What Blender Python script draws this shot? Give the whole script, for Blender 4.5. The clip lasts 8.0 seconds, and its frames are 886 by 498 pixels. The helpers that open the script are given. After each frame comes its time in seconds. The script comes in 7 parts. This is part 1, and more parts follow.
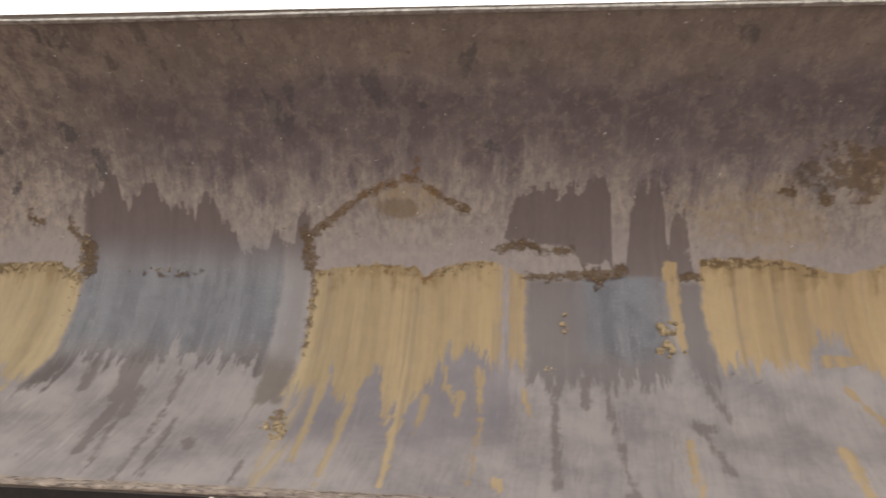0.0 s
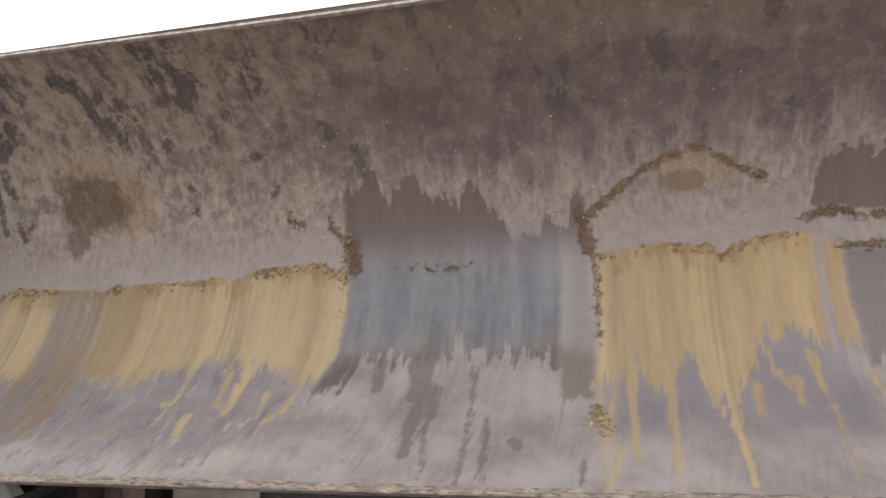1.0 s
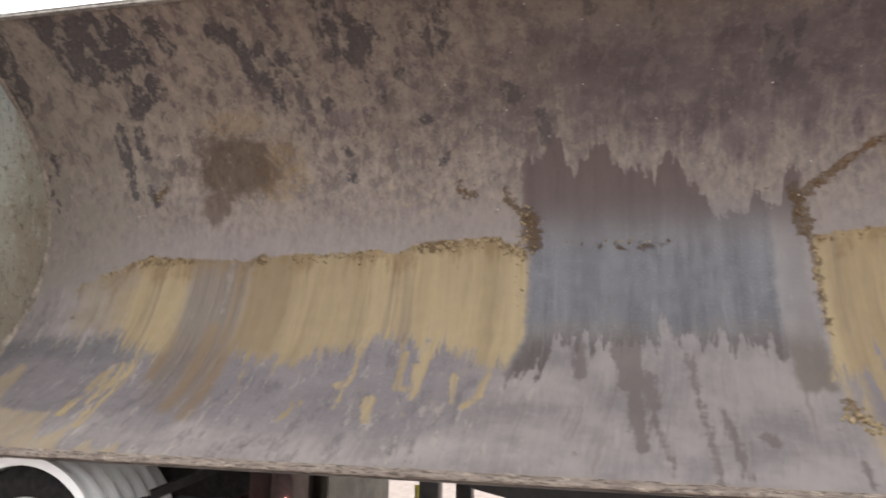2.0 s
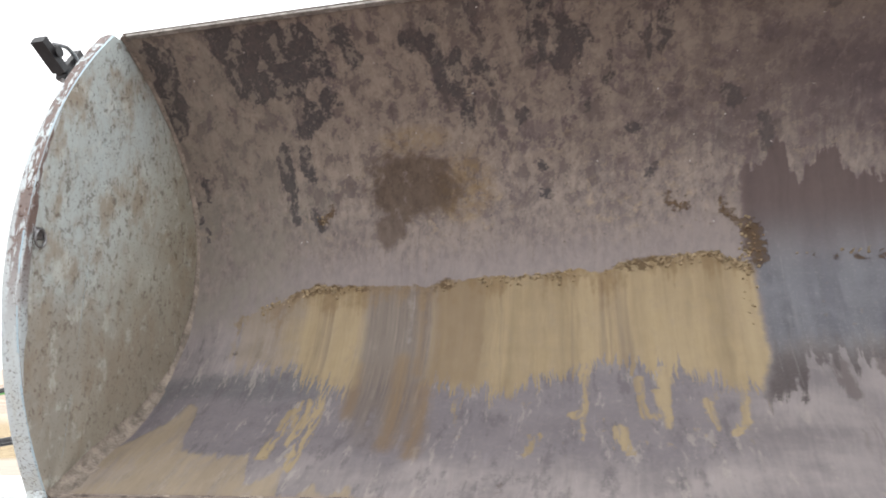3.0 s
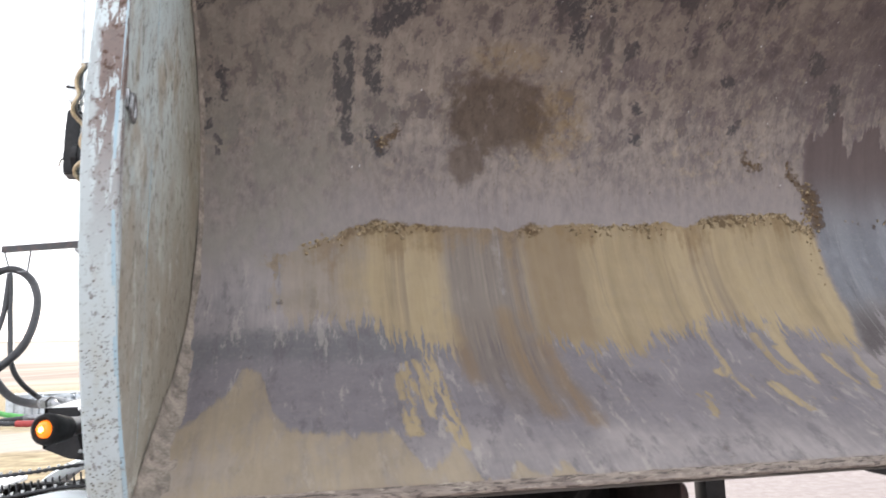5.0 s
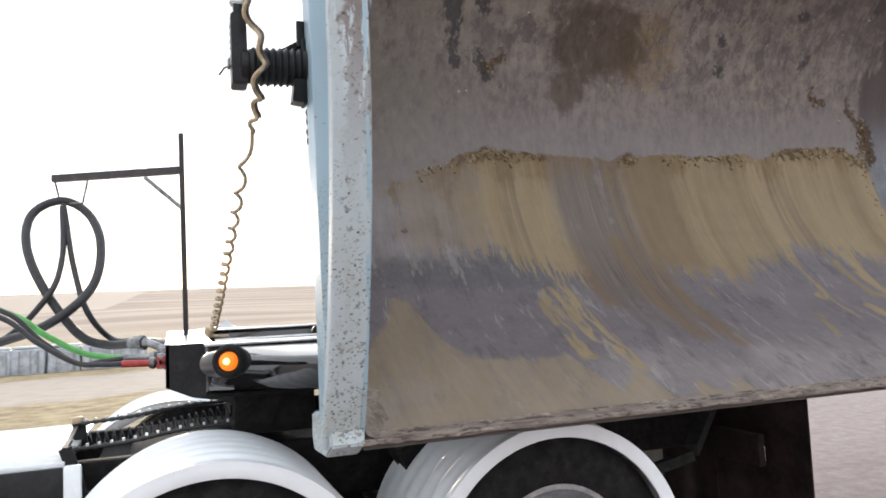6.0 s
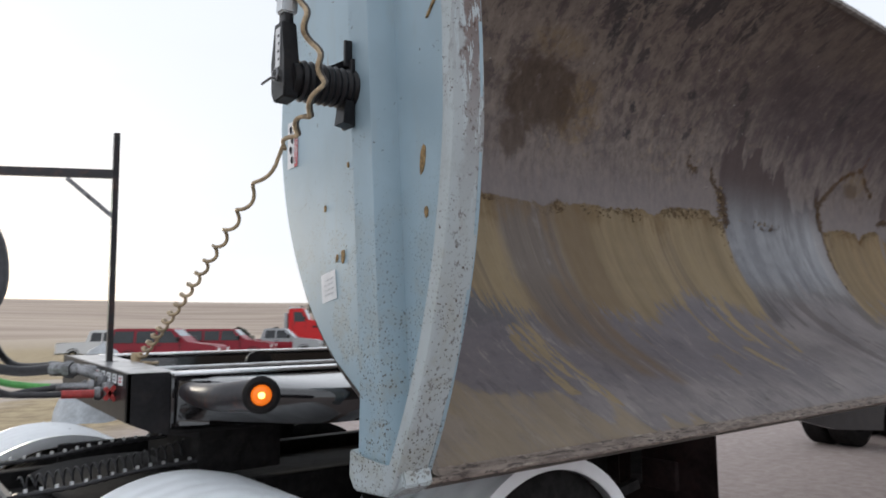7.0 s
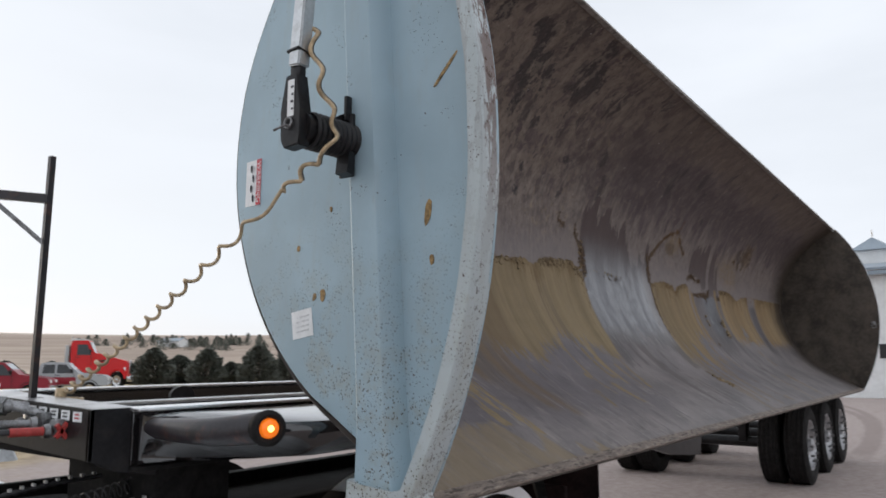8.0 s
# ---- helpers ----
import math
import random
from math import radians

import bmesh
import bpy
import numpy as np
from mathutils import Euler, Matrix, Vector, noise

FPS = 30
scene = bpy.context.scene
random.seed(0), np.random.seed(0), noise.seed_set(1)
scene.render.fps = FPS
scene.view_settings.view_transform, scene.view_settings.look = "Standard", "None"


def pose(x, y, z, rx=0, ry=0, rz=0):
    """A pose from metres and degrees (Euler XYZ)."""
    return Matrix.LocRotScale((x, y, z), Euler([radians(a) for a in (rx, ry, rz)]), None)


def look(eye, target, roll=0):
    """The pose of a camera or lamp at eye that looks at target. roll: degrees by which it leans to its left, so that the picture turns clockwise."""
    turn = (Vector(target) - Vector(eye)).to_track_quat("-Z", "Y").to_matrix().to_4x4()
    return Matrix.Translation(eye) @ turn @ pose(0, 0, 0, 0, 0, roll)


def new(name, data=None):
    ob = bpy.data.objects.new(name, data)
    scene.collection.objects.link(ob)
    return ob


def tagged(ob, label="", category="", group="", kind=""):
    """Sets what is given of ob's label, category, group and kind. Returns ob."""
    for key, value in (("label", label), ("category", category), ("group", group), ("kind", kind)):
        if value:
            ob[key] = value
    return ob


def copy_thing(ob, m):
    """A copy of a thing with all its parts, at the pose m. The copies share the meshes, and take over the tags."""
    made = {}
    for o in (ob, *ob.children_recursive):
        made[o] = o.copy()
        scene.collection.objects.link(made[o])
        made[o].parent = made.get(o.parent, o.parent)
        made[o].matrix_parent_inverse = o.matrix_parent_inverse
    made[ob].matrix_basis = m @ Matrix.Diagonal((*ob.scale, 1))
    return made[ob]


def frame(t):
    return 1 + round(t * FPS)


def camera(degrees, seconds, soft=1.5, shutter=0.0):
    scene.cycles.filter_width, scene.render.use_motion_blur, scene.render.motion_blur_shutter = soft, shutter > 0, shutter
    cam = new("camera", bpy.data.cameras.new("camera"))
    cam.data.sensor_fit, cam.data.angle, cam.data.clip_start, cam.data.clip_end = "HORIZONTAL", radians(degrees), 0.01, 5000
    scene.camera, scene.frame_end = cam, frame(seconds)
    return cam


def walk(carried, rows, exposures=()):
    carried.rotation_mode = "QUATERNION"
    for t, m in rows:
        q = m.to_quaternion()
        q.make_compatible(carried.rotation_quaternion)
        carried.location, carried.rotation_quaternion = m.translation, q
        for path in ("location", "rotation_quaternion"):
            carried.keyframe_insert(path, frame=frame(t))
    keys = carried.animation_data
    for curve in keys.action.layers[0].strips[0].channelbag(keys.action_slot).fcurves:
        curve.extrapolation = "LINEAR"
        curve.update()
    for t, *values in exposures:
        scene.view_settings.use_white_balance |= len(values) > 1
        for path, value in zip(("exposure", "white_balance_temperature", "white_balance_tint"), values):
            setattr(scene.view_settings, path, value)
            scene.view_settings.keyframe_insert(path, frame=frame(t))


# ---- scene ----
cam = camera(63.0, 8.0, soft=1.7, shutter=0.25)
PATH = [
    (0, (0.546, 0.308, 1.631), (0.302, 2.662, 2.031), 1.8),
    (0.5, (-0.044, 0.355, 1.663), (-0.448, 2.693, 2.020), 0.3),
    (1, (-0.574, 0.413, 1.633), (-1.141, 2.716, 1.996), -0.9),
    (1.5, (-1.134, 0.446, 1.630), (-1.604, 2.782, 1.911), 0.9),
    (2, (-1.746, 0.500, 1.623), (-2.304, 2.813, 1.937), 0.7),
    (2.2, (-1.981, 0.472, 1.595), (-2.568, 2.769, 1.967), 0.3),
    (3.3, (-3.377, 0.639, 1.492), (-3.839, 2.944, 1.976), -1.9),
    (3.5, (-3.561, 0.686, 1.537), (-3.884, 3.020, 1.993), -0.4),
    (4, (-4.113, 0.836, 1.540), (-4.156, 3.190, 2.008), -1.1),
    (4.2, (-4.317, 0.883, 1.555), (-4.277, 3.236, 2.022), -0.4),
    (5.3, (-5.541, 1.308, 1.445), (-4.947, 3.610, 1.768), -2.0),
    (5.5, (-5.735, 1.372, 1.425), (-5.154, 3.681, 1.729), -2.2),
    (6, (-6.172, 1.568, 1.432), (-5.334, 3.809, 1.622), -2.7),
    (6.5, (-6.593, 1.778, 1.476), (-5.480, 3.896, 1.657), -0.7),
    (7, (-6.929, 1.974, 1.486), (-5.449, 3.846, 1.740), -0.6),
    (7.5, (-7.205, 2.194, 1.523), (-5.456, 3.792, 1.909), -2.8),
    (8, (-7.530, 2.239, 1.492), (-5.612, 3.635, 1.859), -0.1),
]
walk(cam, [(t, look(eye, target, roll)) for t, eye, target, roll in PATH],
     exposures=[(0, 1.35, 7250, 10), (0.5, 1.36, 7200, 10), (1.0, 1.49, 6900, 10), (1.5, 1.43, 6850, 10), (2, 1.37, 6800, 10), (3.5, 1.42, 6500, 10), (4.2, 1.40, 6400, 10), (5.5, 1.38, 6250, 10), (6.0, 0.80, 6250, 10), (6.5, 0.36, 6150, 10), (7.2, 0.02, 6150, 10), (8, 0.02, 6230, 10)])

# ---- world and sun: thin bright overcast, low sun behind the trailer ----
world = bpy.data.worlds.new("sky")
scene.world = world
world.use_nodes = True
wt = world.node_tree
wt.nodes.clear()
w_out = wt.nodes.new("ShaderNodeOutputWorld")
w_bg = wt.nodes.new("ShaderNodeBackground")
w_sky = wt.nodes.new("ShaderNodeTexSky")
w_sky.sky_type, w_sky.sun_disc = "NISHITA", False
w_sky.sun_elevation, w_sky.sun_rotation = radians(9), radians(0)
w_sky.dust_density, w_sky.air_density = 2.0, 1.0
w_co = wt.nodes.new("ShaderNodeTexCoord")
w_map = wt.nodes.new("ShaderNodeMapping")
w_map.inputs["Scale"].default_value = (1.2, 1.2, 4.0)
w_no = wt.nodes.new("ShaderNodeTexNoise")
w_no.inputs["Scale"].default_value, w_no.inputs["Detail"].default_value = 1.6, 5
w_rg = wt.nodes.new("ShaderNodeMapRange")
w_rg.inputs["From Min"].default_value, w_rg.inputs["From Max"].default_value = 0.35, 0.65
w_rg.inputs["To Min"].default_value, w_rg.inputs["To Max"].default_value = 0.84, 0.97
w_mx = wt.nodes.new("ShaderNodeMix")
w_mx.data_type = "RGBA"
w_mx.inputs[7].default_value = (9.4, 9.6, 9.9, 1)
wt.links.new(w_co.outputs["Generated"], w_map.inputs["Vector"])
wt.links.new(w_map.outputs[0], w_no.inputs["Vector"])
wt.links.new(w_no.outputs[0], w_rg.inputs["Value"])
wt.links.new(w_rg.outputs[0], w_mx.inputs[0])
wt.links.new(w_sky.outputs[0], w_mx.inputs[6])
wt.links.new(w_mx.outputs[2], w_bg.inputs["Color"])
w_bg.inputs["Strength"].default_value = 0.1
wt.links.new(w_bg.outputs[0], w_out.inputs["Surface"])

sun = new("sun", bpy.data.lights.new("sun", "SUN"))
sun.data.energy, sun.data.angle, sun.data.color = 1.2, radians(10), (1.0, 0.86, 0.68)
sun.matrix_world = look((0, 60, 6.0), (0, 0, 0))


# ---- building helpers ----
BASE = {}


def thing(name, label, category, at=(0, 0, 0), group="", kind=""):
    ob = tagged(new(name), label, category, group, kind)
    ob.location = at
    BASE[ob.name] = Vector(at)
    return ob


def part(name, bm, material, parent, label="", smooth=0.0):
    """One mesh under a thing or part; bm is in the thing's own world place."""
    base = BASE[parent.name]
    bmesh.ops.translate(bm, verts=bm.verts, vec=-base)
    bmesh.ops.recalc_face_normals(bm, faces=bm.faces)
    me = bpy.data.meshes.new(name)
    bm.to_mesh(me)
    bm.free()
    for m in (material if isinstance(material, (list, tuple)) else [material]):
        me.materials.append(m)
    if smooth:
        me.shade_smooth()
        me.set_sharp_from_angle(angle=radians(smooth))
    ob = new(name, me)
    ob.parent = parent
    BASE[ob.name] = base
    return tagged(ob, label) if label else ob


def solo(name, bm, material, label, category, smooth=0.0, group="", kind=""):
    """A thing that is one mesh."""
    me = bpy.data.meshes.new(name)
    bmesh.ops.recalc_face_normals(bm, faces=bm.faces)
    bm.to_mesh(me)
    bm.free()
    for m in (material if isinstance(material, (list, tuple)) else [material]):
        me.materials.append(m)
    if smooth:
        me.shade_smooth()
        me.set_sharp_from_angle(angle=radians(smooth))
    return tagged(new(name, me), label, category, group, kind)


def B():
    return bmesh.new()


def box(bm, x0, x1, y0, y1, z0, z1, bevel=0.0, m=None):
    r = bmesh.ops.create_cube(bm, size=1)["verts"]
    for v in r:
        v.co = Vector(((x0 + x1) / 2 + v.co.x * (x1 - x0), (y0 + y1) / 2 + v.co.y * (y1 - y0), (z0 + z1) / 2 + v.co.z * (z1 - z0)))
    if m is not None:
        bmesh.ops.transform(bm, matrix=m, verts=r)
    if bevel:
        es = list({e for v in r for e in v.link_edges})
        bmesh.ops.bevel(bm, geom=es, offset=bevel, segments=2, profile=0.5, affect="EDGES")
    return bm


def frames(pts):
    pts = [Vector(p) for p in pts]
    out, up = [], None
    for i, p in enumerate(pts):
        d = (pts[min(i + 1, len(pts) - 1)] - pts[max(i - 1, 0)]).normalized()
        if up is None:
            up = d.orthogonal().normalized()
        up = (up - d * up.dot(d)).normalized()
        out.append((p, d, up, d.cross(up)))
    return out


def tube(bm, pts, r, seg=10, caps=True, ry=None):
    """Sweeps a round (or r by ry) section along pts; r may be a list."""
    rings = []
    for i, (p, d, u, v) in enumerate(frames(pts)):
        a = r[i] if isinstance(r, (list, tuple)) else r
        b = a if ry is None else ry
        rings.append([bm.verts.new(p + u * a * math.cos(k * math.tau / seg) + v * b * math.sin(k * math.tau / seg)) for k in range(seg)])
    for q, w in zip(rings, rings[1:]):
        for k in range(seg):
            bm.faces.new((q[k], q[(k + 1) % seg], w[(k + 1) % seg], w[k]))
    if caps:
        bm.faces.new(rings[0][::-1])
        bm.faces.new(rings[-1])
    return bm


def bar(bm, p0, p1, w, h, up=(0, 0, 1)):
    """A rectangular bar from p0 to p1, w wide and h high."""
    p0, p1, up = Vector(p0), Vector(p1), Vector(up)
    d = (p1 - p0).normalized()
    s = d.cross(up).normalized()
    t = s.cross(d)
    q = [[bm.verts.new(p + s * a * w / 2 + t * b * h / 2) for a, b in ((-1, -1), (1, -1), (1, 1), (-1, 1))] for p in (p0, p1)]
    for k in range(4):
        bm.faces.new((q[0][k], q[0][(k + 1) % 4], q[1][(k + 1) % 4], q[1][k]))
    bm.faces.new(q[0][::-1])
    bm.faces.new(q[1])
    return bm


def lathe(bm, prof, origin, axis, seg=32, arc=(0.0, math.tau)):
    """Turns (along, radius) pairs about axis through origin."""
    o, a = Vector(origin), Vector(axis).normalized()
    u = (Vector((0, 0, 1)) if abs(a.z) < 0.9 else Vector((1, 0, 0)))
    u = (u - a * u.dot(a)).normalized()
    v = a.cross(u)
    full = abs(arc[1] - arc[0] - math.tau) < 1e-6
    n = seg if full else seg + 1
    rows = []
    for k in range(n):
        t = arc[0] + (arc[1] - arc[0]) * k / seg
        w = u * math.cos(t) + v * math.sin(t)
        rows.append([bm.verts.new(o + a * s + w * r) for s, r in prof])
    for k in range(n if full else n - 1):
        q, w = rows[k], rows[(k + 1) % n]
        for j in range(len(prof) - 1):
            bm.faces.new((q[j], q[j + 1], w[j + 1], w[j]))
    return bm


def prism(bm, poly, axis, lo, hi):
    """A polygon in the two other axes, drawn out along axis from lo to hi."""
    def at(a, b, c):
        return {"x": (c, a, b), "y": (a, c, b), "z": (a, b, c)}[axis]
    q = [[bm.verts.new(at(a, b, c)) for a, b in poly] for c in (lo, hi)]
    n = len(poly)
    for k in range(n):
        bm.faces.new((q[0][k], q[0][(k + 1) % n], q[1][(k + 1) % n], q[1][k]))
    bm.faces.new(q[0][::-1])
    bm.faces.new(q[1])
    return bm


def coil(p0, p1, r, turns, per=10, sag=0.0, taper=None):
    """Points of a helix from p0 to p1 that hangs through by sag."""
    p0, p1 = Vector(p0), Vector(p1)
    d = (p1 - p0).normalized()
    u = d.orthogonal().normalized()
    v = d.cross(u)
    n = int(turns * per)
    pts = []
    for i in range(n + 1):
        t = i / n
        f = t if taper is None else t ** taper
        c = p0.lerp(p1, f) - Vector((0, 0, sag * 4 * f * (1 - f)))
        a = math.tau * turns * t
        pts.append(c + (u * math.cos(a) + v * math.sin(a)) * r)
    return pts


def smooth_path(pts, n=8):
    """A soft curve through a few points."""
    P = [Vector(p) for p in pts]
    P = [P[0] * 2 - P[1]] + P + [P[-1] * 2 - P[-2]]
    out = []
    for i in range(1, len(P) - 2):
        for k in range(n):
            t = k / n
            a, b, c, d = P[i - 1:i + 3]
            out.append(0.5 * (2 * b + (c - a) * t + (2 * a - 5 * b + 4 * c - d) * t * t + (3 * b - a - 3 * c + d) * t ** 3))
    return out + [P[-2]]


# ---- materials ----
class Nodes:
    """A small writer of node materials."""

    def __init__(self, name):
        self.mat = bpy.data.materials.new(name)
        self.mat.use_nodes = True
        self.t = self.mat.node_tree
        self.b = self.t.nodes["Principled BSDF"]
        self.co = self.t.nodes.new("ShaderNodeTexCoord")

    def put(self, sock, v):
        if isinstance(v, bpy.types.NodeSocket):
            self.t.links.new(v, sock)
        elif sock.type == "RGBA":
            sock.default_value = (*v[:3], 1)
        else:
            sock.default_value = v

    def math(self, op, a, b=0.0, c=0.0):
        n = self.t.nodes.new("ShaderNodeMath")
        n.operation = op
        for s, v in zip(n.inputs, (a, b, c)):
            self.put(s, v)
        return n.outputs[0]

    def add(self, a, b): return self.math("ADD", a, b)
    def sub(self, a, b): return self.math("SUBTRACT", a, b)
    def mul(self, a, b): return self.math("MULTIPLY", a, b)
    def mx(self, a, b): return self.math("MAXIMUM", a, b)
    def mn(self, a, b): return self.math("MINIMUM", a, b)

    def ss(self, v, lo, hi):
        n = self.t.nodes.new("ShaderNodeMapRange")
        n.interpolation_type = "SMOOTHSTEP"
        self.put(n.inputs["Value"], v)
        if not isinstance(lo, bpy.types.NodeSocket) and not isinstance(hi, bpy.types.NodeSocket) and lo > hi:
            lo, hi = hi, lo
            n.inputs["To Min"].default_value, n.inputs["To Max"].default_value = 1, 0
        self.put(n.inputs["From Min"], lo)
        self.put(n.inputs["From Max"], hi)
        return n.outputs[0]

    def mix(self, f, a, b):
        n = self.t.nodes.new("ShaderNodeMix")
        n.data_type = "RGBA"
        self.put(n.inputs[0], f)
        self.put(n.inputs[6], a)
        self.put(n.inputs[7], b)
        return n.outputs[2]

    def mixf(self, f, a, b):
        n = self.t.nodes.new("ShaderNodeMix")
        self.put(n.inputs[0], f)
        self.put(n.inputs[2], a)
        self.put(n.inputs[3], b)
        return n.outputs[0]

    def scale(self, vec, s, shift=(0, 0, 0)):
        n = self.t.nodes.new("ShaderNodeMapping")
        self.put(n.inputs["Vector"], vec)
        n.inputs["Scale"].default_value = s
        n.inputs["Location"].default_value = shift
        return n.outputs[0]

    def noise(self, vec, scale, detail=4, rough=0.55, dist=0.0):
        n = self.t.nodes.new("ShaderNodeTexNoise")
        self.put(n.inputs["Vector"], vec)
        n.inputs["Scale"].default_value, n.inputs["Detail"].default_value = scale, detail
        n.inputs["Roughness"].default_value, n.inputs["Distortion"].default_value = rough, dist
        return n.outputs[0]

    def spots(self, vec, scale, size):
        """1 in small scattered dots."""
        n = self.t.nodes.new("ShaderNodeTexVoronoi")
        self.put(n.inputs["Vector"], vec)
        n.inputs["Scale"].default_value = scale
        return self.ss(n.outputs["Distance"], size, size * 0.78)

    def cells(self, vec, scale):
        n = self.t.nodes.new("ShaderNodeTexVoronoi")
        self.put(n.inputs["Vector"], vec)
        n.inputs["Scale"].default_value = scale
        s = self.t.nodes.new("ShaderNodeSeparateColor")
        self.t.links.new(n.outputs["Color"], s.inputs[0])
        return s.outputs[0], n.outputs["Distance"]

    def xyz(self, vec):
        n = self.t.nodes.new("ShaderNodeSeparateXYZ")
        self.put(n.inputs[0], vec)
        return n.outputs

    def vec(self, x, y, z=0.0):
        n = self.t.nodes.new("ShaderNodeCombineXYZ")
        for s, v in zip(n.inputs, (x, y, z)):
            self.put(s, v)
        return n.outputs[0]

    def bump(self, h, strength=0.3, dist=0.01):
        n = self.t.nodes.new("ShaderNodeBump")
        self.put(n.inputs["Height"], h)
        n.inputs["Strength"].default_value, n.inputs["Distance"].default_value = strength, dist
        self.t.links.new(n.outputs[0], self.b.inputs["Normal"])

    def done(self, color, rough=0.6, metal=0.0, **more):
        self.put(self.b.inputs["Base Color"], color)
        self.put(self.b.inputs["Roughness"], rough)
        self.put(self.b.inputs["Metallic"], metal)
        for k, v in more.items():
            self.put(self.b.inputs[k.replace("_", " ")], v)
        return self.mat


def plain(name, color, rough=0.6, metal=0.0, scale=8.0, vary=0.25, bump=0.1, dirt=None, dirt_amount=0.5):
    """A surface with two scales of variation and a little dirt."""
    n = Nodes(name)
    p = n.co.outputs["Object"]
    a = n.noise(p, scale, 5)
    b = n.noise(p, scale * 7, 4)
    lo, hi = [c * (1 - vary) for c in color], [min(1, c * (1 + vary)) for c in color]
    col = n.mix(n.ss(n.add(n.mul(a, 0.65), n.mul(b, 0.35)), 0.35, 0.65), lo, hi)
    if dirt:
        col = n.mix(n.mul(n.ss(n.noise(p, scale * 1.7, 6, 0.65), 0.5, 0.72), dirt_amount), col, dirt)
    n.bump(n.add(a, b), bump, 0.004)
    return n.done(col, n.mixf(b, max(0.03, rough - 0.08), min(1, rough + 0.1)), metal)


def chipped(name, paint, rough=0.42, chips=1.0, dust=0.25, peel=None, splash=None):
    """Pale painted steel with rust chips, runs and dust."""
    n = Nodes(name)
    p = n.co.outputs["Object"]
    big = n.noise(p, 2.2, 5)
    col = n.mix(n.ss(big, 0.35, 0.7), [c * 0.9 for c in paint], [c * 1.06 for c in paint])
    col = n.mix(n.mul(n.ss(n.noise(n.scale(p, (6, 6, 1.2)), 3, 5), 0.5, 0.75), dust), col, (0.33, 0.29, 0.22))
    gate = n.ss(n.noise(p, 3.5, 4, 0.6), 0.62 - 0.22 * chips, 0.72 - 0.12 * chips)
    d1 = n.mul(n.spots(n.add_vec(p, n.noise(p, 60, 3), 0.008), 40, 0.13 + 0.09 * chips), n.ss(n.noise(p, 9, 3), 0.62 - 0.24 * chips, 0.65 - 0.17 * chips))
    d2 = n.mul(n.spots(n.add_vec(p, n.noise(p, 90, 2), 0.006), 85, 0.22), n.ss(n.noise(p, 5, 3), 0.60 - 0.18 * chips, 0.66 - 0.14 * chips))
    flake = n.mul(n.ss(n.noise(n.scale(p, (1, 1, 0.45)), 26, 6, 0.7), 0.67 - 0.06 * chips, 0.70 - 0.06 * chips), gate)
    rust = n.mix(n.noise(p, 40, 4), (0.030, 0.018, 0.011), (0.105, 0.052, 0.030))
    k = n.mx(n.mul(n.mx(d1, d2), 0.9), flake)
    col = n.mix(n.mul(n.ss(n.noise(n.scale(p, (14, 14, 2)), 2, 4), 0.58, 0.75), n.mul(gate, 0.5)), col, (0.25, 0.12, 0.05))
    if splash:
        Z = n.xyz(p)[2]
        low = n.ss(n.add(Z, n.mul(n.sub(n.noise(p, 2.0, 4), 0.5), 0.9)), splash + 0.5, splash - 0.35)
        blots = n.mx(n.spots(n.add_vec(p, n.noise(p, 130, 3), 0.006), 80, 0.28), n.mul(n.ss(n.noise(p, 70, 6, 0.7), 0.62, 0.66), 0.9))
        blots = n.mul(n.mul(blots, n.ss(n.noise(p, 7, 3), 0.42, 0.50)), low)
        col = n.mix(n.mul(n.mul(low, n.ss(n.noise(p, 7, 6, 0.7), 0.46, 0.68)), 0.5), col, (0.30, 0.275, 0.20))
        col = n.mix(n.mul(blots, 0.92), col, n.mix(n.noise(p, 25, 3), (0.028, 0.024, 0.018), (0.105, 0.078, 0.030)))
    if peel:
        X, _, Z = n.xyz(p)
        zone = n.ss(Z, peel - 0.45, peel + 0.25)
        edge = n.ss(n.add(X, n.mul(n.sub(n.noise(p, 18, 5, 0.65), 0.5), 0.09)), -5.760, -5.738)
        zone = n.mul(zone, n.mixf(edge, 0.25, 1.0))
        bare = n.mul(n.ss(n.add(n.noise(n.scale(p, (4.2, 4.2, 0.7), (3, 0, 2)), 6, 7, 0.7), n.mul(edge, 0.05)), 0.515, 0.527), zone)
        k = n.mx(k, n.mul(n.mul(n.ss(n.noise(p, 36, 6, 0.7), 0.58, 0.61), n.mx(zone, n.mul(edge, 0.6))), 0.95))
        col = n.mix(n.mul(bare, 0.9), col, n.mix(n.noise(p, 30, 4), (0.060, 0.034, 0.028), (0.185, 0.105, 0.080)))
    col = n.mix(k, col, rust)
    n.bump(n.add(n.mul(k, -1.0), n.mul(n.noise(p, 60, 3), 0.3)), 0.35, 0.003)
    return n.done(col, n.mixf(k, rough, 0.85))


def add_vec(self, vec, f, amount):
    n = self.t.nodes.new("ShaderNodeVectorMath")
    n.operation = "ADD"
    self.put(n.inputs[0], vec)
    g = self.mul(self.sub(f, 0.5), amount * 2)
    self.put(n.inputs[1], self.vec(g, g, g))
    return n.outputs[0]


Nodes.add_vec = add_vec


def field(self, name):
    """A smooth value kept on the mesh's points, such as the distance to a border."""
    n = self.t.nodes.new("ShaderNodeAttribute")
    n.attribute_name = name
    return n.outputs["Fac"]


Nodes.field = field

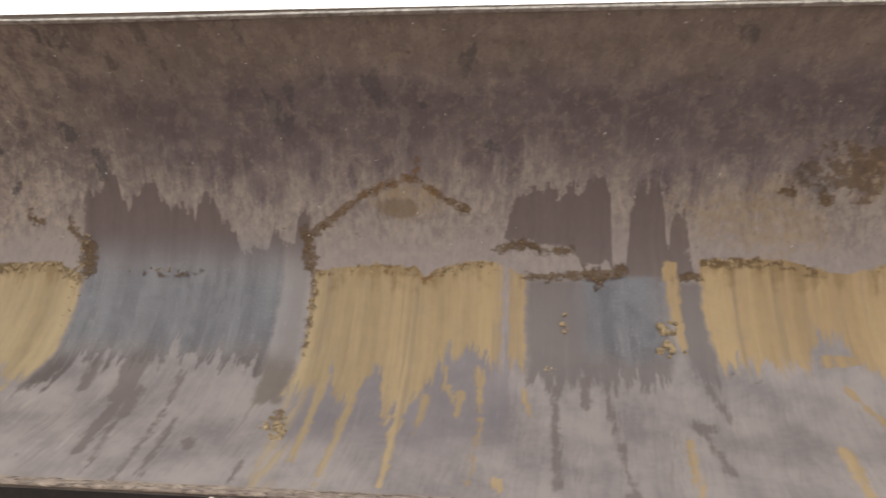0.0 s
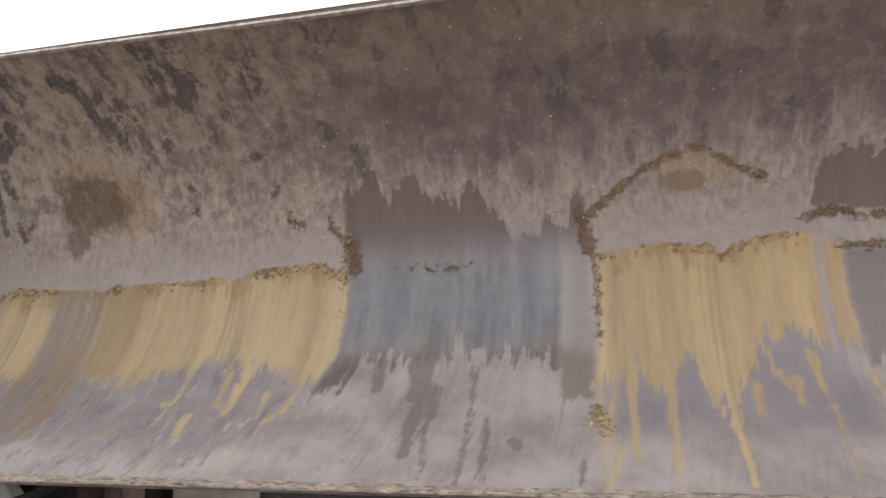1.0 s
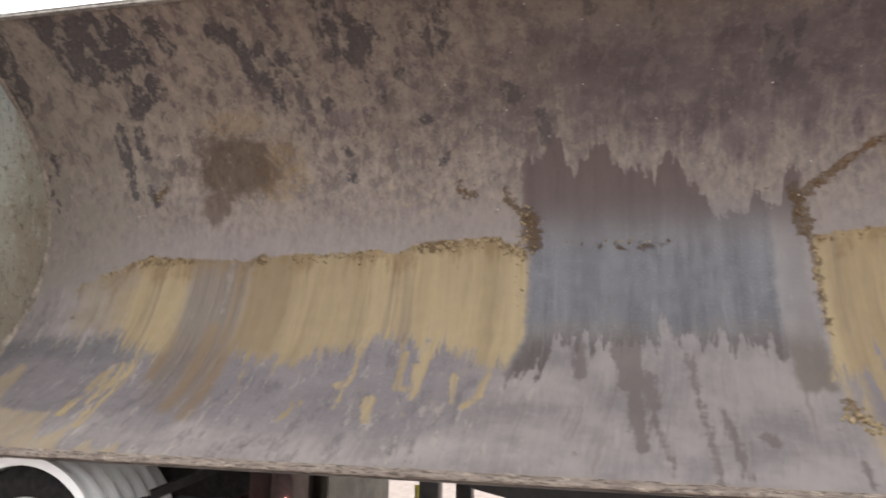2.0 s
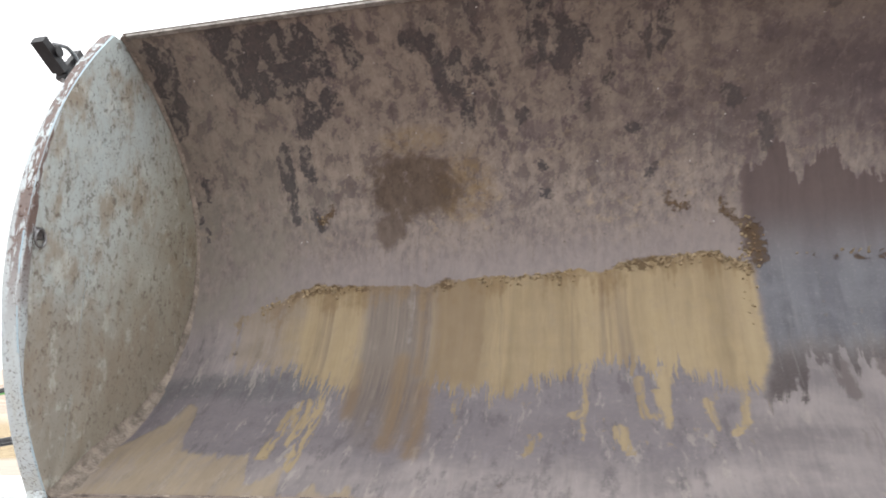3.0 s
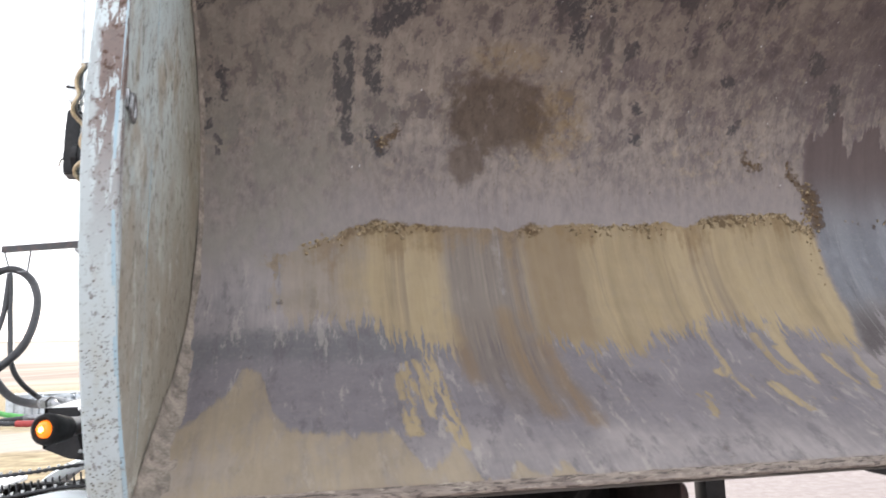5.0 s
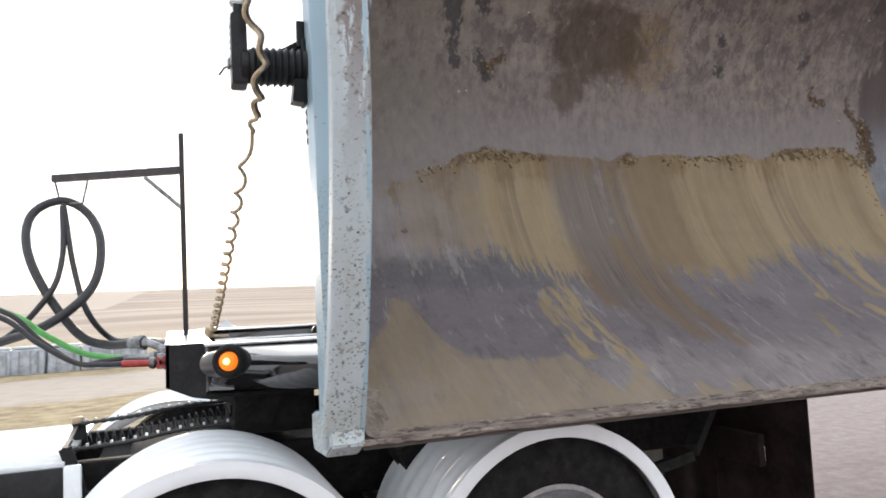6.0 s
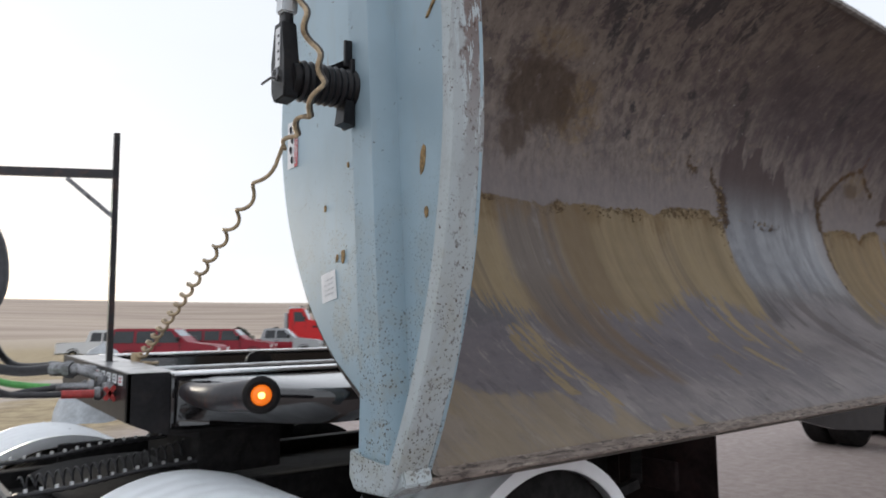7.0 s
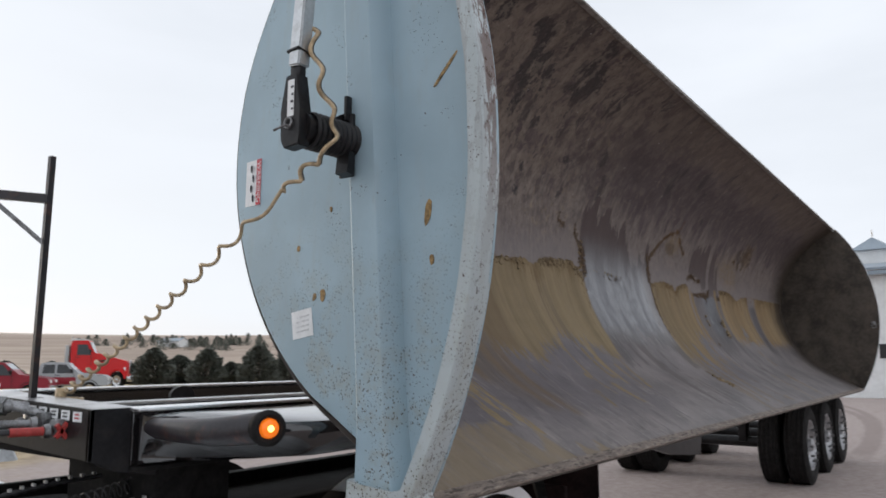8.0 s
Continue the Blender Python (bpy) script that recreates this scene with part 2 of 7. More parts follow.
# borders and marks on the trough, in metres along (u) and up from the lip (v)
CLAY_TOP = [(-5.45, 1.33), (-5.14, 1.48), (-5.05, 1.51), (-4.92, 1.57), (-4.75, 1.61), (-4.44, 1.59), (-4.14, 1.585), (-4.08, 1.55), (-4.0, 1.59), (-3.74, 1.61), (-3.28, 1.62),
            (-3.16, 1.64), (-3.04, 1.60), (-2.95, 1.65), (-2.61, 1.69), (-2.43, 1.69), (-2.25, 1.60), (-0.71, 1.67), (-0.38, 1.71), (-0.06, 1.70), (-0.02, 1.63), (0.05, 1.68),
            (0.15, 1.71), (0.36, 1.75), (0.46, 1.72), (0.63, 1.64), (1.62, 1.77), (2.13, 1.78), (2.25, 1.73), (2.47, 1.70), (2.66, 1.75), (3.2, 1.79), (5.3, 1.82)]
CLAY_FOOT_FRONT = [(-5.45, 1.30), (-5.32, 1.25), (-5.17, 1.08), (-4.97, 1.05), (-4.77, 1.05), (-4.64, 0.92), (-4.45, 0.88), (-4.3, 0.95), (-3.9, 0.90), (-3.8, 0.86), (-3.71, 0.90),
                   (-3.61, 0.84), (-3.46, 0.86), (-3.42, 0.96), (-3.18, 0.97), (-3.08, 1.04), (-2.9, 1.0), (-2.61, 0.94), (-2.47, 0.90), (-2.33, 0.80), (-2.2, 0.84)]
CLAY_FOOT_MID = [(-0.8, 0.84), (-0.6, 0.88), (-0.51, 0.94), (-0.46, 0.80), (-0.35, 0.80), (-0.31, 0.90), (-0.25, 1.09), (-0.2, 0.90), (-0.16, 0.76), (-0.03, 0.76), (0.08, 0.93),
                 (0.13, 1.11), (0.28, 1.14), (0.48, 1.10), (0.62, 1.0), (1.6, 1.06), (1.68, 1.10), (1.86, 1.14), (2.06, 1.09), (2.15, 1.11), (2.25, 1.29), (2.41, 1.30), (2.43, 1.16), (2.53, 1.09), (5.3, 1.12)]
FOOT_CAKE = [(-5.75, 0.25), (-5.66, 0.33), (-5.55, 0.46), (-5.42, 0.66), (-5.36, 0.83), (-5.29, 0.76), (-5.25, 0.50), (-5.19, 0.42), (-5.07, 0.36), (-4.9, 0.34), (-4.8, 0.38),
             (-4.76, 0.25), (-4.72, 0.12), (-4.66, 0.16), (-4.57, 0.28), (-4.53, 0.05), (-4.47, 0.0), (-4.38, 0.14), (-4.3, 0.03), (-4.2, 0.12), (-4.1, -0.05)]
WASH_TOP = [(-2.30, 2.08), (-2.27, 2.13), (-2.16, 2.17), (-2.09, 2.30), (-2.04, 2.28), (-2.02, 2.13), (-1.97, 2.04), (-1.9, 2.12), (-1.87, 2.24), (-1.79, 2.23), (-1.75, 2.12), (-1.69, 2.07), (-1.58, 2.06),
            (-1.52, 1.97), (-1.5, 2.12), (-1.45, 2.14), (-1.39, 2.10), (-1.32, 1.96), (-1.25, 1.92), (-1.2, 1.78), (-1.03, 1.80), (-0.99, 1.96), (-0.94, 1.84), (-0.86, 1.85), (-0.83, 2.03), (-0.74, 2.06)]
BLUE_FOOT = [(-2.3, 0.78), (-2.16, 0.80), (-2.08, 1.01), (-1.94, 1.05), (-1.8, 1.0), (-1.63, 1.0), (-1.54, 1.06), (-1.44, 1.11), (-1.3, 1.03), (-1.14, 1.03), (-1.02, 0.99), (-0.74, 0.99)]
WASH_TWO = [(0.42, 1.70), (0.47, 1.90), (0.51, 2.06), (0.58, 2.17), (0.7, 2.20), (0.8, 2.15), (0.83, 2.22), (0.94, 2.17), (0.98, 2.26), (1.07, 2.26), (1.11, 2.17), (1.125, 1.70), (1.205, 1.70), (1.23, 2.04),
            (1.29, 2.22), (1.39, 2.22), (1.43, 2.11), (1.45, 1.70), (1.48, 2.08), (1.56, 2.02), (1.6, 1.70)]
WASH_TWO_FOOT = [(0.42, 1.86), (0.87, 1.83), (0.95, 1.70), (1.08, 1.74), (1.2, 1.60), (1.6, 1.64)]
CLAY_RUNS = [(-0.55, 0.94, -0.54, 0.24, 0.033), (-0.36, 0.82, -0.37, 0.05, 0.027), (-0.16, 0.90, -0.14, 0.60, 0.041), (-0.06, 0.93, -0.07, 0.58, 0.045), (-0.08, 0.58, -0.07, 0.09, 0.020),
             (0.06, 0.82, 0.02, 0.49, 0.027), (0.15, 1.04, 0.15, 0.87, 0.018), (0.18, 0.89, 0.22, 0.76, 0.020), (0.25, 0.85, 0.24, 0.67, 0.027), (0.34, 1.04, 0.37, 0.68, 0.024), (0.37, 0.68, 0.33, 0.14, 0.016),
             (0.59, 0.90, 0.63, 0.69, 0.018), (0.47, 0.17, 0.48, 0.10, 0.030)]
CLAY_SPLASHES = [(-2.91, 0.92, -2.89, 0.66, 0.026), (-2.78, 0.97, -2.78, 0.64, 0.034), (-2.80, 0.66, -2.90, 0.66, 0.024), (-2.41, 0.95, -2.44, 0.62, 0.022), (-2.44, 0.62, -2.50, 0.52, 0.018), (-3.16, 0.98, -3.18, 0.48, 0.018),
                 (-3.22, 0.68, -3.18, 0.70, 0.034), (-3.01, 0.57, -2.97, 0.37, 0.034), (-2.81, 0.84, -2.79, 0.58, 0.026), (-2.60, 0.78, -2.57, 0.58, 0.022), (-3.40, 0.52, -3.43, 0.36, 0.026), (-3.84, 0.79, -3.78, 0.51, 0.010),
                 (2.28, 1.15, 2.42, 1.16, 0.045), (2.32, 0.97, 2.44, 0.72, 0.022), (2.14, 0.51, 2.12, 0.10, 0.035), (1.41, 0.55, 1.38, 0.08, 0.028), (1.46, 1.72, 1.50, 1.22, 0.042)]
CLAY_STREAKED = [(-4.72, 0.72, -4.72, 0.34, 0.036), (-4.66, 0.78, -4.60, 0.46, 0.045), (-4.58, 0.86, -4.55, 0.26, 0.030)]
DARK_RUNS = [(-1.39, 0.95, -1.34, 0.03, 0.014), (-1.71, 1.05, -1.68, 0.75, 0.070), (-1.68, 0.75, -1.65, 0.26, 0.034), (-1.59, 0.80, -1.58, 0.57, 0.028), (-1.60, 0.57, -1.52, 0.08, 0.012), (-1.95, 1.0, -1.93, 0.80, 0.030),
             (-1.28, 0.60, -1.23, 0.09, 0.013), (-1.12, 0.37, -1.10, 0.34, 0.032), (-0.78, 0.26, -0.78, 0.08, 0.010), (0.77, 0.90, 0.74, 0.12, 0.018), (1.04, 0.98, 1.09, 0.06, 0.014), (1.48, 0.67, 1.53, 0.66, 0.040),
             (1.50, 0.66, 1.56, 0.30, 0.015), (1.08, 0.10, 1.09, 0.03, 0.035), (0.93, 0.98, 0.93, 0.78, 0.020), (1.60, 0.95, 1.66, 0.72, 0.018)]
SCALE_DARK = [(-5.02, 3.16, -4.98, 2.94, 0.15), (-5.0, 3.14, -4.6, 3.12, 0.12), (-4.78, 3.12, -4.76, 2.92, 0.14), (-4.55, 3.06, -4.57, 2.96, 0.08), (-4.55, 2.76, -4.75, 2.60, 0.065), (-4.91, 2.45, -4.90, 2.05, 0.040), (-4.80, 2.42, -4.80, 2.30, 0.045),
              (-4.38, 3.13, -4.33, 3.0, 0.065), (-4.02, 3.07, -3.90, 3.08, 0.06), (-3.90, 3.05, -3.86, 2.68, 0.050), (-5.50, 3.16, -5.57, 2.70, 0.085), (-3.76, 2.95, -3.75, 2.54, 0.045), (-3.66, 2.90, -3.60, 2.76, 0.035)]
SCALE_SPOTS = [(-5.49, 2.32, -5.50, 2.20, 0.022), (-5.55, 2.20, -5.56, 2.07, 0.020), (-5.52, 2.0, -5.52, 1.95, 0.018), (-4.78, 2.06, -4.74, 1.97, 0.030), (-3.42, 2.57, -3.42, 2.54, 0.032), (-3.35, 2.26, -3.36, 2.24, 0.026),
               (-3.34, 2.10, -3.33, 2.07, 0.030), (-2.83, 2.44, -2.83, 2.41, 0.034), (-2.77, 2.14, -2.70, 2.21, 0.014), (-2.32, 2.56, -2.30, 2.52, 0.05), (-2.15, 2.42, -2.13, 2.24, 0.035), (0.33, 2.47, 0.42, 2.44, 0.028), (-0.02, 2.71, -0.02, 2.71, 0.030), (2.2, 2.29, 2.34, 2.17, 0.05)]
RIMS = [(-0.77, 1.88, -0.61, 2.00, 0.026), (-0.61, 2.00, -0.39, 2.16, 0.020), (-0.39, 2.16, -0.09, 2.27, 0.022), (-0.09, 2.27, -0.07, 2.36, 0.012), (-0.07, 2.24, 0.07, 2.14, 0.016), (0.07, 2.14, 0.21, 2.06, 0.016), (0.19, 2.06, 0.23, 2.06, 0.024),
        (-0.78, 1.90, -0.75, 1.70, 0.042), (-0.72, 1.66, -0.71, 1.42, 0.014), (-0.71, 1.40, -0.70, 1.10, 0.008), (-0.72, 0.66, -0.69, 0.50, 0.022), (-2.36, 1.91, -2.25, 1.80, 0.022), (-2.24, 1.80, -2.21, 1.64, 0.050), (-2.37, 1.92, -2.38, 1.98, 0.016),
        (-2.66, 1.97, -2.57, 1.96, 0.024), (-2.66, 2.02, -2.68, 1.97, 0.010), (0.43, 1.82, 0.60, 1.85, 0.026), (0.60, 1.85, 0.72, 1.81, 0.022), (0.72, 1.81, 0.88, 1.81, 0.020), (0.60, 1.65, 0.97, 1.66, 0.020), (0.97, 1.67, 1.04, 1.62, 0.036), (1.04, 1.63, 1.18, 1.70, 0.034),
        (1.54, 1.66, 1.63, 1.66, 0.026), (-1.93, 1.64, -1.83, 1.63, 0.000), (-1.74, 1.62, -1.67, 1.61, -0.002), (-1.62, 1.63, -1.57, 1.62, 0.008), (-1.53, 1.61, -1.45, 1.64, 0.002), (2.12, 2.18, 2.17, 2.17, 0.02), (2.33, 2.17, 2.36, 2.13, 0.035), (-4.73, 2.0, -4.66, 2.07, 0.022)]

BROWN_STREAKS = [(-4.43, 1.05, -4.40, 0.70, 0.026), (-4.17, 1.10, -4.13, 0.42, 0.034), (-4.02, 0.92, -3.98, 0.36, 0.034), (-4.09, 1.50, -4.07, 1.0, 0.014)]


def surface_fields(us, vs):
    """Distances on the trough to the borders (v above them) and to the marks (outside them)."""
    def above(*borders):
        pts = [p for b in borders for p in b]
        return vs - np.interp(us, [p[0] for p in pts], [p[1] for p in pts])

    def outside(lines, taper=0.0):
        best = np.full(us.shape, 9.0)
        for u0, v0, u1, v1, w in lines:
            du, dv = u1 - u0, v1 - v0
            k = du * du + dv * dv
            t = np.clip(((us - u0) * du + (vs - v0) * dv) / k, 0, 1) if k else 0.0
            best = np.minimum(best, np.hypot(us - u0 - t * du, vs - v0 - t * dv) - w * (1.0 - taper * t))
        return best
    return {"clay_top": above(CLAY_TOP), "clay_foot": above(CLAY_FOOT_FRONT, CLAY_FOOT_MID), "foot_cake": above(FOOT_CAKE), "wash_one": above(WASH_TOP), "wash_two": above(WASH_TWO),
            "wash_two_foot": above(WASH_TWO_FOOT), "blue_foot": above(BLUE_FOOT), "clay_runs": outside(CLAY_RUNS, 0.65), "splashes": outside(CLAY_SPLASHES, 0.4), "streaked": outside(CLAY_STREAKED),
            "dark_runs": outside(DARK_RUNS), "scale": outside(SCALE_DARK), "spots": outside(SCALE_SPOTS), "rims": outside(RIMS), "brown_streaks": outside(BROWN_STREAKS)}


def tub_steel():
    """Worn trough steel: bare blue patches, dried clay with drips, dark scale. u: metres along, v: metres up from the lip."""
    n = Nodes("worn_trough_steel")
    uvn = n.t.nodes.new("ShaderNodeUVMap")
    uvn.uv_map = "surface"
    uv = uvn.outputs[0]
    U, V, _ = n.xyz(uv)
    w0 = n.sub(n.noise(uv, 1.1, 4, 0.6), 0.5)
    w1 = n.sub(n.noise(uv, 3.0, 5, 0.6), 0.5)
    w2 = n.sub(n.noise(uv, 14, 5, 0.65), 0.5)
    fine = n.noise(uv, 70, 4, 0.6)
    slant = n.mul(n.mul(n.mx(n.sub(0.95, V), 0.0), 0.12), n.ss(U, -2.7, -2.1))
    warp = n.add_vec(n.vec(n.add(U, slant), V), n.noise(uv, 5, 4), 0.04)
    combA = n.sub(n.noise(n.scale(warp, (6.5, 0.55, 1)), 1, 5, 0.6), 0.5)
    combB = n.sub(n.noise(n.scale(warp, (21, 1.1, 1), (7, 3, 0)), 1, 4, 0.6), 0.5)
    combC = n.sub(n.noise(n.scale(warp, (60, 2.6, 1), (1, 9, 0)), 1, 4, 0.6), 0.5)
    rag = n.add(n.add(n.mul(combA, 1.35), n.mul(w2, 0.45)), n.add(n.mul(combB, 0.5), n.mul(combC, 0.26)))
    jag = n.add(n.mul(combB, 0.55), n.add(n.mul(combC, 0.35), n.mul(w2, 0.12)))
    straight = n.add_vec(uv, n.noise(uv, 3, 3), 0.012)
    hair = n.mixf(n.ss(n.noise(uv, 4, 4, 0.6), 0.3, 0.7), 0.5, n.noise(n.scale(straight, (46, 1.0, 1), (3, 1, 0)), 1, 5, 0.6))
    run = n.sub(n.noise(n.scale(straight, (15, 0.35, 1), (8, 2, 0)), 1, 4, 0.6), 0.5)
    tone = n.noise(n.scale(uv, (3.6, 0.30, 1), (2, 0, 0)), 1, 5, 0.6)
    tone2 = n.noise(n.scale(warp, (26, 0.7, 1), (5, 0, 0)), 1, 4, 0.6)
    u1 = n.add(U, n.add(n.mul(w2, 0.07), n.mul(w1, 0.03)))
    v1 = n.add(V, n.add(n.mul(w2, 0.08), n.mul(w1, 0.06)))
    vrag = n.add(V, n.mul(rag, 0.95))
    # uneven edges: torn for mud, drawn out along the runs, flaky for scale
    torn = n.add(n.mul(n.sub(n.noise(uv, 34, 5, 0.7), 0.5), 0.10), n.mul(w2, 0.13))
    drawn = n.add(n.mul(combC, 0.06), n.add(n.mul(w2, 0.075), n.mul(combB, 0.05)))
    flow = n.add_vec(uv, n.noise(uv, 26, 5, 0.7), 0.030)
    flaky = n.mul(n.sub(n.noise(n.scale(flow, (1, 0.6, 1), (2, 6, 0)), 9, 7, 0.70), 0.5), 0.36)

    def span(v, a, b, soft=0.02):
        return n.mul(n.ss(v, a - soft, a + soft), n.ss(v, b + soft, b - soft))

    def blob(cu, cv, ru, rv, lo=0.7, hi=1.15, rough=0.8):
        a = n.math("POWER", n.math("DIVIDE", n.sub(U, cu), ru), 2.0)
        b = n.math("POWER", n.math("DIVIDE", n.sub(V, cv), rv), 2.0)
        d = n.add(n.math("SQRT", n.add(a, b)), n.mul(n.add(w1, w2), rough))
        return n.ss(d, hi, lo)

    # bare worn steel: lilac grey below, browner and darker towards the top
    low = n.mix(n.ss(n.add(n.noise(uv, 2.4, 6, 0.62), n.add(n.mul(combC, 0.35), n.mul(combB, 0.2))), 0.33, 0.66), (0.172, 0.153, 0.157), (0.285, 0.252, 0.246))
    front = n.ss(n.add(U, n.mul(w1, 0.8)), -2.2, -2.7)
    low = n.mix(n.mul(front, n.mul(span(n.add(V, n.mul(w1, 0.3)), 0.30, 1.02, 0.12), 0.8)), low, n.mix(n.noise(uv, 9, 6, 0.7), (0.112, 0.100, 0.112), (0.195, 0.174, 0.188)))
    low = n.mix(n.mul(span(n.add(V, n.mul(n.add(w1, w2), 0.22)), 0.83, 1.02, 0.05), n.mul(n.ss(U, -4.45, -4.75), 0.75)), low, n.mix(n.noise(uv, 14, 6, 0.7), (0.088, 0.084, 0.092), (0.150, 0.144, 0.150)))
    low = n.mix(n.mul(n.ss(n.noise(uv, 38, 5, 0.7), 0.50, 0.66), 0.20), low, (0.28, 0.24, 0.220))
    low = n.mix(n.mul(n.ss(n.noise(n.scale(straight, (10, 3.6, 1)), 1, 7, 0.75), 0.52, 0.62), n.mul(n.ss(U, -2.2, -2.6), 0.55)), low, (0.098, 0.086, 0.094))
    low = n.mix(n.mul(n.ss(n.noise(n.scale(straight, (14, 3.4, 1), (5, 5, 0)), 1, 7, 0.75), 0.56, 0.62), n.mul(n.ss(U, -1.2, -2.6), 0.5)), low, (0.36, 0.325, 0.29))
    low = n.mix(n.mul(n.ss(U, -2.4, -1.9), 0.14), low, (0.10, 0.094, 0.108))
    violet = n.mul(span(n.add(U, n.mul(combB, 0.4)), -0.66, 0.52, 0.06), n.ss(n.add(V, n.add(n.mul(jag, 0.7), n.mul(w1, 0.4))), 0.30, 0.58))
    low = n.mix(n.mul(violet, 0.62), low, n.mix(n.noise(n.scale(straight, (9, 2, 1)), 1, 6, 0.7), (0.118, 0.106, 0.128), (0.165, 0.148, 0.168)))
    mid = n.mix(n.ss(n.add(n.mul(n.noise(n.scale(warp, (1.6, 0.8, 1)), 16, 7, 0.72), 0.75), n.mul(n.noise(uv, 3.5, 5), 0.25)), 0.38, 0.62), (0.172, 0.146, 0.142), (0.268, 0.228, 0.205))
    bright = n.ss(n.add(n.field("clay_top"), n.mul(rag, 0.5)), 0.30, 0.06)
    mid = n.mix(n.mul(bright, 0.55), mid, n.mix(n.noise(n.scale(straight, (12, 3, 1)), 1, 6, 0.7), (0.190, 0.164, 0.166), (0.285, 0.248, 0.240)))
    quiet = n.ss(n.add(U, n.mul(w0, 1.2)), -1.5, -3.0)
    up = n.mix(n.ss(n.add(n.noise(uv, 4.0, 7, 0.70), n.mul(combB, 0.3)), 0.36, 0.66), (0.108, 0.086, 0.092), (0.222, 0.181, 0.168))
    calm = n.mix(n.ss(n.noise(uv, 3.2, 6, 0.62), 0.36, 0.66), (0.104, 0.083, 0.092), (0.178, 0.145, 0.144))
    calm = n.mix(n.mul(span(n.add(V, n.mul(n.add(w0, w1), 0.5)), 2.40, 2.82, 0.12), 0.6), calm, n.mix(n.noise(uv, 6, 6, 0.65), (0.088, 0.072, 0.078), (0.140, 0.113, 0.112)))
    calm = n.mix(n.mul(n.ss(n.add(V, n.mul(n.add(w0, w1), 0.4)), 2.80, 3.05), 0.55), calm, n.mix(n.noise(uv, 8, 6, 0.68), (0.140, 0.113, 0.098), (0.255, 0.206, 0.160)))
    up = n.mix(n.sub(1.0, quiet), up, calm)
    col = n.mix(n.ss(n.add(V, n.mul(w1, 0.5)), 1.15, 1.6), low, mid)
    col = n.mix(n.ss(n.add(vrag, n.mul(w0, 0.9)), 2.05, 2.45), col, up)
    dusty = n.mul(n.ss(n.noise(uv, 17, 7, 0.75), 0.50, 0.66), n.mul(n.ss(V, 1.7, 2.0), n.ss(n.noise(uv, 2.2, 4, 0.6), 0.36, 0.62)))
    col = n.mix(n.mul(dusty, n.mixf(quiet, 0.28, 0.65)), col, (0.37, 0.295, 0.200))
    # flaking scale at the front end and along the top
    reach = n.add(n.ss(U, -0.6, -4.6), n.mul(n.ss(V, 2.2, 3.3), 0.45))
    fl = n.noise(n.scale(warp, (1, 0.6, 1)), 6.5, 8, 0.66, 0.3)
    pale = n.mul(n.ss(n.add(fl, n.mul(n.sub(reach, 0.8), 0.10)), 0.42, 0.50), n.mul(n.ss(reach, 0.2, 1.0), n.ss(v1, 1.95, 2.4)))
    col = n.mix(n.mul(pale, 0.80), col, n.mix(n.noise(uv, 30, 4), (0.205, 0.168, 0.148), (0.335, 0.280, 0.232)))
    fd = n.add(n.noise(n.scale(flow, (1, 0.5, 1), (4.3, 1.7, 0)), 3.4, 7, 0.60, 0.15), n.add(n.mul(combB, 0.10), n.mul(n.sub(hair, 0.5), 0.06)))
    strewn = n.mul(n.ss(n.add(fd, n.mul(n.sub(reach, 0.85), 0.10)), 0.560, 0.585), n.mul(n.ss(v1, 2.2, 2.5), n.ss(U, -4.2, -3.3)))
    dark = n.mx(strewn, n.mx(n.ss(n.add(n.field("scale"), flaky), 0.008, -0.008), n.ss(n.add(n.field("spots"), torn), 0.006, -0.008)))
    fs = n.noise(n.scale(flow, (1.3, 0.45, 1), (8.3, 5.7, 0)), 15, 6, 0.7, 0.1)
    dark = n.mx(dark, n.mul(n.mul(n.ss(n.add(fs, n.mul(n.sub(reach, 0.9), 0.06)), 0.595, 0.64), n.ss(v1, 1.85, 2.1)), 0.6))
    col = n.mix(n.mul(dark, n.mixf(quiet, 0.55, 0.90)), col, n.mix(n.noise(uv, 25, 4), (0.044, 0.043, 0.049), (0.080, 0.075, 0.079)))
    speck = n.mul(n.ss(n.noise(n.scale(flow, (1, 0.6, 1)), 42, 6, 0.75), 0.575, 0.64), n.ss(v1, 1.7, 2.0))
    col = n.mix(n.mul(speck, n.mixf(quiet, 0.26, 0.48)), col, (0.40, 0.335, 0.270))
    pit = n.mul(n.ss(n.noise(n.scale(flow, (1, 0.6, 1), (2, 7, 0)), 34, 6, 0.75), 0.59, 0.65), n.ss(v1, 1.6, 1.9))
    col = n.mix(n.mul(pit, 0.48), col, (0.070, 0.055, 0.050))
    mosaic = n.noise(n.scale(flow, (1, 0.62, 1), (6, 1, 0)), 10, 7, 0.72)
    col = n.mix(n.mul(n.ss(mosaic, 0.475, 0.425), n.mul(n.ss(v1, 1.80, 2.15), n.mixf(quiet, 0.20, 0.62))), col, n.mix(n.noise(uv, 20, 3), (0.085, 0.071, 0.073), (0.135, 0.110, 0.104)))
    col = n.mix(n.mul(n.ss(mosaic, 0.53, 0.575), n.mul(n.ss(v1, 1.85, 2.15), n.mixf(quiet, 0.16, 0.46))), col, (0.360, 0.305, 0.255))
    # fine long scratches and soil runs
    col = n.mix(n.mul(n.ss(combC, 0.07, 0.2), 0.20), col, (0.12, 0.092, 0.086))
    col = n.mix(n.mul(n.ss(n.sub(0.0, combC), 0.10, 0.22), 0.16), col, (0.36, 0.32, 0.30))
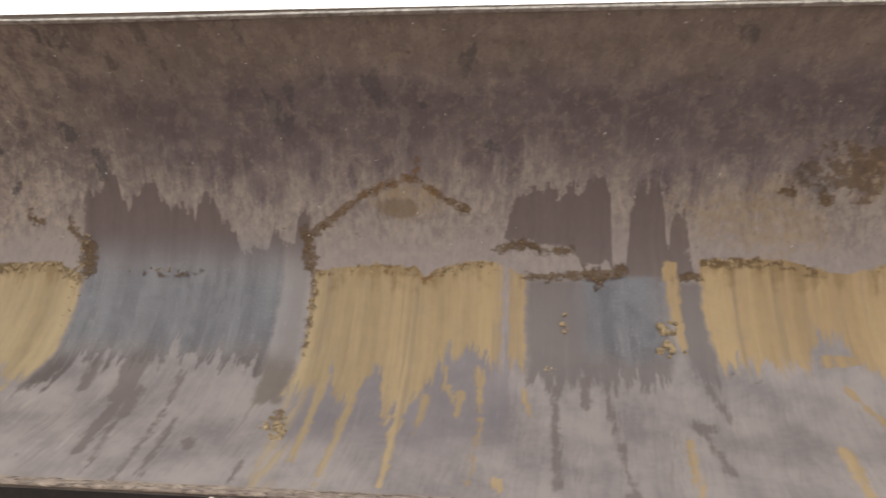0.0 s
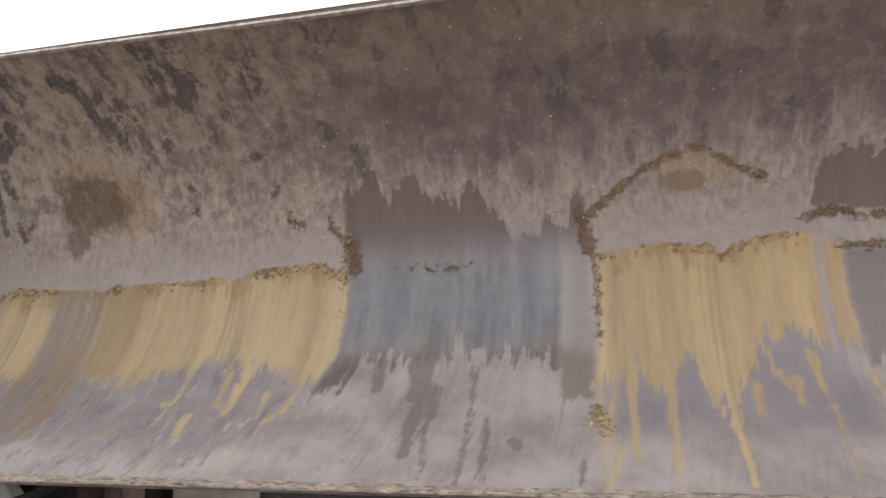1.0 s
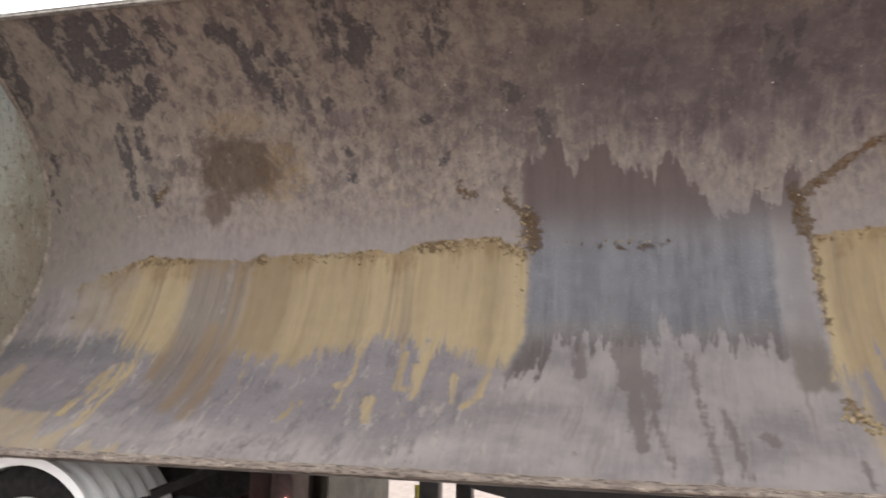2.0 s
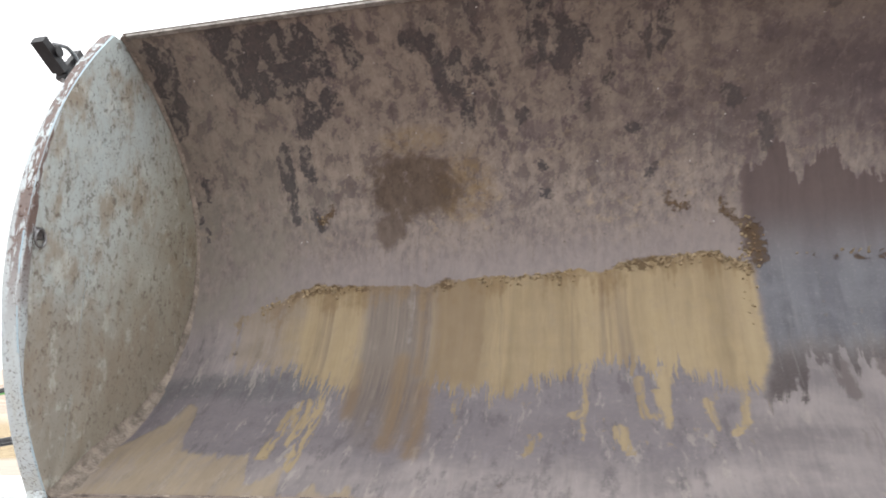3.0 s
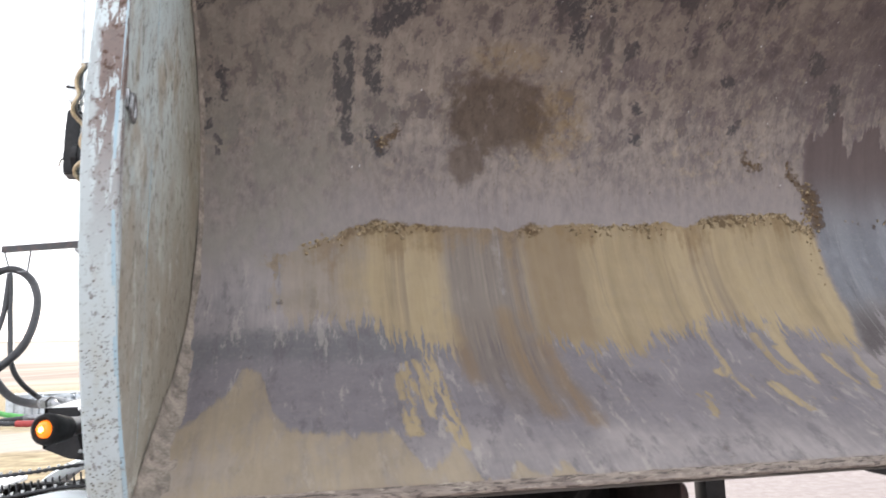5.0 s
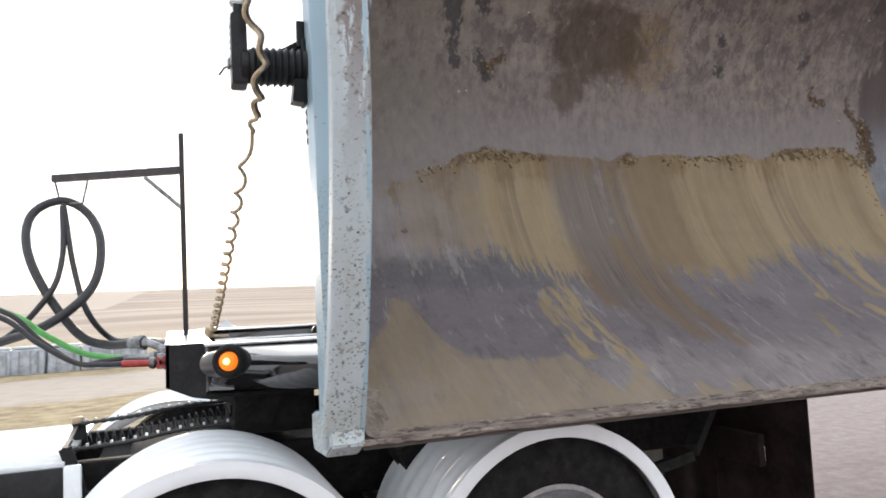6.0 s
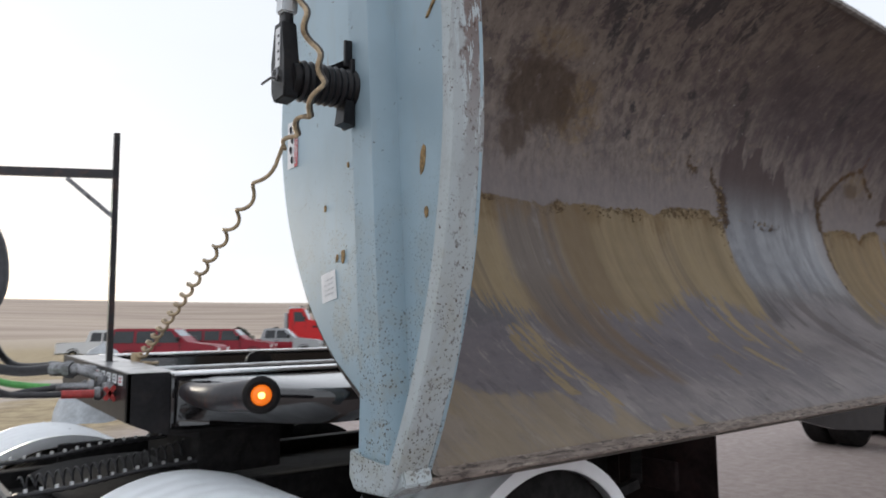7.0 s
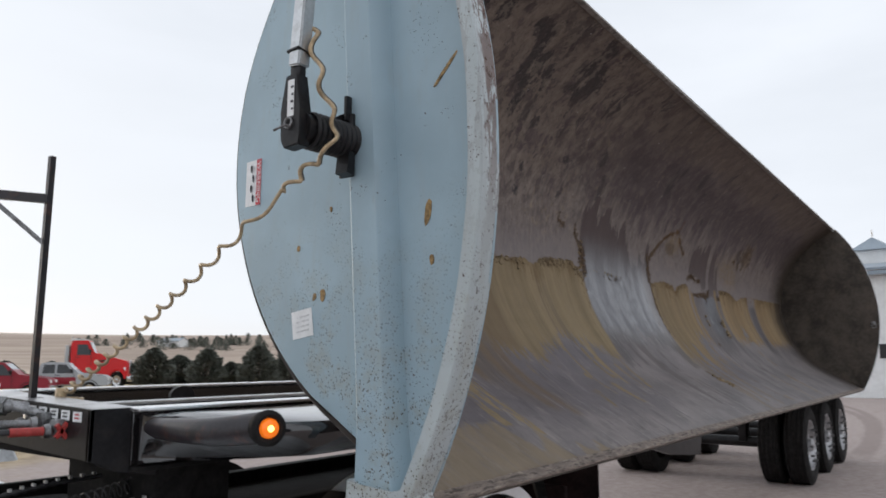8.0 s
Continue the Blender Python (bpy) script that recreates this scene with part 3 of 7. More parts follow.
    duston = n.mul(n.mul(n.ss(n.add(U, n.add(n.mul(w0, 1.2), n.mul(w2, 0.6))), -4.55, -5.15), n.ss(V, 1.25, 1.5)), n.mixf(n.ss(n.noise(n.scale(flow, (1, 0.5, 1), (1, 4, 0)), 9, 7, 0.7), 0.40, 0.58), 0.10, n.mixf(n.ss(V, 2.6, 1.9), 0.40, 0.72)))
    col = n.mix(n.mul(duston, n.sub(1.0, n.mul(dark, 0.8))), col, n.mix(n.noise(n.scale(flow, (1, 0.6, 1), (5, 2, 0)), 18, 6, 0.7), (0.165, 0.146, 0.125), (0.285, 0.262, 0.225)))
    # upper skin mixed towards dark brown, most around the middle of u
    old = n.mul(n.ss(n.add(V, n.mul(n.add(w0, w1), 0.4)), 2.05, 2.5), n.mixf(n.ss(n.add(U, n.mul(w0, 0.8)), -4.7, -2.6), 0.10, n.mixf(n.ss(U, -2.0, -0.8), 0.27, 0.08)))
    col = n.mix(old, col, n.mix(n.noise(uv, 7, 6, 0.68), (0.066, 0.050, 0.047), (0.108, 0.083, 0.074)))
    # dark washed zones over the bare patches, and their blue steel
    wt1 = n.sub(n.add(n.mul(jag, 0.42), n.mul(w2, 0.16)), n.field("wash_one"))
    d1 = n.mul(span(u1, -2.28, -0.76), n.mul(n.ss(V, 1.50, 1.85), n.ss(wt1, -0.012, 0.014)))
    d2 = n.mul(span(n.add(u1, n.mul(w2, 0.16)), 0.44, 1.59), n.mul(n.ss(n.sub(n.add(n.mul(jag, 0.26), n.mul(w2, 0.30)), n.field("wash_two")), -0.012, 0.014), n.ss(n.sub(n.field("wash_two_foot"), n.mul(w2, 0.20)), -0.01, 0.015)))
    d3 = n.mul(n.mx(span(n.add(u1, n.mul(w1, 0.12)), 0.60, 1.42, 0.05), span(n.add(u1, n.mul(n.sub(V, 1.2), 0.08)), 1.52, 1.66, 0.02)), n.mul(n.ss(n.add(V, n.add(n.mul(jag, 1.1), n.mul(combA, 0.5))), 0.93, 1.00), n.ss(V, 1.66, 1.60)))
    bl1 = n.mul(span(n.add(u1, n.mul(n.ss(V, 1.15, 0.75), 0.08)), -2.24, -0.75, 0.04), n.mul(n.ss(n.add(n.field("blue_foot"), n.add(n.mul(jag, 1.15), n.add(n.mul(combA, 0.22), n.mul(w2, 0.16)))), -0.03, 0.04), n.ss(V, 2.0, 1.5)))
    bl2 = n.mul(span(n.add(u1, n.mul(combB, 0.2)), 0.94, 1.40, 0.09), n.mul(n.ss(n.add(V, n.mul(jag, 0.3)), 1.02, 1.16), n.ss(v1, 1.68, 1.64)))
    bl3 = n.mul(span(n.add(u1, n.mul(w1, 0.2)), 3.05, 3.40, 0.05), n.mul(n.ss(n.add(V, n.mul(rag, -0.55)), 0.9, 1.0), n.ss(v1, 1.72, 1.60)))
    soiled = n.mix(tone2, (0.092, 0.071, 0.071), (0.132, 0.104, 0.100))
    col = n.mix(n.mul(n.mx(d1, d2), 0.92), col, soiled)
    col = n.mix(n.mul(d3, 0.85), col, n.mix(tone2, (0.088, 0.074, 0.076), (0.138, 0.116, 0.116)))
    runs = n.ss(n.add(n.field("dark_runs"), n.mul(drawn, 1.2)), 0.016, -0.010)
    faint = n.mul(n.ss(n.add(combB, n.mul(combC, 0.4)), 0.12, 0.18), n.mul(span(U, -2.3, 3.2, 0.2), n.mul(n.ss(n.add(V, n.mul(combA, 1.6)), 0.10, 0.25), n.ss(V, 1.1, 0.8))))
    col = n.mix(n.mul(n.mx(runs, n.mul(faint, 0.5)), 0.8), col, n.mix(tone2, (0.095, 0.078, 0.076), (0.135, 0.110, 0.106)))
    col = n.mix(n.mul(n.mul(span(u1, -0.91, -0.74, 0.02), n.mul(n.ss(n.add(V, n.mul(jag, 0.25)), 0.70, 0.75), n.ss(V, 1.2, 1.0))), 0.8), col, n.mix(hair, (0.095, 0.078, 0.068), (0.150, 0.125, 0.108)))
    blue = n.mx(n.mx(bl1, bl2), n.mul(bl3, 0.5))
    bluecol = n.mix(n.ss(n.add(n.mul(tone2, 0.5), n.add(n.mul(tone, 0.3), n.mul(n.noise(uv, 6, 5, 0.6), 0.4))), 0.40, 0.80), (0.035, 0.034, 0.046), (0.062, 0.061, 0.080))
    bluecol = n.mix(n.ss(n.add(V, n.add(n.mul(w1, 0.2), n.mul(jag, 0.5))), 1.24, 1.06), bluecol, n.mix(tone2, (0.062, 0.050, 0.050), (0.094, 0.078, 0.078)))
    bluecol = n.mix(n.mul(n.ss(hair, 0.56, 0.70), 0.16), bluecol, (0.17, 0.160, 0.16))
    bluecol = n.mix(n.mul(n.mul(n.ss(n.add(combB, n.mul(combC, 0.5)), 0.06, 0.16), span(n.add(V, n.mul(combA, 0.6)), 1.02, 1.28, 0.08)), 0.22), bluecol, (0.19, 0.178, 0.175))
    bluecol = n.mix(n.mul(span(n.add(u1, n.mul(n.sub(hair, 0.5), 0.1)), -0.92, -0.74, 0.03), 0.75), bluecol, (0.155, 0.132, 0.130))
    bluecol = n.mix(n.mul(n.ss(n.noise(uv, 60, 5, 0.7), 0.52, 0.68), 0.4), bluecol, (0.17, 0.165, 0.165))
    bluecol = n.mix(n.mul(n.spots(n.add_vec(uv, w2, 0.06), 9, 0.11), n.mul(n.ss(n.noise(uv, 2.5, 3), 0.45, 0.55), 0.8)), bluecol, (0.085, 0.066, 0.058))
    col = n.mix(n.mul(blue, 0.95), col, bluecol)
    # dried clay
    below = n.sub(n.add(n.mul(w2, 0.09), n.mul(w1, n.mixf(n.ss(U, -4.6, -5.1), 0.05, 0.30))), n.field("clay_top"))
    under = n.ss(below, -0.006, 0.010)
    ends = n.mx(n.mx(span(n.add(n.add(U, n.mul(n.ss(U, -3.9, -4.6), n.add(n.mul(w1, 0.55), n.add(n.mul(combB, 0.5), n.mul(w2, 0.25))))), n.add(n.mul(w2, 0.06), n.mul(n.ss(V, 1.1, 0.8), 0.08))), -5.28, -2.25, 0.02),
                     span(n.add(u1, n.mul(n.ss(V, 1.1, 0.7), 0.05)), -0.71, 0.46, 0.02)), n.mx(span(n.sub(u1, n.mul(n.ss(V, 1.5, 1.1), 0.04)), 1.635, 3.02, 0.02), span(u1, 3.42, 5.1, 0.06)))
    ends = n.mx(ends, n.mul(span(u1, 0.505, 0.60, 0.012), 0.9))
    clay = n.mul(n.mul(under, ends), n.ss(n.add(n.field("clay_foot"), n.add(n.mul(jag, 0.85), n.add(n.mul(combA, 0.14), n.mul(combC, 0.20)))), -0.010, 0.022))
    faded = n.mixf(n.ss(n.add(U, n.add(n.mul(combA, 0.9), n.mul(w1, 0.5))), -5.12, -4.70), 0.38, 1.0)
    clay = n.mul(clay, faded)
    soft_left = n.mul(n.mul(span(n.add(u1, n.mul(n.sub(V, 0.6), 0.06)), -0.72, -0.60, 0.025), n.ss(V, 1.0, 0.8)), n.ss(n.noise(n.scale(warp, (24, 3, 1)), 1, 4), 0.40, 0.56))
    clay = n.mx(clay, n.mx(n.mul(n.ss(n.add(n.field("clay_runs"), drawn), 0.008, -0.008), 0.92), n.mul(soft_left, 0.7)))
    splash = n.mul(n.ss(n.add(n.field("splashes"), drawn), 0.008, -0.008), n.mixf(n.ss(n.noise(n.scale(warp, (30, 4, 1)), 1, 4), 0.36, 0.46), 0.35, 0.95))
    broken = n.mul(n.ss(n.add(n.field("streaked"), drawn), 0.010, -0.010), n.ss(n.add(n.noise(n.scale(warp, (40, 5, 1)), 1, 4), n.mul(w2, 0.4)), 0.43, 0.50))
    specks = n.mul(n.ss(n.noise(n.scale(warp, (5, 2.2, 1), (3, 8, 0)), 2.4, 7, 0.75), 0.60, 0.64), n.mul(span(V, 0.35, 0.95, 0.10), n.mx(span(U, -3.8, -2.5, 0.2), span(U, -0.2, 0.5, 0.2))))
    cake = n.ss(n.sub(n.add(n.mul(jag, 0.26), n.mul(w2, 0.06)), n.field("foot_cake")), -0.015, 0.025)
    foot = n.mul(cake, n.mixf(n.ss(n.noise(n.scale(warp, (13, 3, 1), (2, 2, 0)), 1, 6, 0.7), 0.38, 0.55), 0.55, 0.92))
    clay = n.mx(n.mx(clay, n.mx(splash, n.mul(specks, 0.6))), n.mx(n.mul(foot, 0.95), broken))
    grain = n.ss(n.add(n.mul(tone, 0.66), n.add(n.mul(tone2, 0.20), n.mul(n.noise(uv, 9, 6, 0.7), 0.14))), 0.36, 0.64)
    claycol = n.mix(grain, (0.236, 0.180, 0.108), (0.362, 0.286, 0.174))
    orange = n.mul(n.ss(n.add(U, n.add(n.mul(w1, 0.6), n.mul(run, 2.0))), -1.1, 0.8), n.mixf(n.noise(n.scale(straight, (2.2, 0.2, 1)), 1, 3), 0.15, 0.85))
    claycol = n.mix(orange, claycol, n.mix(grain, (0.275, 0.178, 0.092), (0.390, 0.270, 0.138)))
    claycol = n.mix(n.mul(n.ss(n.noise(uv, 11, 6, 0.7), 0.5, 0.7), 0.35), claycol, (0.25, 0.20, 0.145))
    claycol = n.mix(n.mul(n.ss(n.add(hair, n.mul(run, 0.6)), 0.54, 0.70), 0.45), claycol, (0.195, 0.148, 0.105))
    claycol = n.mix(n.mul(n.ss(run, 0.04, 0.15), 0.5), claycol, (0.205, 0.158, 0.115))
    claycol = n.mix(n.mul(n.mul(span(n.add(U, n.mul(combC, 0.1)), -4.02, -3.70, 0.05), n.ss(V, 0.8, 1.0)), 0.55), claycol, n.mix(hair, (0.155, 0.112, 0.074), (0.230, 0.168, 0.104)))
    # a worn band through the front cake, with brown streaks below it
    uw = n.add(n.add(U, n.mul(w2, 0.03)), n.add(n.mul(n.sub(hair, 0.5), 0.10), n.add(n.mul(combB, 0.08), n.mul(n.ss(V, 0.9, 0.3), -0.16))))
    worn = n.mul(span(uw, -4.44, -4.02, 0.05), n.ss(n.add(V, n.mul(rag, 0.4)), 0.30, 0.85))
    wornmask = n.mul(n.mul(worn, under), n.ss(n.add(hair, n.add(n.mul(run, 0.5), n.mul(w2, 0.5))), 0.25, 0.46))
    clay = n.mul(clay, n.sub(1.0, n.mul(worn, 0.88)))
    col = n.mix(n.mul(wornmask, 0.9), col, n.mix(n.ss(hair, 0.36, 0.64), (0.102, 0.082, 0.074), (0.185, 0.152, 0.130)))
    streaks = n.ss(n.add(n.field("brown_streaks"), drawn), 0.045, -0.03)
    col = n.mix(n.mul(streaks, n.mixf(n.ss(hair, 0.35, 0.6), 0.45, 0.85)), col, n.mix(hair, (0.125, 0.082, 0.050), (0.230, 0.158, 0.088)))
    claycol = n.mix(n.mul(foot, 0.6), claycol, n.mix(n.noise(n.scale(straight, (9, 4, 1)), 1, 6, 0.7), (0.225, 0.180, 0.135), (0.345, 0.283, 0.212)))
    thin = n.mixf(n.noise(n.scale(warp, (9, 2.0, 1)), 1, 5, 0.65), 0.74, 1.05)
    col = n.mix(n.mn(n.mul(clay, thin), 1.0), col, claycol)
    crumb = n.mul(n.mul(n.ss(n.math("ABSOLUTE", n.sub(below, 0.028)), 0.045, 0.012), n.mul(n.mul(ends, faded), n.sub(1.0, n.mul(worn, 0.8)))), n.ss(n.add(n.noise(uv, 26, 5, 0.7), n.add(n.mul(w0, 0.5), n.mul(w1, 1.0))), 0.54, 0.61))
    drool = n.mul(n.mul(n.ss(n.add(below, n.add(n.mul(run, -0.6), n.mul(w2, 0.2))), 0.18, 0.04), n.mul(under, ends)), n.ss(n.add(n.noise(n.scale(uv, (5, 2, 1)), 1, 5, 0.65), n.mul(w0, 0.5)), 0.42, 0.54))
    col = n.mix(n.mul(drool, 0.65), col, n.mix(n.noise(uv, 30, 5, 0.7), (0.120, 0.084, 0.050), (0.275, 0.190, 0.105)))
    # rims of old clods, edges of the bare patches, brown soaked spots
    arch = n.ss(n.add(n.field("rims"), torn), 0.008, -0.008)
    soak = n.mx(n.mx(n.mul(blob(-4.15, 2.18, 0.35, 0.23, 0.62, 1.10, 0.9), n.ss(n.noise(n.scale(flow, (1, 0.5, 1)), 14, 6, 0.7), 0.20, 0.46)), n.mul(blob(-4.30, 1.93, 0.12, 0.12, 0.6, 1.1, 1.2), 0.8)), n.mul(n.mul(blob(2.50, 2.28, 0.30, 0.20, 0.8, 1.0, 2.2), n.ss(n.noise(uv, 11, 5, 0.7), 0.45, 0.52)), 0.9))
    halo = n.mx(n.mx(blob(-3.82, 2.16, 0.20, 0.24, 0.5, 1.15, 0.9), n.mul(blob(-4.08, 2.46, 0.24, 0.10, 0.5, 1.15, 0.9), 0.8)), n.mx(n.mul(blob(-0.12, 2.12, 0.24, 0.13, 0.5, 1.2, 0.9), 0.9), n.mx(n.mul(blob(2.0, 2.02, 0.5, 0.26, 0.4, 1.2, 1.4), 0.8), blob(2.58, 2.28, 0.24, 0.20, 0.5, 1.1, 1.6))))
    col = n.mix(n.mul(n.mul(halo, n.ss(n.noise(uv, 16, 6, 0.7), 0.34, 0.60)), 0.6), col, (0.235, 0.165, 0.085))
    col = n.mix(n.mul(n.mul(blob(-0.20, 2.06, 0.17, 0.07, 0.6, 1.1, 0.9), 0.6), 1.0), col, (0.125, 0.090, 0.060))
    col = n.mix(n.mul(soak, 0.80), col, n.mix(n.noise(n.scale(uv, (1.6, 0.8, 1)), 24, 5, 0.65), (0.052, 0.037, 0.029), (0.125, 0.090, 0.064)))
    mud = n.mix(n.mul(span(n.add(U, n.mul(w1, 0.8)), -0.6, 0.15, 0.15), 0.8), n.mix(n.noise(uv, 48, 4, 0.7), (0.050, 0.034, 0.023), (0.150, 0.102, 0.058)), n.mix(n.noise(uv, 48, 4, 0.7), (0.085, 0.046, 0.020), (0.235, 0.135, 0.055)))
    col = n.mix(n.mul(n.mx(crumb, n.mul(arch, n.mixf(n.ss(n.noise(uv, 20, 4, 0.7), 0.36, 0.56), 0.45, 1.0))), 0.85), col, mud)
    # shade of the rear end painted on: skin darkens towards the plate's colour
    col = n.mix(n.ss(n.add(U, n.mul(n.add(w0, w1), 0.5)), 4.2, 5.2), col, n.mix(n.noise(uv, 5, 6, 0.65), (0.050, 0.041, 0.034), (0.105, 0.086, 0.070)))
    white = n.mul(n.spots(n.add_vec(uv, w2, 0.02), 9, 0.040), n.ss(V, 1.75, 1.9))
    col = n.mix(white, col, (0.62, 0.60, 0.58))
    soil = n.mul(n.spots(n.add_vec(uv, w2, 0.12), 5.5, 0.10), n.ss(n.noise(uv, 1.3, 3), 0.54, 0.62))
    col = n.mix(n.mul(soil, 0.6), col, (0.075, 0.055, 0.045))
    rusty = n.mul(n.ss(n.add(V, n.mul(w2, 0.05)), 0.07, 0.01), n.ss(n.noise(uv, 20, 5, 0.7), 0.40, 0.58))
    col = n.mix(n.mul(rusty, 0.6), col, (0.22, 0.150, 0.115))
    col = n.mix(0.12, col, (0.0, 0.0, 0.0))
    caked = n.mx(clay, n.mx(crumb, arch))
    height = n.add(n.add(n.mul(clay, 0.30), n.mul(n.mx(crumb, arch), n.add(0.6, n.mul(fine, 1.2)))),
                   n.add(n.mul(n.noise(uv, 55, 5, 0.65), 0.25), n.add(n.mul(n.add(pale, speck), 0.14), n.mul(n.add(dark, pit), -0.12))))
    n.bump(height, 0.5, 0.010)
    rough = n.mixf(caked, n.mixf(blue, n.mixf(n.noise(uv, 12, 4), 0.48, 0.66), n.mixf(n.ss(hair, 0.35, 0.65), 0.34, 0.48)), 0.9)
    metal = n.mul(n.sub(1.0, caked), n.mixf(blue, n.mul(n.ss(V, 1.9, 1.5), 0.06), 0.10))
    sheen = n.mul(n.sub(1.0, caked), n.mixf(blue, n.mul(n.ss(V, 1.7, 0.9), 0.26), n.mixf(n.ss(n.add(n.noise(n.scale(straight, (7, 0.8, 1)), 1, 5, 0.65), n.mul(w2, 0.6)), 0.38, 0.60), 0.30, 0.85)))
    return n.done(col, rough, metal, Coat_Weight=sheen, Coat_Roughness=n.mixf(n.ss(hair, 0.35, 0.65), 0.10, 0.30), Specular_IOR_Level=n.mul(n.sub(1.0, n.mul(caked, 0.85)), n.mixf(blue, n.mixf(n.ss(V, 1.4, 2.0), 0.32, 0.02), 0.45)))


def ground_soil():
    n = Nodes("gravel_and_dry_grass")
    p = n.co.outputs["Object"]
    X, Y, Z = n.xyz(p)
    r = n.math("SQRT", n.add(n.mul(X, X), n.mul(Y, Y)))
    a = n.noise(p, 0.35, 6, 0.6)
    f = n.noise(p, 9, 6, 0.7)
    gravel = n.mix(n.ss(f, 0.30, 0.72), (0.310, 0.250, 0.232), (0.42, 0.355, 0.330))
    gravel = n.mix(n.mul(n.spots(p, 22, 0.22), 0.45), gravel, (0.48, 0.43, 0.40))
    gravel = n.mix(n.mul(n.ss(n.noise(n.scale(p, (0.35, 2.6, 1)), 1, 5, 0.6), 0.5, 0.75), 0.3), gravel, (0.27, 0.215, 0.20))
    grass = n.mix(n.ss(n.noise(p, 2.2, 6, 0.7), 0.35, 0.65), (0.22, 0.160, 0.085), (0.44, 0.345, 0.20))
    edge = n.add(n.sub(Y, n.mul(X, 0.5)), n.mul(n.sub(a, 0.5), 8))
    col = n.mix(n.ss(edge, 13, 17), gravel, grass)
    tracks = None
    for cx, cy, rr in ((5.6, 51.5, 47.6), (4.9, 66.5, 62.7), (5.2, 58.0, 53.4)):
        ex, ey = n.sub(X, cx), n.sub(Y, cy)
        d = n.math("ABSOLUTE", n.sub(n.math("SQRT", n.add(n.mul(ex, ex), n.mul(ey, ey))), rr))
        t = n.ss(n.add(d, n.mul(n.sub(n.noise(p, 3, 4), 0.5), 0.15)), 0.17, 0.07)
        tracks = t if tracks is None else n.mx(tracks, t)
    col = n.mix(n.mul(n.mul(tracks, n.ss(X, 5.5, 6.5)), 0.55), col, (0.20, 0.155, 0.14))
    road = n.mul(n.ss(edge, 21, 23), n.ss(edge, 33, 30))
    col = n.mix(n.mul(road, 0.7), col, (0.46, 0.40, 0.36))
    fields, _ = n.cells(n.scale(p, (0.0022, 0.006, 0.0)), 1.0)
    stub = n.mix(n.ss(n.noise(n.scale(p, (0.01, 0.06, 0.02)), 1, 5, 0.6), 0.35, 0.65), (0.31, 0.235, 0.185), (0.46, 0.365, 0.290))
    stub = n.mix(n.ss(fields, 0.35, 0.6), stub, (0.49, 0.40, 0.325))
    col = n.mix(n.ss(r, 70, 130), col, stub)
    n.bump(n.add(f, n.mul(n.noise(p, 60, 3), 0.5)), 0.5, 0.02)
    return n.done(col, 0.95)


def worn_lip():
    """Hammered lower edge: long dashes of bright, tan and dark steel."""
    n = Nodes("rusty_worn_lip")
    p = n.co.outputs["Object"]
    a = n.noise(n.scale(p, (9, 30, 30)), 1, 6, 0.75)
    b = n.noise(n.scale(p, (16, 70, 70), (3, 1, 2)), 1, 5, 0.7)
    col = n.mix(n.ss(a, 0.36, 0.62), (0.135, 0.105, 0.090), (0.250, 0.203, 0.170))
    col = n.mix(n.mul(n.ss(b, 0.53, 0.58), 0.9), col, (0.055, 0.040, 0.034))
    col = n.mix(n.mul(n.ss(n.noise(n.scale(p, (14, 55, 55), (9, 4, 1)), 1, 5, 0.7), 0.57, 0.63), 0.7), col, (0.38, 0.325, 0.265))
    n.bump(n.add(a, b), 0.6, 0.006)
    return n.done(col, 0.68, 0.1)


M_TUB = tub_steel()
M_GROUND = ground_soil()
M_PAINT = chipped("pale_blue_grey_paint", (0.336, 0.452, 0.522), 0.42, 0.12, 0.12, None, 0.62)
M_RIM = chipped("chipped_rim_paint", (0.462, 0.515, 0.530), 0.5, 0.50, 0.20, 1.10, 0.55)
M_LIP = worn_lip()
M_TOPRIM = plain("dusty_top_edge", (0.30, 0.28, 0.26), 0.7, 0.1, 20, 0.35, 0.3, (0.09, 0.075, 0.065), 0.8)
M_SKIN = plain("dusty_outer_steel", (0.24, 0.205, 0.185), 0.5, 0.0, 5, 0.15, 0.1)
M_GLOSS = plain("gloss_black_paint", (0.012, 0.011, 0.012), 0.09, 0.0, 9, 0.3, 0.004, (0.05, 0.035, 0.03), 0.25)
for key, value in (("Specular IOR Level", 0.8), ("Coat Weight", 0.6), ("Coat IOR", 1.7), ("Coat Roughness", 0.05)):
    M_GLOSS.node_tree.nodes["Principled BSDF"].inputs[key].default_value = value
gloss = M_GLOSS.node_tree.nodes["Principled BSDF"].inputs
gloss["Specular IOR Level"].default_value, gloss["Coat Weight"].default_value, gloss["Coat Roughness"].default_value = 0.7, 0.5, 0.08
M_LAMPBOX = plain("grey_brown_lamp_box", (0.070, 0.050, 0.048), 0.6, 0.0, 15, 0.25, 0.1, (0.10, 0.03, 0.028), 0.6)
M_SOIL = plain("packed_corner_soil", (0.215, 0.180, 0.150), 0.9, 0.0, 14, 0.4, 0.6, (0.085, 0.066, 0.056), 0.7)
M_SHEET = plain("grey_plastic_sheet", (0.50, 0.52, 0.54), 0.35, 0.0, 10, 0.2, 0.4, (0.3, 0.3, 0.3), 0.5)
M_BLACK = plain("dull_black_paint", (0.014, 0.0135, 0.015), 0.36, 0.0, 9, 0.4, 0.1, (0.06, 0.048, 0.040), 0.22)
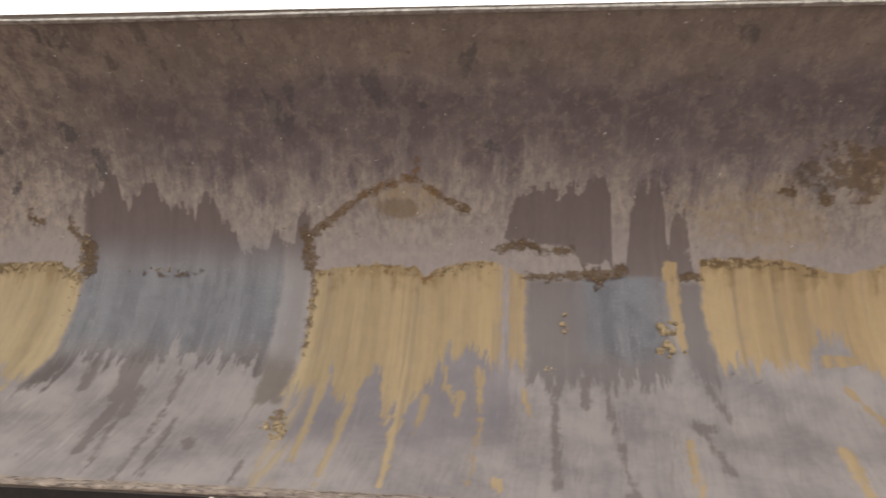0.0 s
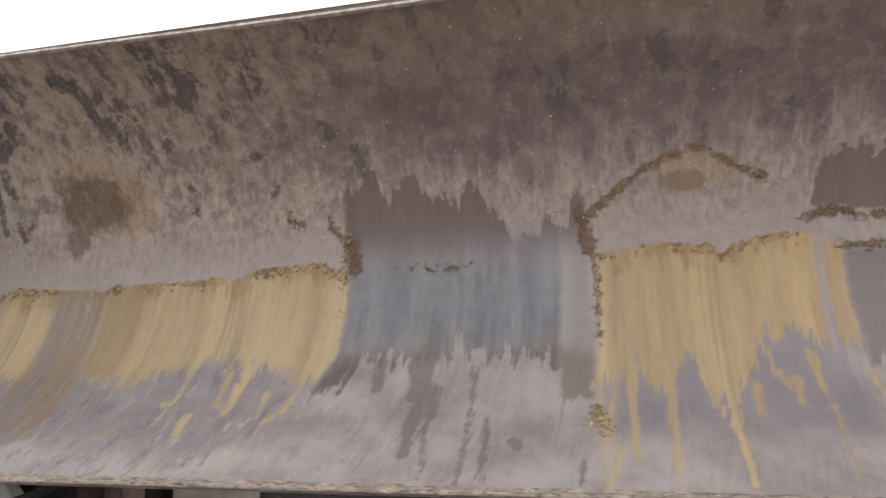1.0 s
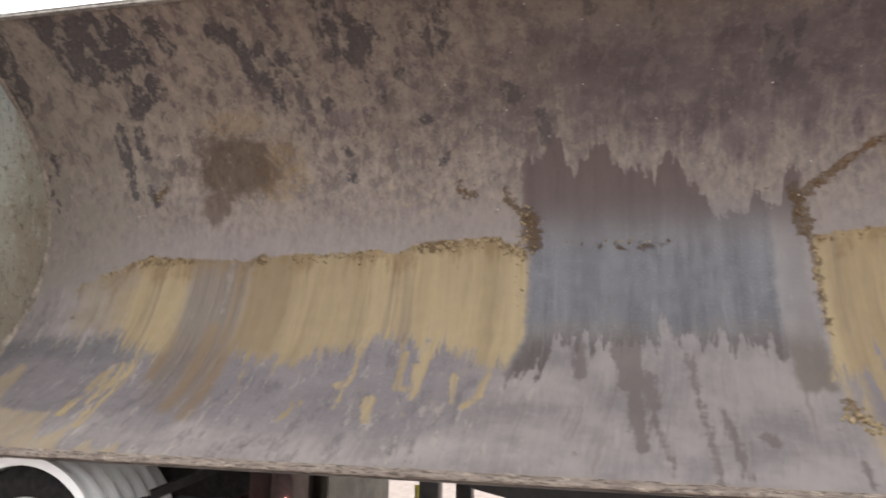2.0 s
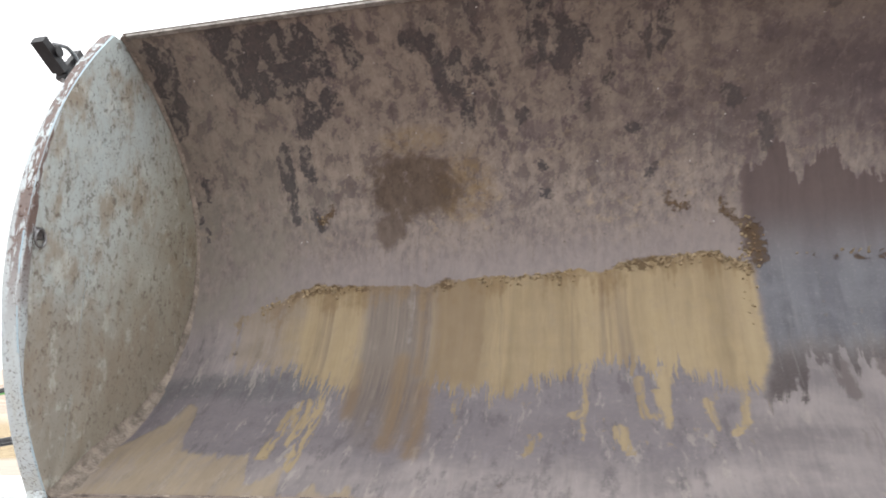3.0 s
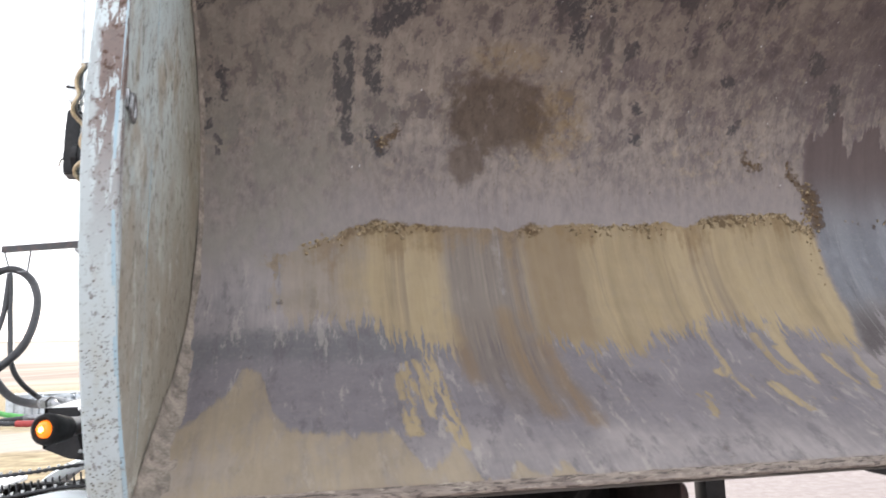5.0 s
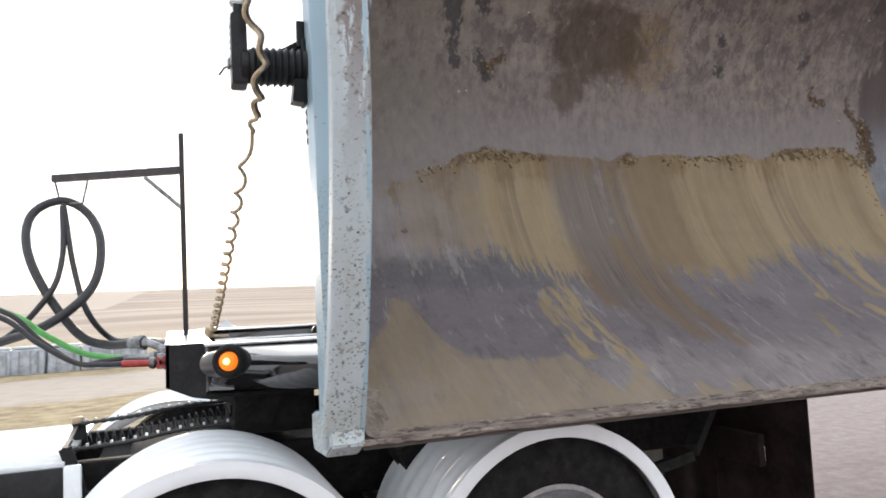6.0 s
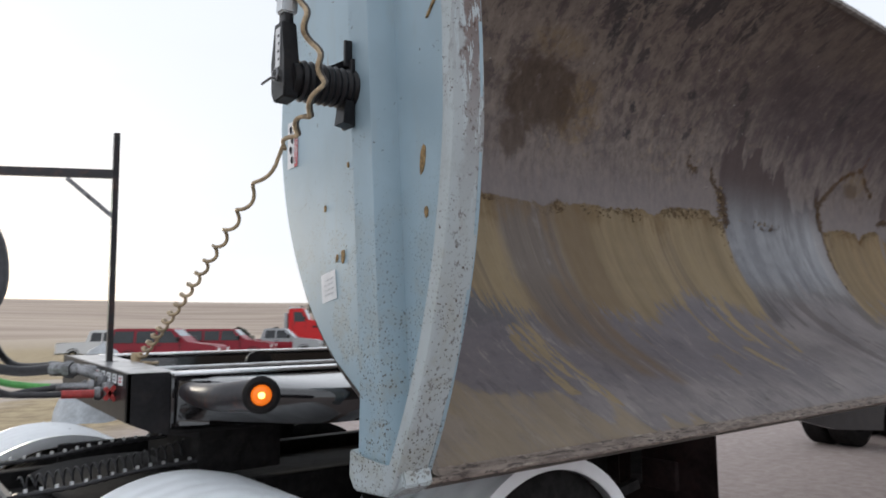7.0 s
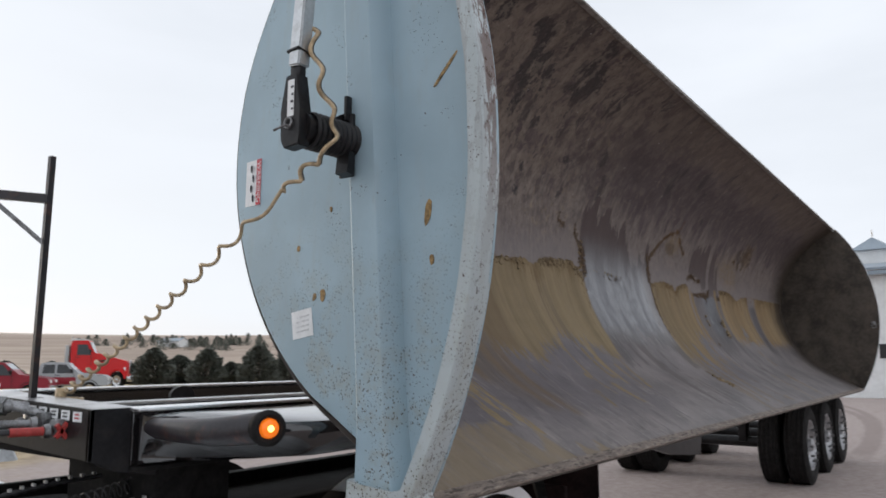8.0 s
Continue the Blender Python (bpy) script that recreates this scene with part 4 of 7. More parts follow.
# near-white metal: on the rail flanges it stands for sky sheen on gloss black
M_FLANGE = plain("pale_sheen_metal", (0.90, 0.90, 0.91), 0.22, 0.85, 14, 0.08, 0.01, (0.4, 0.38, 0.37), 0.25)
M_RUBBER = plain("tyre_rubber", (0.016, 0.015, 0.015), 0.75, 0.0, 20, 0.35, 0.3, (0.05, 0.043, 0.037), 0.3)
M_HOSE = plain("black_hose_rubber", (0.028, 0.027, 0.030), 0.45, 0.0, 30, 0.3, 0.1, (0.08, 0.07, 0.065), 0.35)
M_FENDER = plain("white_moulded_plastic", (0.88, 0.895, 0.91), 0.30, 0.0, 3, 0.04, 0.01, (0.65, 0.64, 0.62), 0.12)
M_WHITE = plain("white_enamel", (0.78, 0.79, 0.80), 0.25, 0.0, 3, 0.05, 0.02, (0.5, 0.48, 0.45), 0.2)
M_ALU = plain("brushed_aluminium", (0.62, 0.63, 0.64), 0.35, 0.85, 12, 0.12, 0.05, (0.3, 0.29, 0.27), 0.3)
M_STEEL = plain("zinc_fitting", (0.24, 0.24, 0.245), 0.36, 0.85, 25, 0.45, 0.2, (0.06, 0.05, 0.045), 0.8)
M_RED = plain("red_grip", (0.42, 0.045, 0.04), 0.45, 0.0, 25, 0.25, 0.1, (0.2, 0.12, 0.1), 0.4)
M_GREEN = plain("green_hose", (0.12, 0.42, 0.10), 0.4, 0.0, 30, 0.2, 0.05)
M_CORD = plain("tan_coiled_cord", (0.44, 0.33, 0.20), 0.45, 0.0, 30, 0.35, 0.1, (0.20, 0.15, 0.11), 0.6)
M_POST = plain("post_dark_paint", (0.022, 0.019, 0.022), 0.35, 0.0, 12, 0.4, 0.1, (0.14, 0.055, 0.035), 0.5)
M_PANE = plain("dark_window_glass", (0.025, 0.028, 0.032), 0.06, 0.0, 3, 0.2, 0.0)
M_TREE = plain("dark_conifer_needles", (0.122, 0.130, 0.108), 0.85, 0.0, 2.5, 0.5, 0.1)
M_BARK = plain("bark", (0.09, 0.065, 0.05), 0.9, 0.0, 8, 0.4, 0.5)
M_CLOD = plain("clay_clod", (0.24, 0.182, 0.110), 0.95, 0.0, 40, 0.5, 0.6, (0.13, 0.088, 0.055), 0.6)
M_CRUST = plain("dark_clay_crust", (0.125, 0.080, 0.045), 0.95, 0.0, 40, 0.5, 0.6, (0.060, 0.040, 0.026), 0.6)
M_FLAP = plain("mud_flap_rubber", (0.020, 0.013, 0.013), 0.75, 0.0, 7, 0.5, 0.15, (0.040, 0.016, 0.015), 0.5)
M_FLAPGREY = plain("dusty_flap_rubber", (0.115, 0.105, 0.092), 0.8, 0.0, 7, 0.25, 0.15, (0.060, 0.050, 0.045), 0.5)
M_HUB = plain("dusty_bright_rim", (0.42, 0.42, 0.43), 0.36, 0.7, 12, 0.25, 0.1, (0.16, 0.14, 0.12), 0.45)
M_PAPER = plain("label_paper", (0.78, 0.79, 0.80), 0.55, 0.0, 20, 0.06, 0.02)
M_INK = plain("label_ink", (0.05, 0.05, 0.06), 0.6, 0.0, 20, 0.1, 0.0)
M_SIGNRED = plain("label_red", (0.50, 0.03, 0.05), 0.5, 0.0, 20, 0.1, 0.0)
M_DECK = plain("worn_bright_deck", (0.46, 0.46, 0.47), 0.30, 0.6, 10, 0.3, 0.06, (0.22, 0.20, 0.19), 0.4)
M_STAIN = plain("rust_run", (0.30, 0.195, 0.085), 0.8, 0.0, 60, 0.5, 0.2)


M_BLACK.node_tree.nodes["Principled BSDF"].inputs["Specular IOR Level"].default_value = 0.28
for m in (M_FLAP, M_RUBBER, M_LAMPBOX):
    m.node_tree.nodes["Principled BSDF"].inputs["Specular IOR Level"].default_value = 0.12


def glow(name, color, strength):
    n = Nodes(name)
    n.put(n.b.inputs["Emission Color"], color)
    n.b.inputs["Emission Strength"].default_value = strength
    d = n.noise(n.co.outputs["Object"], 60, 2)
    return n.done(n.mix(d, color, [c * 0.8 for c in color]), 0.25)


def plate_inside():
    """Dusty inner face of the end plate, browner low down where soil has rubbed it."""
    n = Nodes("soiled_end_plate")
    p = n.co.outputs["Object"]
    X, Y, Z = n.xyz(p)
    col = n.mix(n.ss(n.noise(p, 2.0, 6, 0.6), 0.35, 0.65), (0.30, 0.295, 0.250), (0.42, 0.435, 0.390))
    clean = n.ss(n.add(n.add(n.sub(Y, n.mul(Z, 0.35)), n.mul(n.sub(n.noise(p, 3, 5, 0.6), 0.5), 0.7)), 0.0), -0.25, -1.0)
    col = n.mix(n.mul(clean, 0.85), col, (0.40, 0.455, 0.455))
    soil = n.noise(n.scale(p, (1, 1.2, 0.7)), 3.0, 7, 0.68)
    col = n.mix(n.mul(n.ss(soil, 0.47, 0.64), 0.7), col, (0.245, 0.185, 0.120))
    low = n.ss(n.add(Z, n.add(n.mul(n.sub(n.noise(p, 2.5, 5, 0.6), 0.5), 1.1), n.mul(n.sub(n.noise(p, 11, 5, 0.7), 0.5), 0.4))), 1.35, 0.75)
    col = n.mix(n.mul(low, 0.8), col, n.mix(n.noise(n.scale(p, (1, 1.3, 0.8)), 13, 6, 0.7), (0.185, 0.155, 0.120), (0.345, 0.315, 0.265)))
    near = n.ss(n.add(n.sub(Y, n.mul(Z, 0.40)), n.mul(n.sub(n.noise(p, 3.2, 6, 0.65), 0.5), 0.8)), -0.95, -0.05)
    col = n.mix(n.mul(near, 0.62), col, n.mix(n.noise(n.scale(p, (1, 1.6, 0.8), (1, 6, 2)), 6, 6, 0.68), (0.150, 0.118, 0.082), (0.270, 0.235, 0.180)))
    pale = n.ss(n.noise(n.scale(p, (1, 1.2, 0.8), (3, 1, 4)), 8, 6, 0.7), 0.55, 0.66)
    col = n.mix(n.mul(pale, n.mixf(near, 0.50, 0.28)), col, (0.50, 0.52, 0.48))
    fleck = n.mul(n.ss(n.noise(n.scale(p, (1, 1.2, 0.85)), 22, 6, 0.72), 0.555, 0.605), n.ss(n.noise(p, 3, 3), 0.33, 0.50))
    streak = n.noise(n.scale(p, (1, 2.2, 0.7), (0, 3, 0)), 4.5, 7, 0.72)
    col = n.mix(n.mul(n.ss(streak, 0.50, 0.66), 0.45), col, (0.22, 0.165, 0.11))
    tiny = n.ss(n.noise(n.scale(p, (1, 1.2, 0.8), (7, 3, 0)), 55, 5, 0.7), 0.58, 0.63)
    col = n.mix(n.mul(tiny, 0.6), col, (0.11, 0.082, 0.055))
    col = n.mix(n.mul(fleck, n.mixf(low, 0.60, 0.40)), col, (0.085, 0.063, 0.042))
    n.bump(n.add(soil, n.add(n.mul(fleck, -0.5), n.mul(n.noise(p, 60, 4), 0.4))), 0.5, 0.008)
    return n.done(col, 0.75)


M_PLATE_IN = plate_inside()
# the far end's shade is put into this soiled face's dark base colour
M_REAR_IN = plain("shaded_soiled_rear_plate", (0.066, 0.054, 0.044), 0.8, 0.0, 3.5, 0.45, 0.3, (0.120, 0.095, 0.070), 0.6)
M_AMBER = glow("amber_lamp", (1.0, 0.20, 0.012), 0.50)
M_AMBER_CORE = glow("amber_bulb", (1.0, 0.55, 0.12), 4.0)
M_TAIL = glow("red_tail_lamp", (0.8, 0.03, 0.03), 0.45)
M_TAIL_CORE = glow("red_bulb", (1.0, 0.45, 0.38), 3.5)

# ---- ground, far fields and hills ----
def ground_height(x, y):
    r = math.hypot(x, y)
    th = math.atan2(y, x)
    def ss(a, b, v):
        t = min(1, max(0, (v - a) / (b - a)))
        return t * t * (3 - 2 * t)
    h = -0.45 * ss(12, 45, r)
    side = 0.5 + 0.5 * math.sin(th - 0.2)
    h += (9 + 16 * side + 3 * math.sin(2.3 * th + 1)) * ss(170, 640, r) + 3.5 * ss(90, 170, r) * side * math.sin(3 * th) ** 2
    h += 5 * ss(600, 1500, r)
    if r < 90:
        h += 0.02 * noise.noise(Vector((x * 0.5, y * 0.5, 0)))
    return h


def build_ground():
    bm = B()
    radii = [0.0] + [1.5 * 1.13 ** k for k in range(60)]
    radii = [r for r in radii if r < 2200] + [2400.0]
    seg = 128
    prev = None
    for r in radii:
        if r == 0:
            prev = [bm.verts.new((0, 0, 0))]
            continue
        ring = [bm.verts.new((r * math.cos(k * math.tau / seg), r * math.sin(k * math.tau / seg), ground_height(r * math.cos(k * math.tau / seg), r * math.sin(k * math.tau / seg)))) for k in range(seg)]
        for k in range(seg):
            if len(prev) == 1:
                bm.faces.new((prev[0], ring[k], ring[(k + 1) % seg]))
            else:
                bm.faces.new((prev[k], ring[k], ring[(k + 1) % seg], prev[(k + 1) % seg]))
        prev = ring
    return solo("ground", bm, M_GROUND, "gravel yard running into dry grass and stubble hills", "ground", 60, kind="structure")


build_ground()

# ---- the tipped trough of the trailer ----
YC, ZC, R = 3.51, 2.352, 1.2
A0, A1 = radians(32), radians(162.6)
LIP = (3.654, 1.05)
FRONT, REAR = -5.60, 5.25


def bow(a):
    """The trough's radius at an angle from straight down: not quite round."""
    return float(np.interp(math.degrees(a), [32, 60, 85, 104, 118, 140, 155, 162.6], [1.200, 1.206, 1.211, 1.204, 1.190, 1.187, 1.212, 1.238]))


def trough_profile(off=0.0, n_low=10, n_arc=52):
    """(y, z, s) up the trough from the lip; off moves it outward."""
    p0 = (YC + R * math.sin(A0), ZC - R * math.cos(A0))
    l0 = math.dist(p0, LIP)
    nx, nz = math.sin(A0), -math.cos(A0)
    out = [(LIP[0] + (p0[0] - LIP[0]) * k / n_low + nx * off, LIP[1] + (p0[1] - LIP[1]) * k / n_low + nz * off, l0 * k / n_low) for k in range(n_low)]
    for k in range(n_arc + 1):
        a = A0 + (A1 - A0) * k / n_arc
        q = bow(a) + off
        out.append((YC + q * math.sin(a), ZC - q * math.cos(a), l0 + R * (a - A0)))
    return out


def front_edge(z):
    return 5.623 - math.sqrt(2.255 ** 2 - (z - 2.149) ** 2)


def back_edge(z):
    zj = ZC - R * math.cos(A0)
    if z >= zj:
        prof = trough_profile(0.006)[10:]
        return float(np.interp(z, [p[1] for p in prof], [p[0] for p in prof]))
    return LIP[0] + (z - LIP[1]) * (R * math.sin(A0) + YC - LIP[0]) / (zj - LIP[1])


def wave(x, s):
    """Small dents in the steel."""
    return 0.006 * noise.noise(Vector((x * 0.9, s * 1.3, 3.1))) + 0.003 * noise.noise(Vector((x * 3.1, s * 3.7, 8.2)))


tub = thing("dump_tub", "half-round steel dump tub tipped on its side, caked with dried clay", "dump tub", (0, 4.2, 1.0))


def sag(x):
    """The upper edge is bent in a little between the ends."""
    return 0.020 * math.exp(-((x + 2.0) / 1.4) ** 2)


def build_skin():
    bm = B()
    uv = bm.loops.layers.uv.new("surface")
    prof = trough_profile(0.0, 28, 140)
    nx = 720
    rows, us, vs = [], [], []
    for i in range(nx + 1):
        row = []
        for j, (y, z, s) in enumerate(prof):
            xf = -5.687 + 0.06 * (y - 3.37)
            x = xf + (REAR + 0.035 - xf) * i / nx
            k = wave(x, s) * min(1, s / 0.15, (3.30 - s) / 0.15)
            a = A0 if s < 0.57 else A0 + (s - 0.568) / R
            k -= sag(x) * max(0.0, (s - 2.4) / 0.96) ** 2
            row.append((bm.verts.new((x, y + math.sin(a) * k, z - math.cos(a) * k)), x, s))
            us.append(x)
            vs.append(s)
        rows.append(row)
    for q, w in zip(rows, rows[1:]):
        for j in range(len(prof) - 1):
            c = (q[j], q[j + 1], w[j + 1], w[j])
            f = bm.faces.new([v[0] for v in c])
            for loop, v in zip(f.loops, c):
                loop[uv].uv = (v[1], v[2])
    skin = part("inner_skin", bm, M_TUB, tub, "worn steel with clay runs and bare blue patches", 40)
    for name, values in surface_fields(np.array(us), np.array(vs)).items():
        skin.data.attributes.new(name, "FLOAT", "POINT").data.foreach_set("value", values.astype(np.float32))
    return skin


build_skin()


def build_shell():
    bm = B()
    prof = trough_profile(0.03, 3, 40)
    inner = trough_profile(0.012, 3, 40)
    def end(x, y):
        return x - 0.06 * (4.71 - y) if x < 0 else x
    rows = [[bm.verts.new((end(x, y), y, z)) for y, z, _ in prof] for x in (FRONT, 0, REAR)]
    rin = [[bm.verts.new((end(x, y), y, z)) for y, z, _ in inner] for x in (FRONT, 0, REAR)]
    for g in (rows, rin):
        for q, w in zip(g, g[1:]):
            for j in range(len(prof) - 1):
                bm.faces.new((q[j], q[j + 1], w[j + 1], w[j]))
    return part("outer_shell", bm, M_SKIN, tub, "pale grey painted outside of the trough", 40)


build_shell()


def build_lip():
    """The ragged cutting edge along the low side."""
    bm = B()
    n = 420
    sec = []
    for i in range(n + 1):
        x = FRONT - 0.09 + (REAR - FRONT + 0.13) * i / n
        a = noise.noise(Vector((x * 7, 0, 0))) * 0.005 + noise.noise(Vector((x * 31, 4, 0))) * 0.006
        b = noise.noise(Vector((x * 9, 9, 0))) * 0.005
        y, z = LIP
        sec.append([bm.verts.new((x, y + dy, z + dz)) for dy, dz in
                    ((-0.008 + a, 0.008 + b), (-0.012 + b, -0.001), (-0.008 + a, -0.010 - a), (0.03, -0.014), (0.06, 0.01), (0.030, 0.0245 + a * 0.6), (0.010, 0.0125 + a))])
    m = len(sec[0])
    for q, w in zip(sec, sec[1:]):
        for k in range(m):
            bm.faces.new((q[k], q[(k + 1) % m], w[(k + 1) % m], w[k]))
    bm.faces.new(sec[0][::-1])
    bm.faces.new(sec[-1])
    return part("lip_edge", bm, M_LIP, tub, "rusty hammered lower lip", 50)


build_lip()


def build_top_rim():
    bm = B()
    n = 160
    sec = []
    y, z, _ = trough_profile()[-1]
    for i in range(n + 1):
        x = FRONT + (REAR - FRONT) * i / n
        a = noise.noise(Vector((x * 6, 2, 0))) * 0.004
        sec.append([bm.verts.new((x, y + dy - 0.25 * sag(x), z + dz - sag(x))) for dy, dz in ((-0.014, 0.006 + a), (-0.017, -0.008 + a), (0.012, -0.014), (0.045, 0.004), (0.045, 0.012 + a))])
    for q, w in zip(sec, sec[1:]):
        for k in range(5):
            bm.faces.new((q[k], q[(k + 1) % 5], w[(k + 1) % 5], w[k]))
    bm.faces.new(sec[0][::-1])
    bm.faces.new(sec[-1])
    return part("top_rim", bm, M_TOPRIM, tub, "dusty upper edge", 50)


build_top_rim()


def crescent(bm, x_out, x_in, mats=(0, 1), cols=14, rows=48, z0=1.06, z1=3.520, bulge=0.0, slant=0.0):
    """A plate between the bulged front edge and the round back, with two faces."""
    grid = []
    for x, d in ((x_out, 0.0), (x_in, bulge)):
        g = []
        for j in range(rows + 1):
            z = z0 + (z1 - z0) * j / rows
            a, b = front_edge(z), back_edge(z)
            if b < a + 0.002:
                b = a + 0.002
            g.append([bm.verts.new((x + slant * (a + (b - a) * k / cols - 3.37) + d * noise.noise(Vector((k * 0.35, z * 2.2, 5))), a + (b - a) * k / cols, z)) for k in range(cols + 1)])
        grid.append(g)
    for g, mi in zip(grid, mats):
        for q, w in zip(g, g[1:]):
            for k in range(cols):
                bm.faces.new((q[k], q[k + 1], w[k + 1], w[k])).material_index = mi
    def edge(g):
        return [r[0] for r in g] + g[-1][1:] + [r[-1] for r in g[-2::-1]] + g[0][-2:0:-1]
    ea, eb = edge(grid[0]), edge(grid[1])
    for k in range(len(ea)):
        bm.faces.new((ea[k], ea[(k + 1) % len(ea)], eb[(k + 1) % len(eb)], eb[k])).material_index = mats[0]
    return bm


SLANT = 0.06


def plate_x(y):
    """The outer face of the front plate, which leans back from its rim."""
    return -5.694 + SLANT * (y - 3.37)


front_plate = part("front_plate", crescent(B(), -5.694, -5.682, bulge=0.008, slant=SLANT), [M_PAINT, M_PLATE_IN], tub, "pale blue-grey end plate, soiled inside", 30)
rear_plate = part("rear_plate", crescent(B(), 5.300, 5.288, bulge=0.008, slant=-0.03), [M_PAINT, M_REAR_IN], tub, "soiled rear end plate, its inside coloured dark for shade", 30)


def rim_flange(x0, x1, parent, label):
    """A square tube along the front edge of an end plate."""
    bm = B()
    n = 60
    sec = []
    for i in range(n + 1):
        z = 1.04 + 2.50 * i / n
        zc = min(max(z, 1.0), 3.6)
        y = front_edge(zc)
        w = 0.003 * noise.noise(Vector((z * 5, x0, 1)))
        xa = x0 + (0.032 * max(0.0, (z - 2.2) / 1.25) if x0 < 0 else 0.0)
        sec.append([bm.verts.new((x, y + dy + w, z)) for x, dy in ((xa, 0.006), (xa + 0.006, 0.0), (x1 - 0.006, 0.0), (x1, 0.006), (x1, 0.05), (xa, 0.05))])
    for q, w in zip(sec, sec[1:]):
        for k in range(6):
            bm.faces.new((q[k], q[(k + 1) % 6], w[(k + 1) % 6], w[k]))
    bm.faces.new(sec[0][::-1])
    bm.faces.new(sec[-1])
    return part("rim_flange", bm, M_RIM, parent, label, 35)


rim_flange(-5.782, -5.676, front_plate, "rust-chipped edge flange")
rim_flange(5.29, 5.38, rear_plate, "edge flange")


def lean(z, y=3.865):
    return y + 0.064 * (z - 1.94)


def build_channel():
    bm = B()
    rows = []
    for k in range(25):
        z = 1.08 + 2.30 * k / 24
        c = lean(z)
        w = 0.065 + (0.02 * max(0, (1.3 - z) / 0.2))
        rows.append([bm.verts.new((x, c + dy, z)) for x, dy in
                     ((plate_x(c) + 0.004, w + 0.012), (-5.738, w + 0.004), (-5.748, w - 0.008), (-5.748, -w + 0.010), (-5.738, -w), (plate_x(c) + 0.004, -w - 0.030))])
    for q, w in zip(rows, rows[1:]):
        for k in range(5):
            bm.faces.new((q[k], q[k + 1], w[k + 1], w[k]))
    bm.faces.new(rows[0])
    bm.faces.new(rows[-1][::-1])
    return part("stiffener", bm, M_PAINT, front_plate, "folded upright channel", 30)


build_channel()


def build_foot():
    bm = B()
    prism(bm, [(3.62, 1.05), (3.70, 1.01), (3.885, 1.00), (3.915, 1.04), (3.91, 1.12), (3.86, 1.10), (3.72, 1.09), (3.64, 1.12)], "x", -5.768, -5.668)
    bmesh.ops.bevel(bm, geom=bm.edges[:], offset=0.006, segments=2, affect="EDGES")
    return part("foot_gusset", bm, M_RIM, front_plate, "battered lower corner block", 30)


build_foot()
bm = B()
for s in (0, 1):
    z0, z1 = (1.3, 1.95), (2.0, 2.75)
    q = (z0, z1)[s]
    bar(bm, (plate_x(3.95) - 0.004, lean(q[0]) + 0.082, q[0]), (plate_x(3.95) - 0.004, lean(q[1]) + 0.082, q[1]), 0.006, 0.008, (1, 0, 0))
part("weld_bead", bm, M_PAPER, front_plate, "bright seam of weld")


def d_ring(x, z, parent):
    y = front_edge(z) + 0.075
    bm = B()
    box(bm, x - 0.002, x + 0.014, y - 0.03, y + 0.03, z - 0.035, z + 0.025, 0.005)
    tube(bm, [(x + 0.020, y + 0.032 * math.sin(t), z - 0.03 + 0.042 * math.cos(t)) for t in [k * math.tau / 16 for k in range(17)]], 0.007, 8, False)
    return part("tie_ring", bm, M_STEEL, parent, "worn steel tie ring", 40)


d_ring(-5.680, 2.30, front_plate)
d_ring(5.265, 2.05, rear_plate)


def sticker(name, y0, y1, z0, z1, mat, parent, label, tilt=0.0, lift=0.0):
    bm = B()
    x = plate_x((y0 + y1) / 2) - lift - 0.0008
    c = Vector((0, (y0 + y1) / 2, (z0 + z1) / 2))
    m = Matrix.Translation(Vector((x, c.y, c.z))) @ Matrix.Rotation(-math.atan(SLANT), 4, "Z") @ Matrix.Rotation(radians(tilt), 4, "X") @ Matrix.Translation(-Vector((x, c.y, c.z)))
    box(bm, x - 0.0012, x, y0, y1, z0, z1, 0.0, m)
    return part(name, bm, mat, parent, label)


def lettering(text, size, mat, parent, m):
    cu = bpy.data.curves.new("lettering", "FONT")
    cu.body, cu.size, cu.align_x, cu.align_y, cu.extrude = text, size, "CENTER", "CENTER", 0.0004
    tmp = bpy.data.objects.new("lettering_source", cu)
    me = bpy.data.meshes.new_from_object(tmp)
    bpy.data.objects.remove(tmp)
    me.transform(Matrix.Translation(-BASE[parent.name]) @ m)
    me.materials.append(mat)
    ob = new("lettering", me)
    ob.parent = parent
    BASE[ob.name] = BASE[parent.name]
    return ob


sticker("blank_label", 4.208, 4.325, 1.578, 1.682, M_PAPER, front_plate, "white blank paper label", -8)
for k in range(4):
    sticker("label_line", 4.228, 4.30, 1.600 + k * 0.018, 1.606 + k * 0.018, plain("faint_print", (0.71, 0.725, 0.74), 0.6), front_plate, "", -8, 0.0013)
warn = sticker("warning_label", 4.553, 4.655, 2.128, 2.322, M_PAPER, front_plate, "white warning label with a red strip")
strip = sticker("red_strip", 4.553, 4.583, 2.128, 2.322, M_SIGNRED, warn, "", 0, 0.0013)
# letters run downwards on the red strip, tops towards the plate's round side
face = Matrix(((0, 0, -1, plate_x(4.568) - 0.0036), (0, -1, 0, 4.568), (-1, 0, 0, 2.225), (0, 0, 0, 1)))
lettering("WARNING", 0.036, M_PAPER, warn, face)
for k in range(4):
    bm = B()
    tube(bm, [(plate_x(4.61) - 0.0015, 4.605 + 0.012 * (k % 2), 2.16 + 0.042 * k), (plate_x(4.61) - 0.0032, 4.605 + 0.012 * (k % 2) + 0.002, 2.16 + 0.042 * k)], 0.016, 10)
    part("pictogram", bm, M_INK, warn)


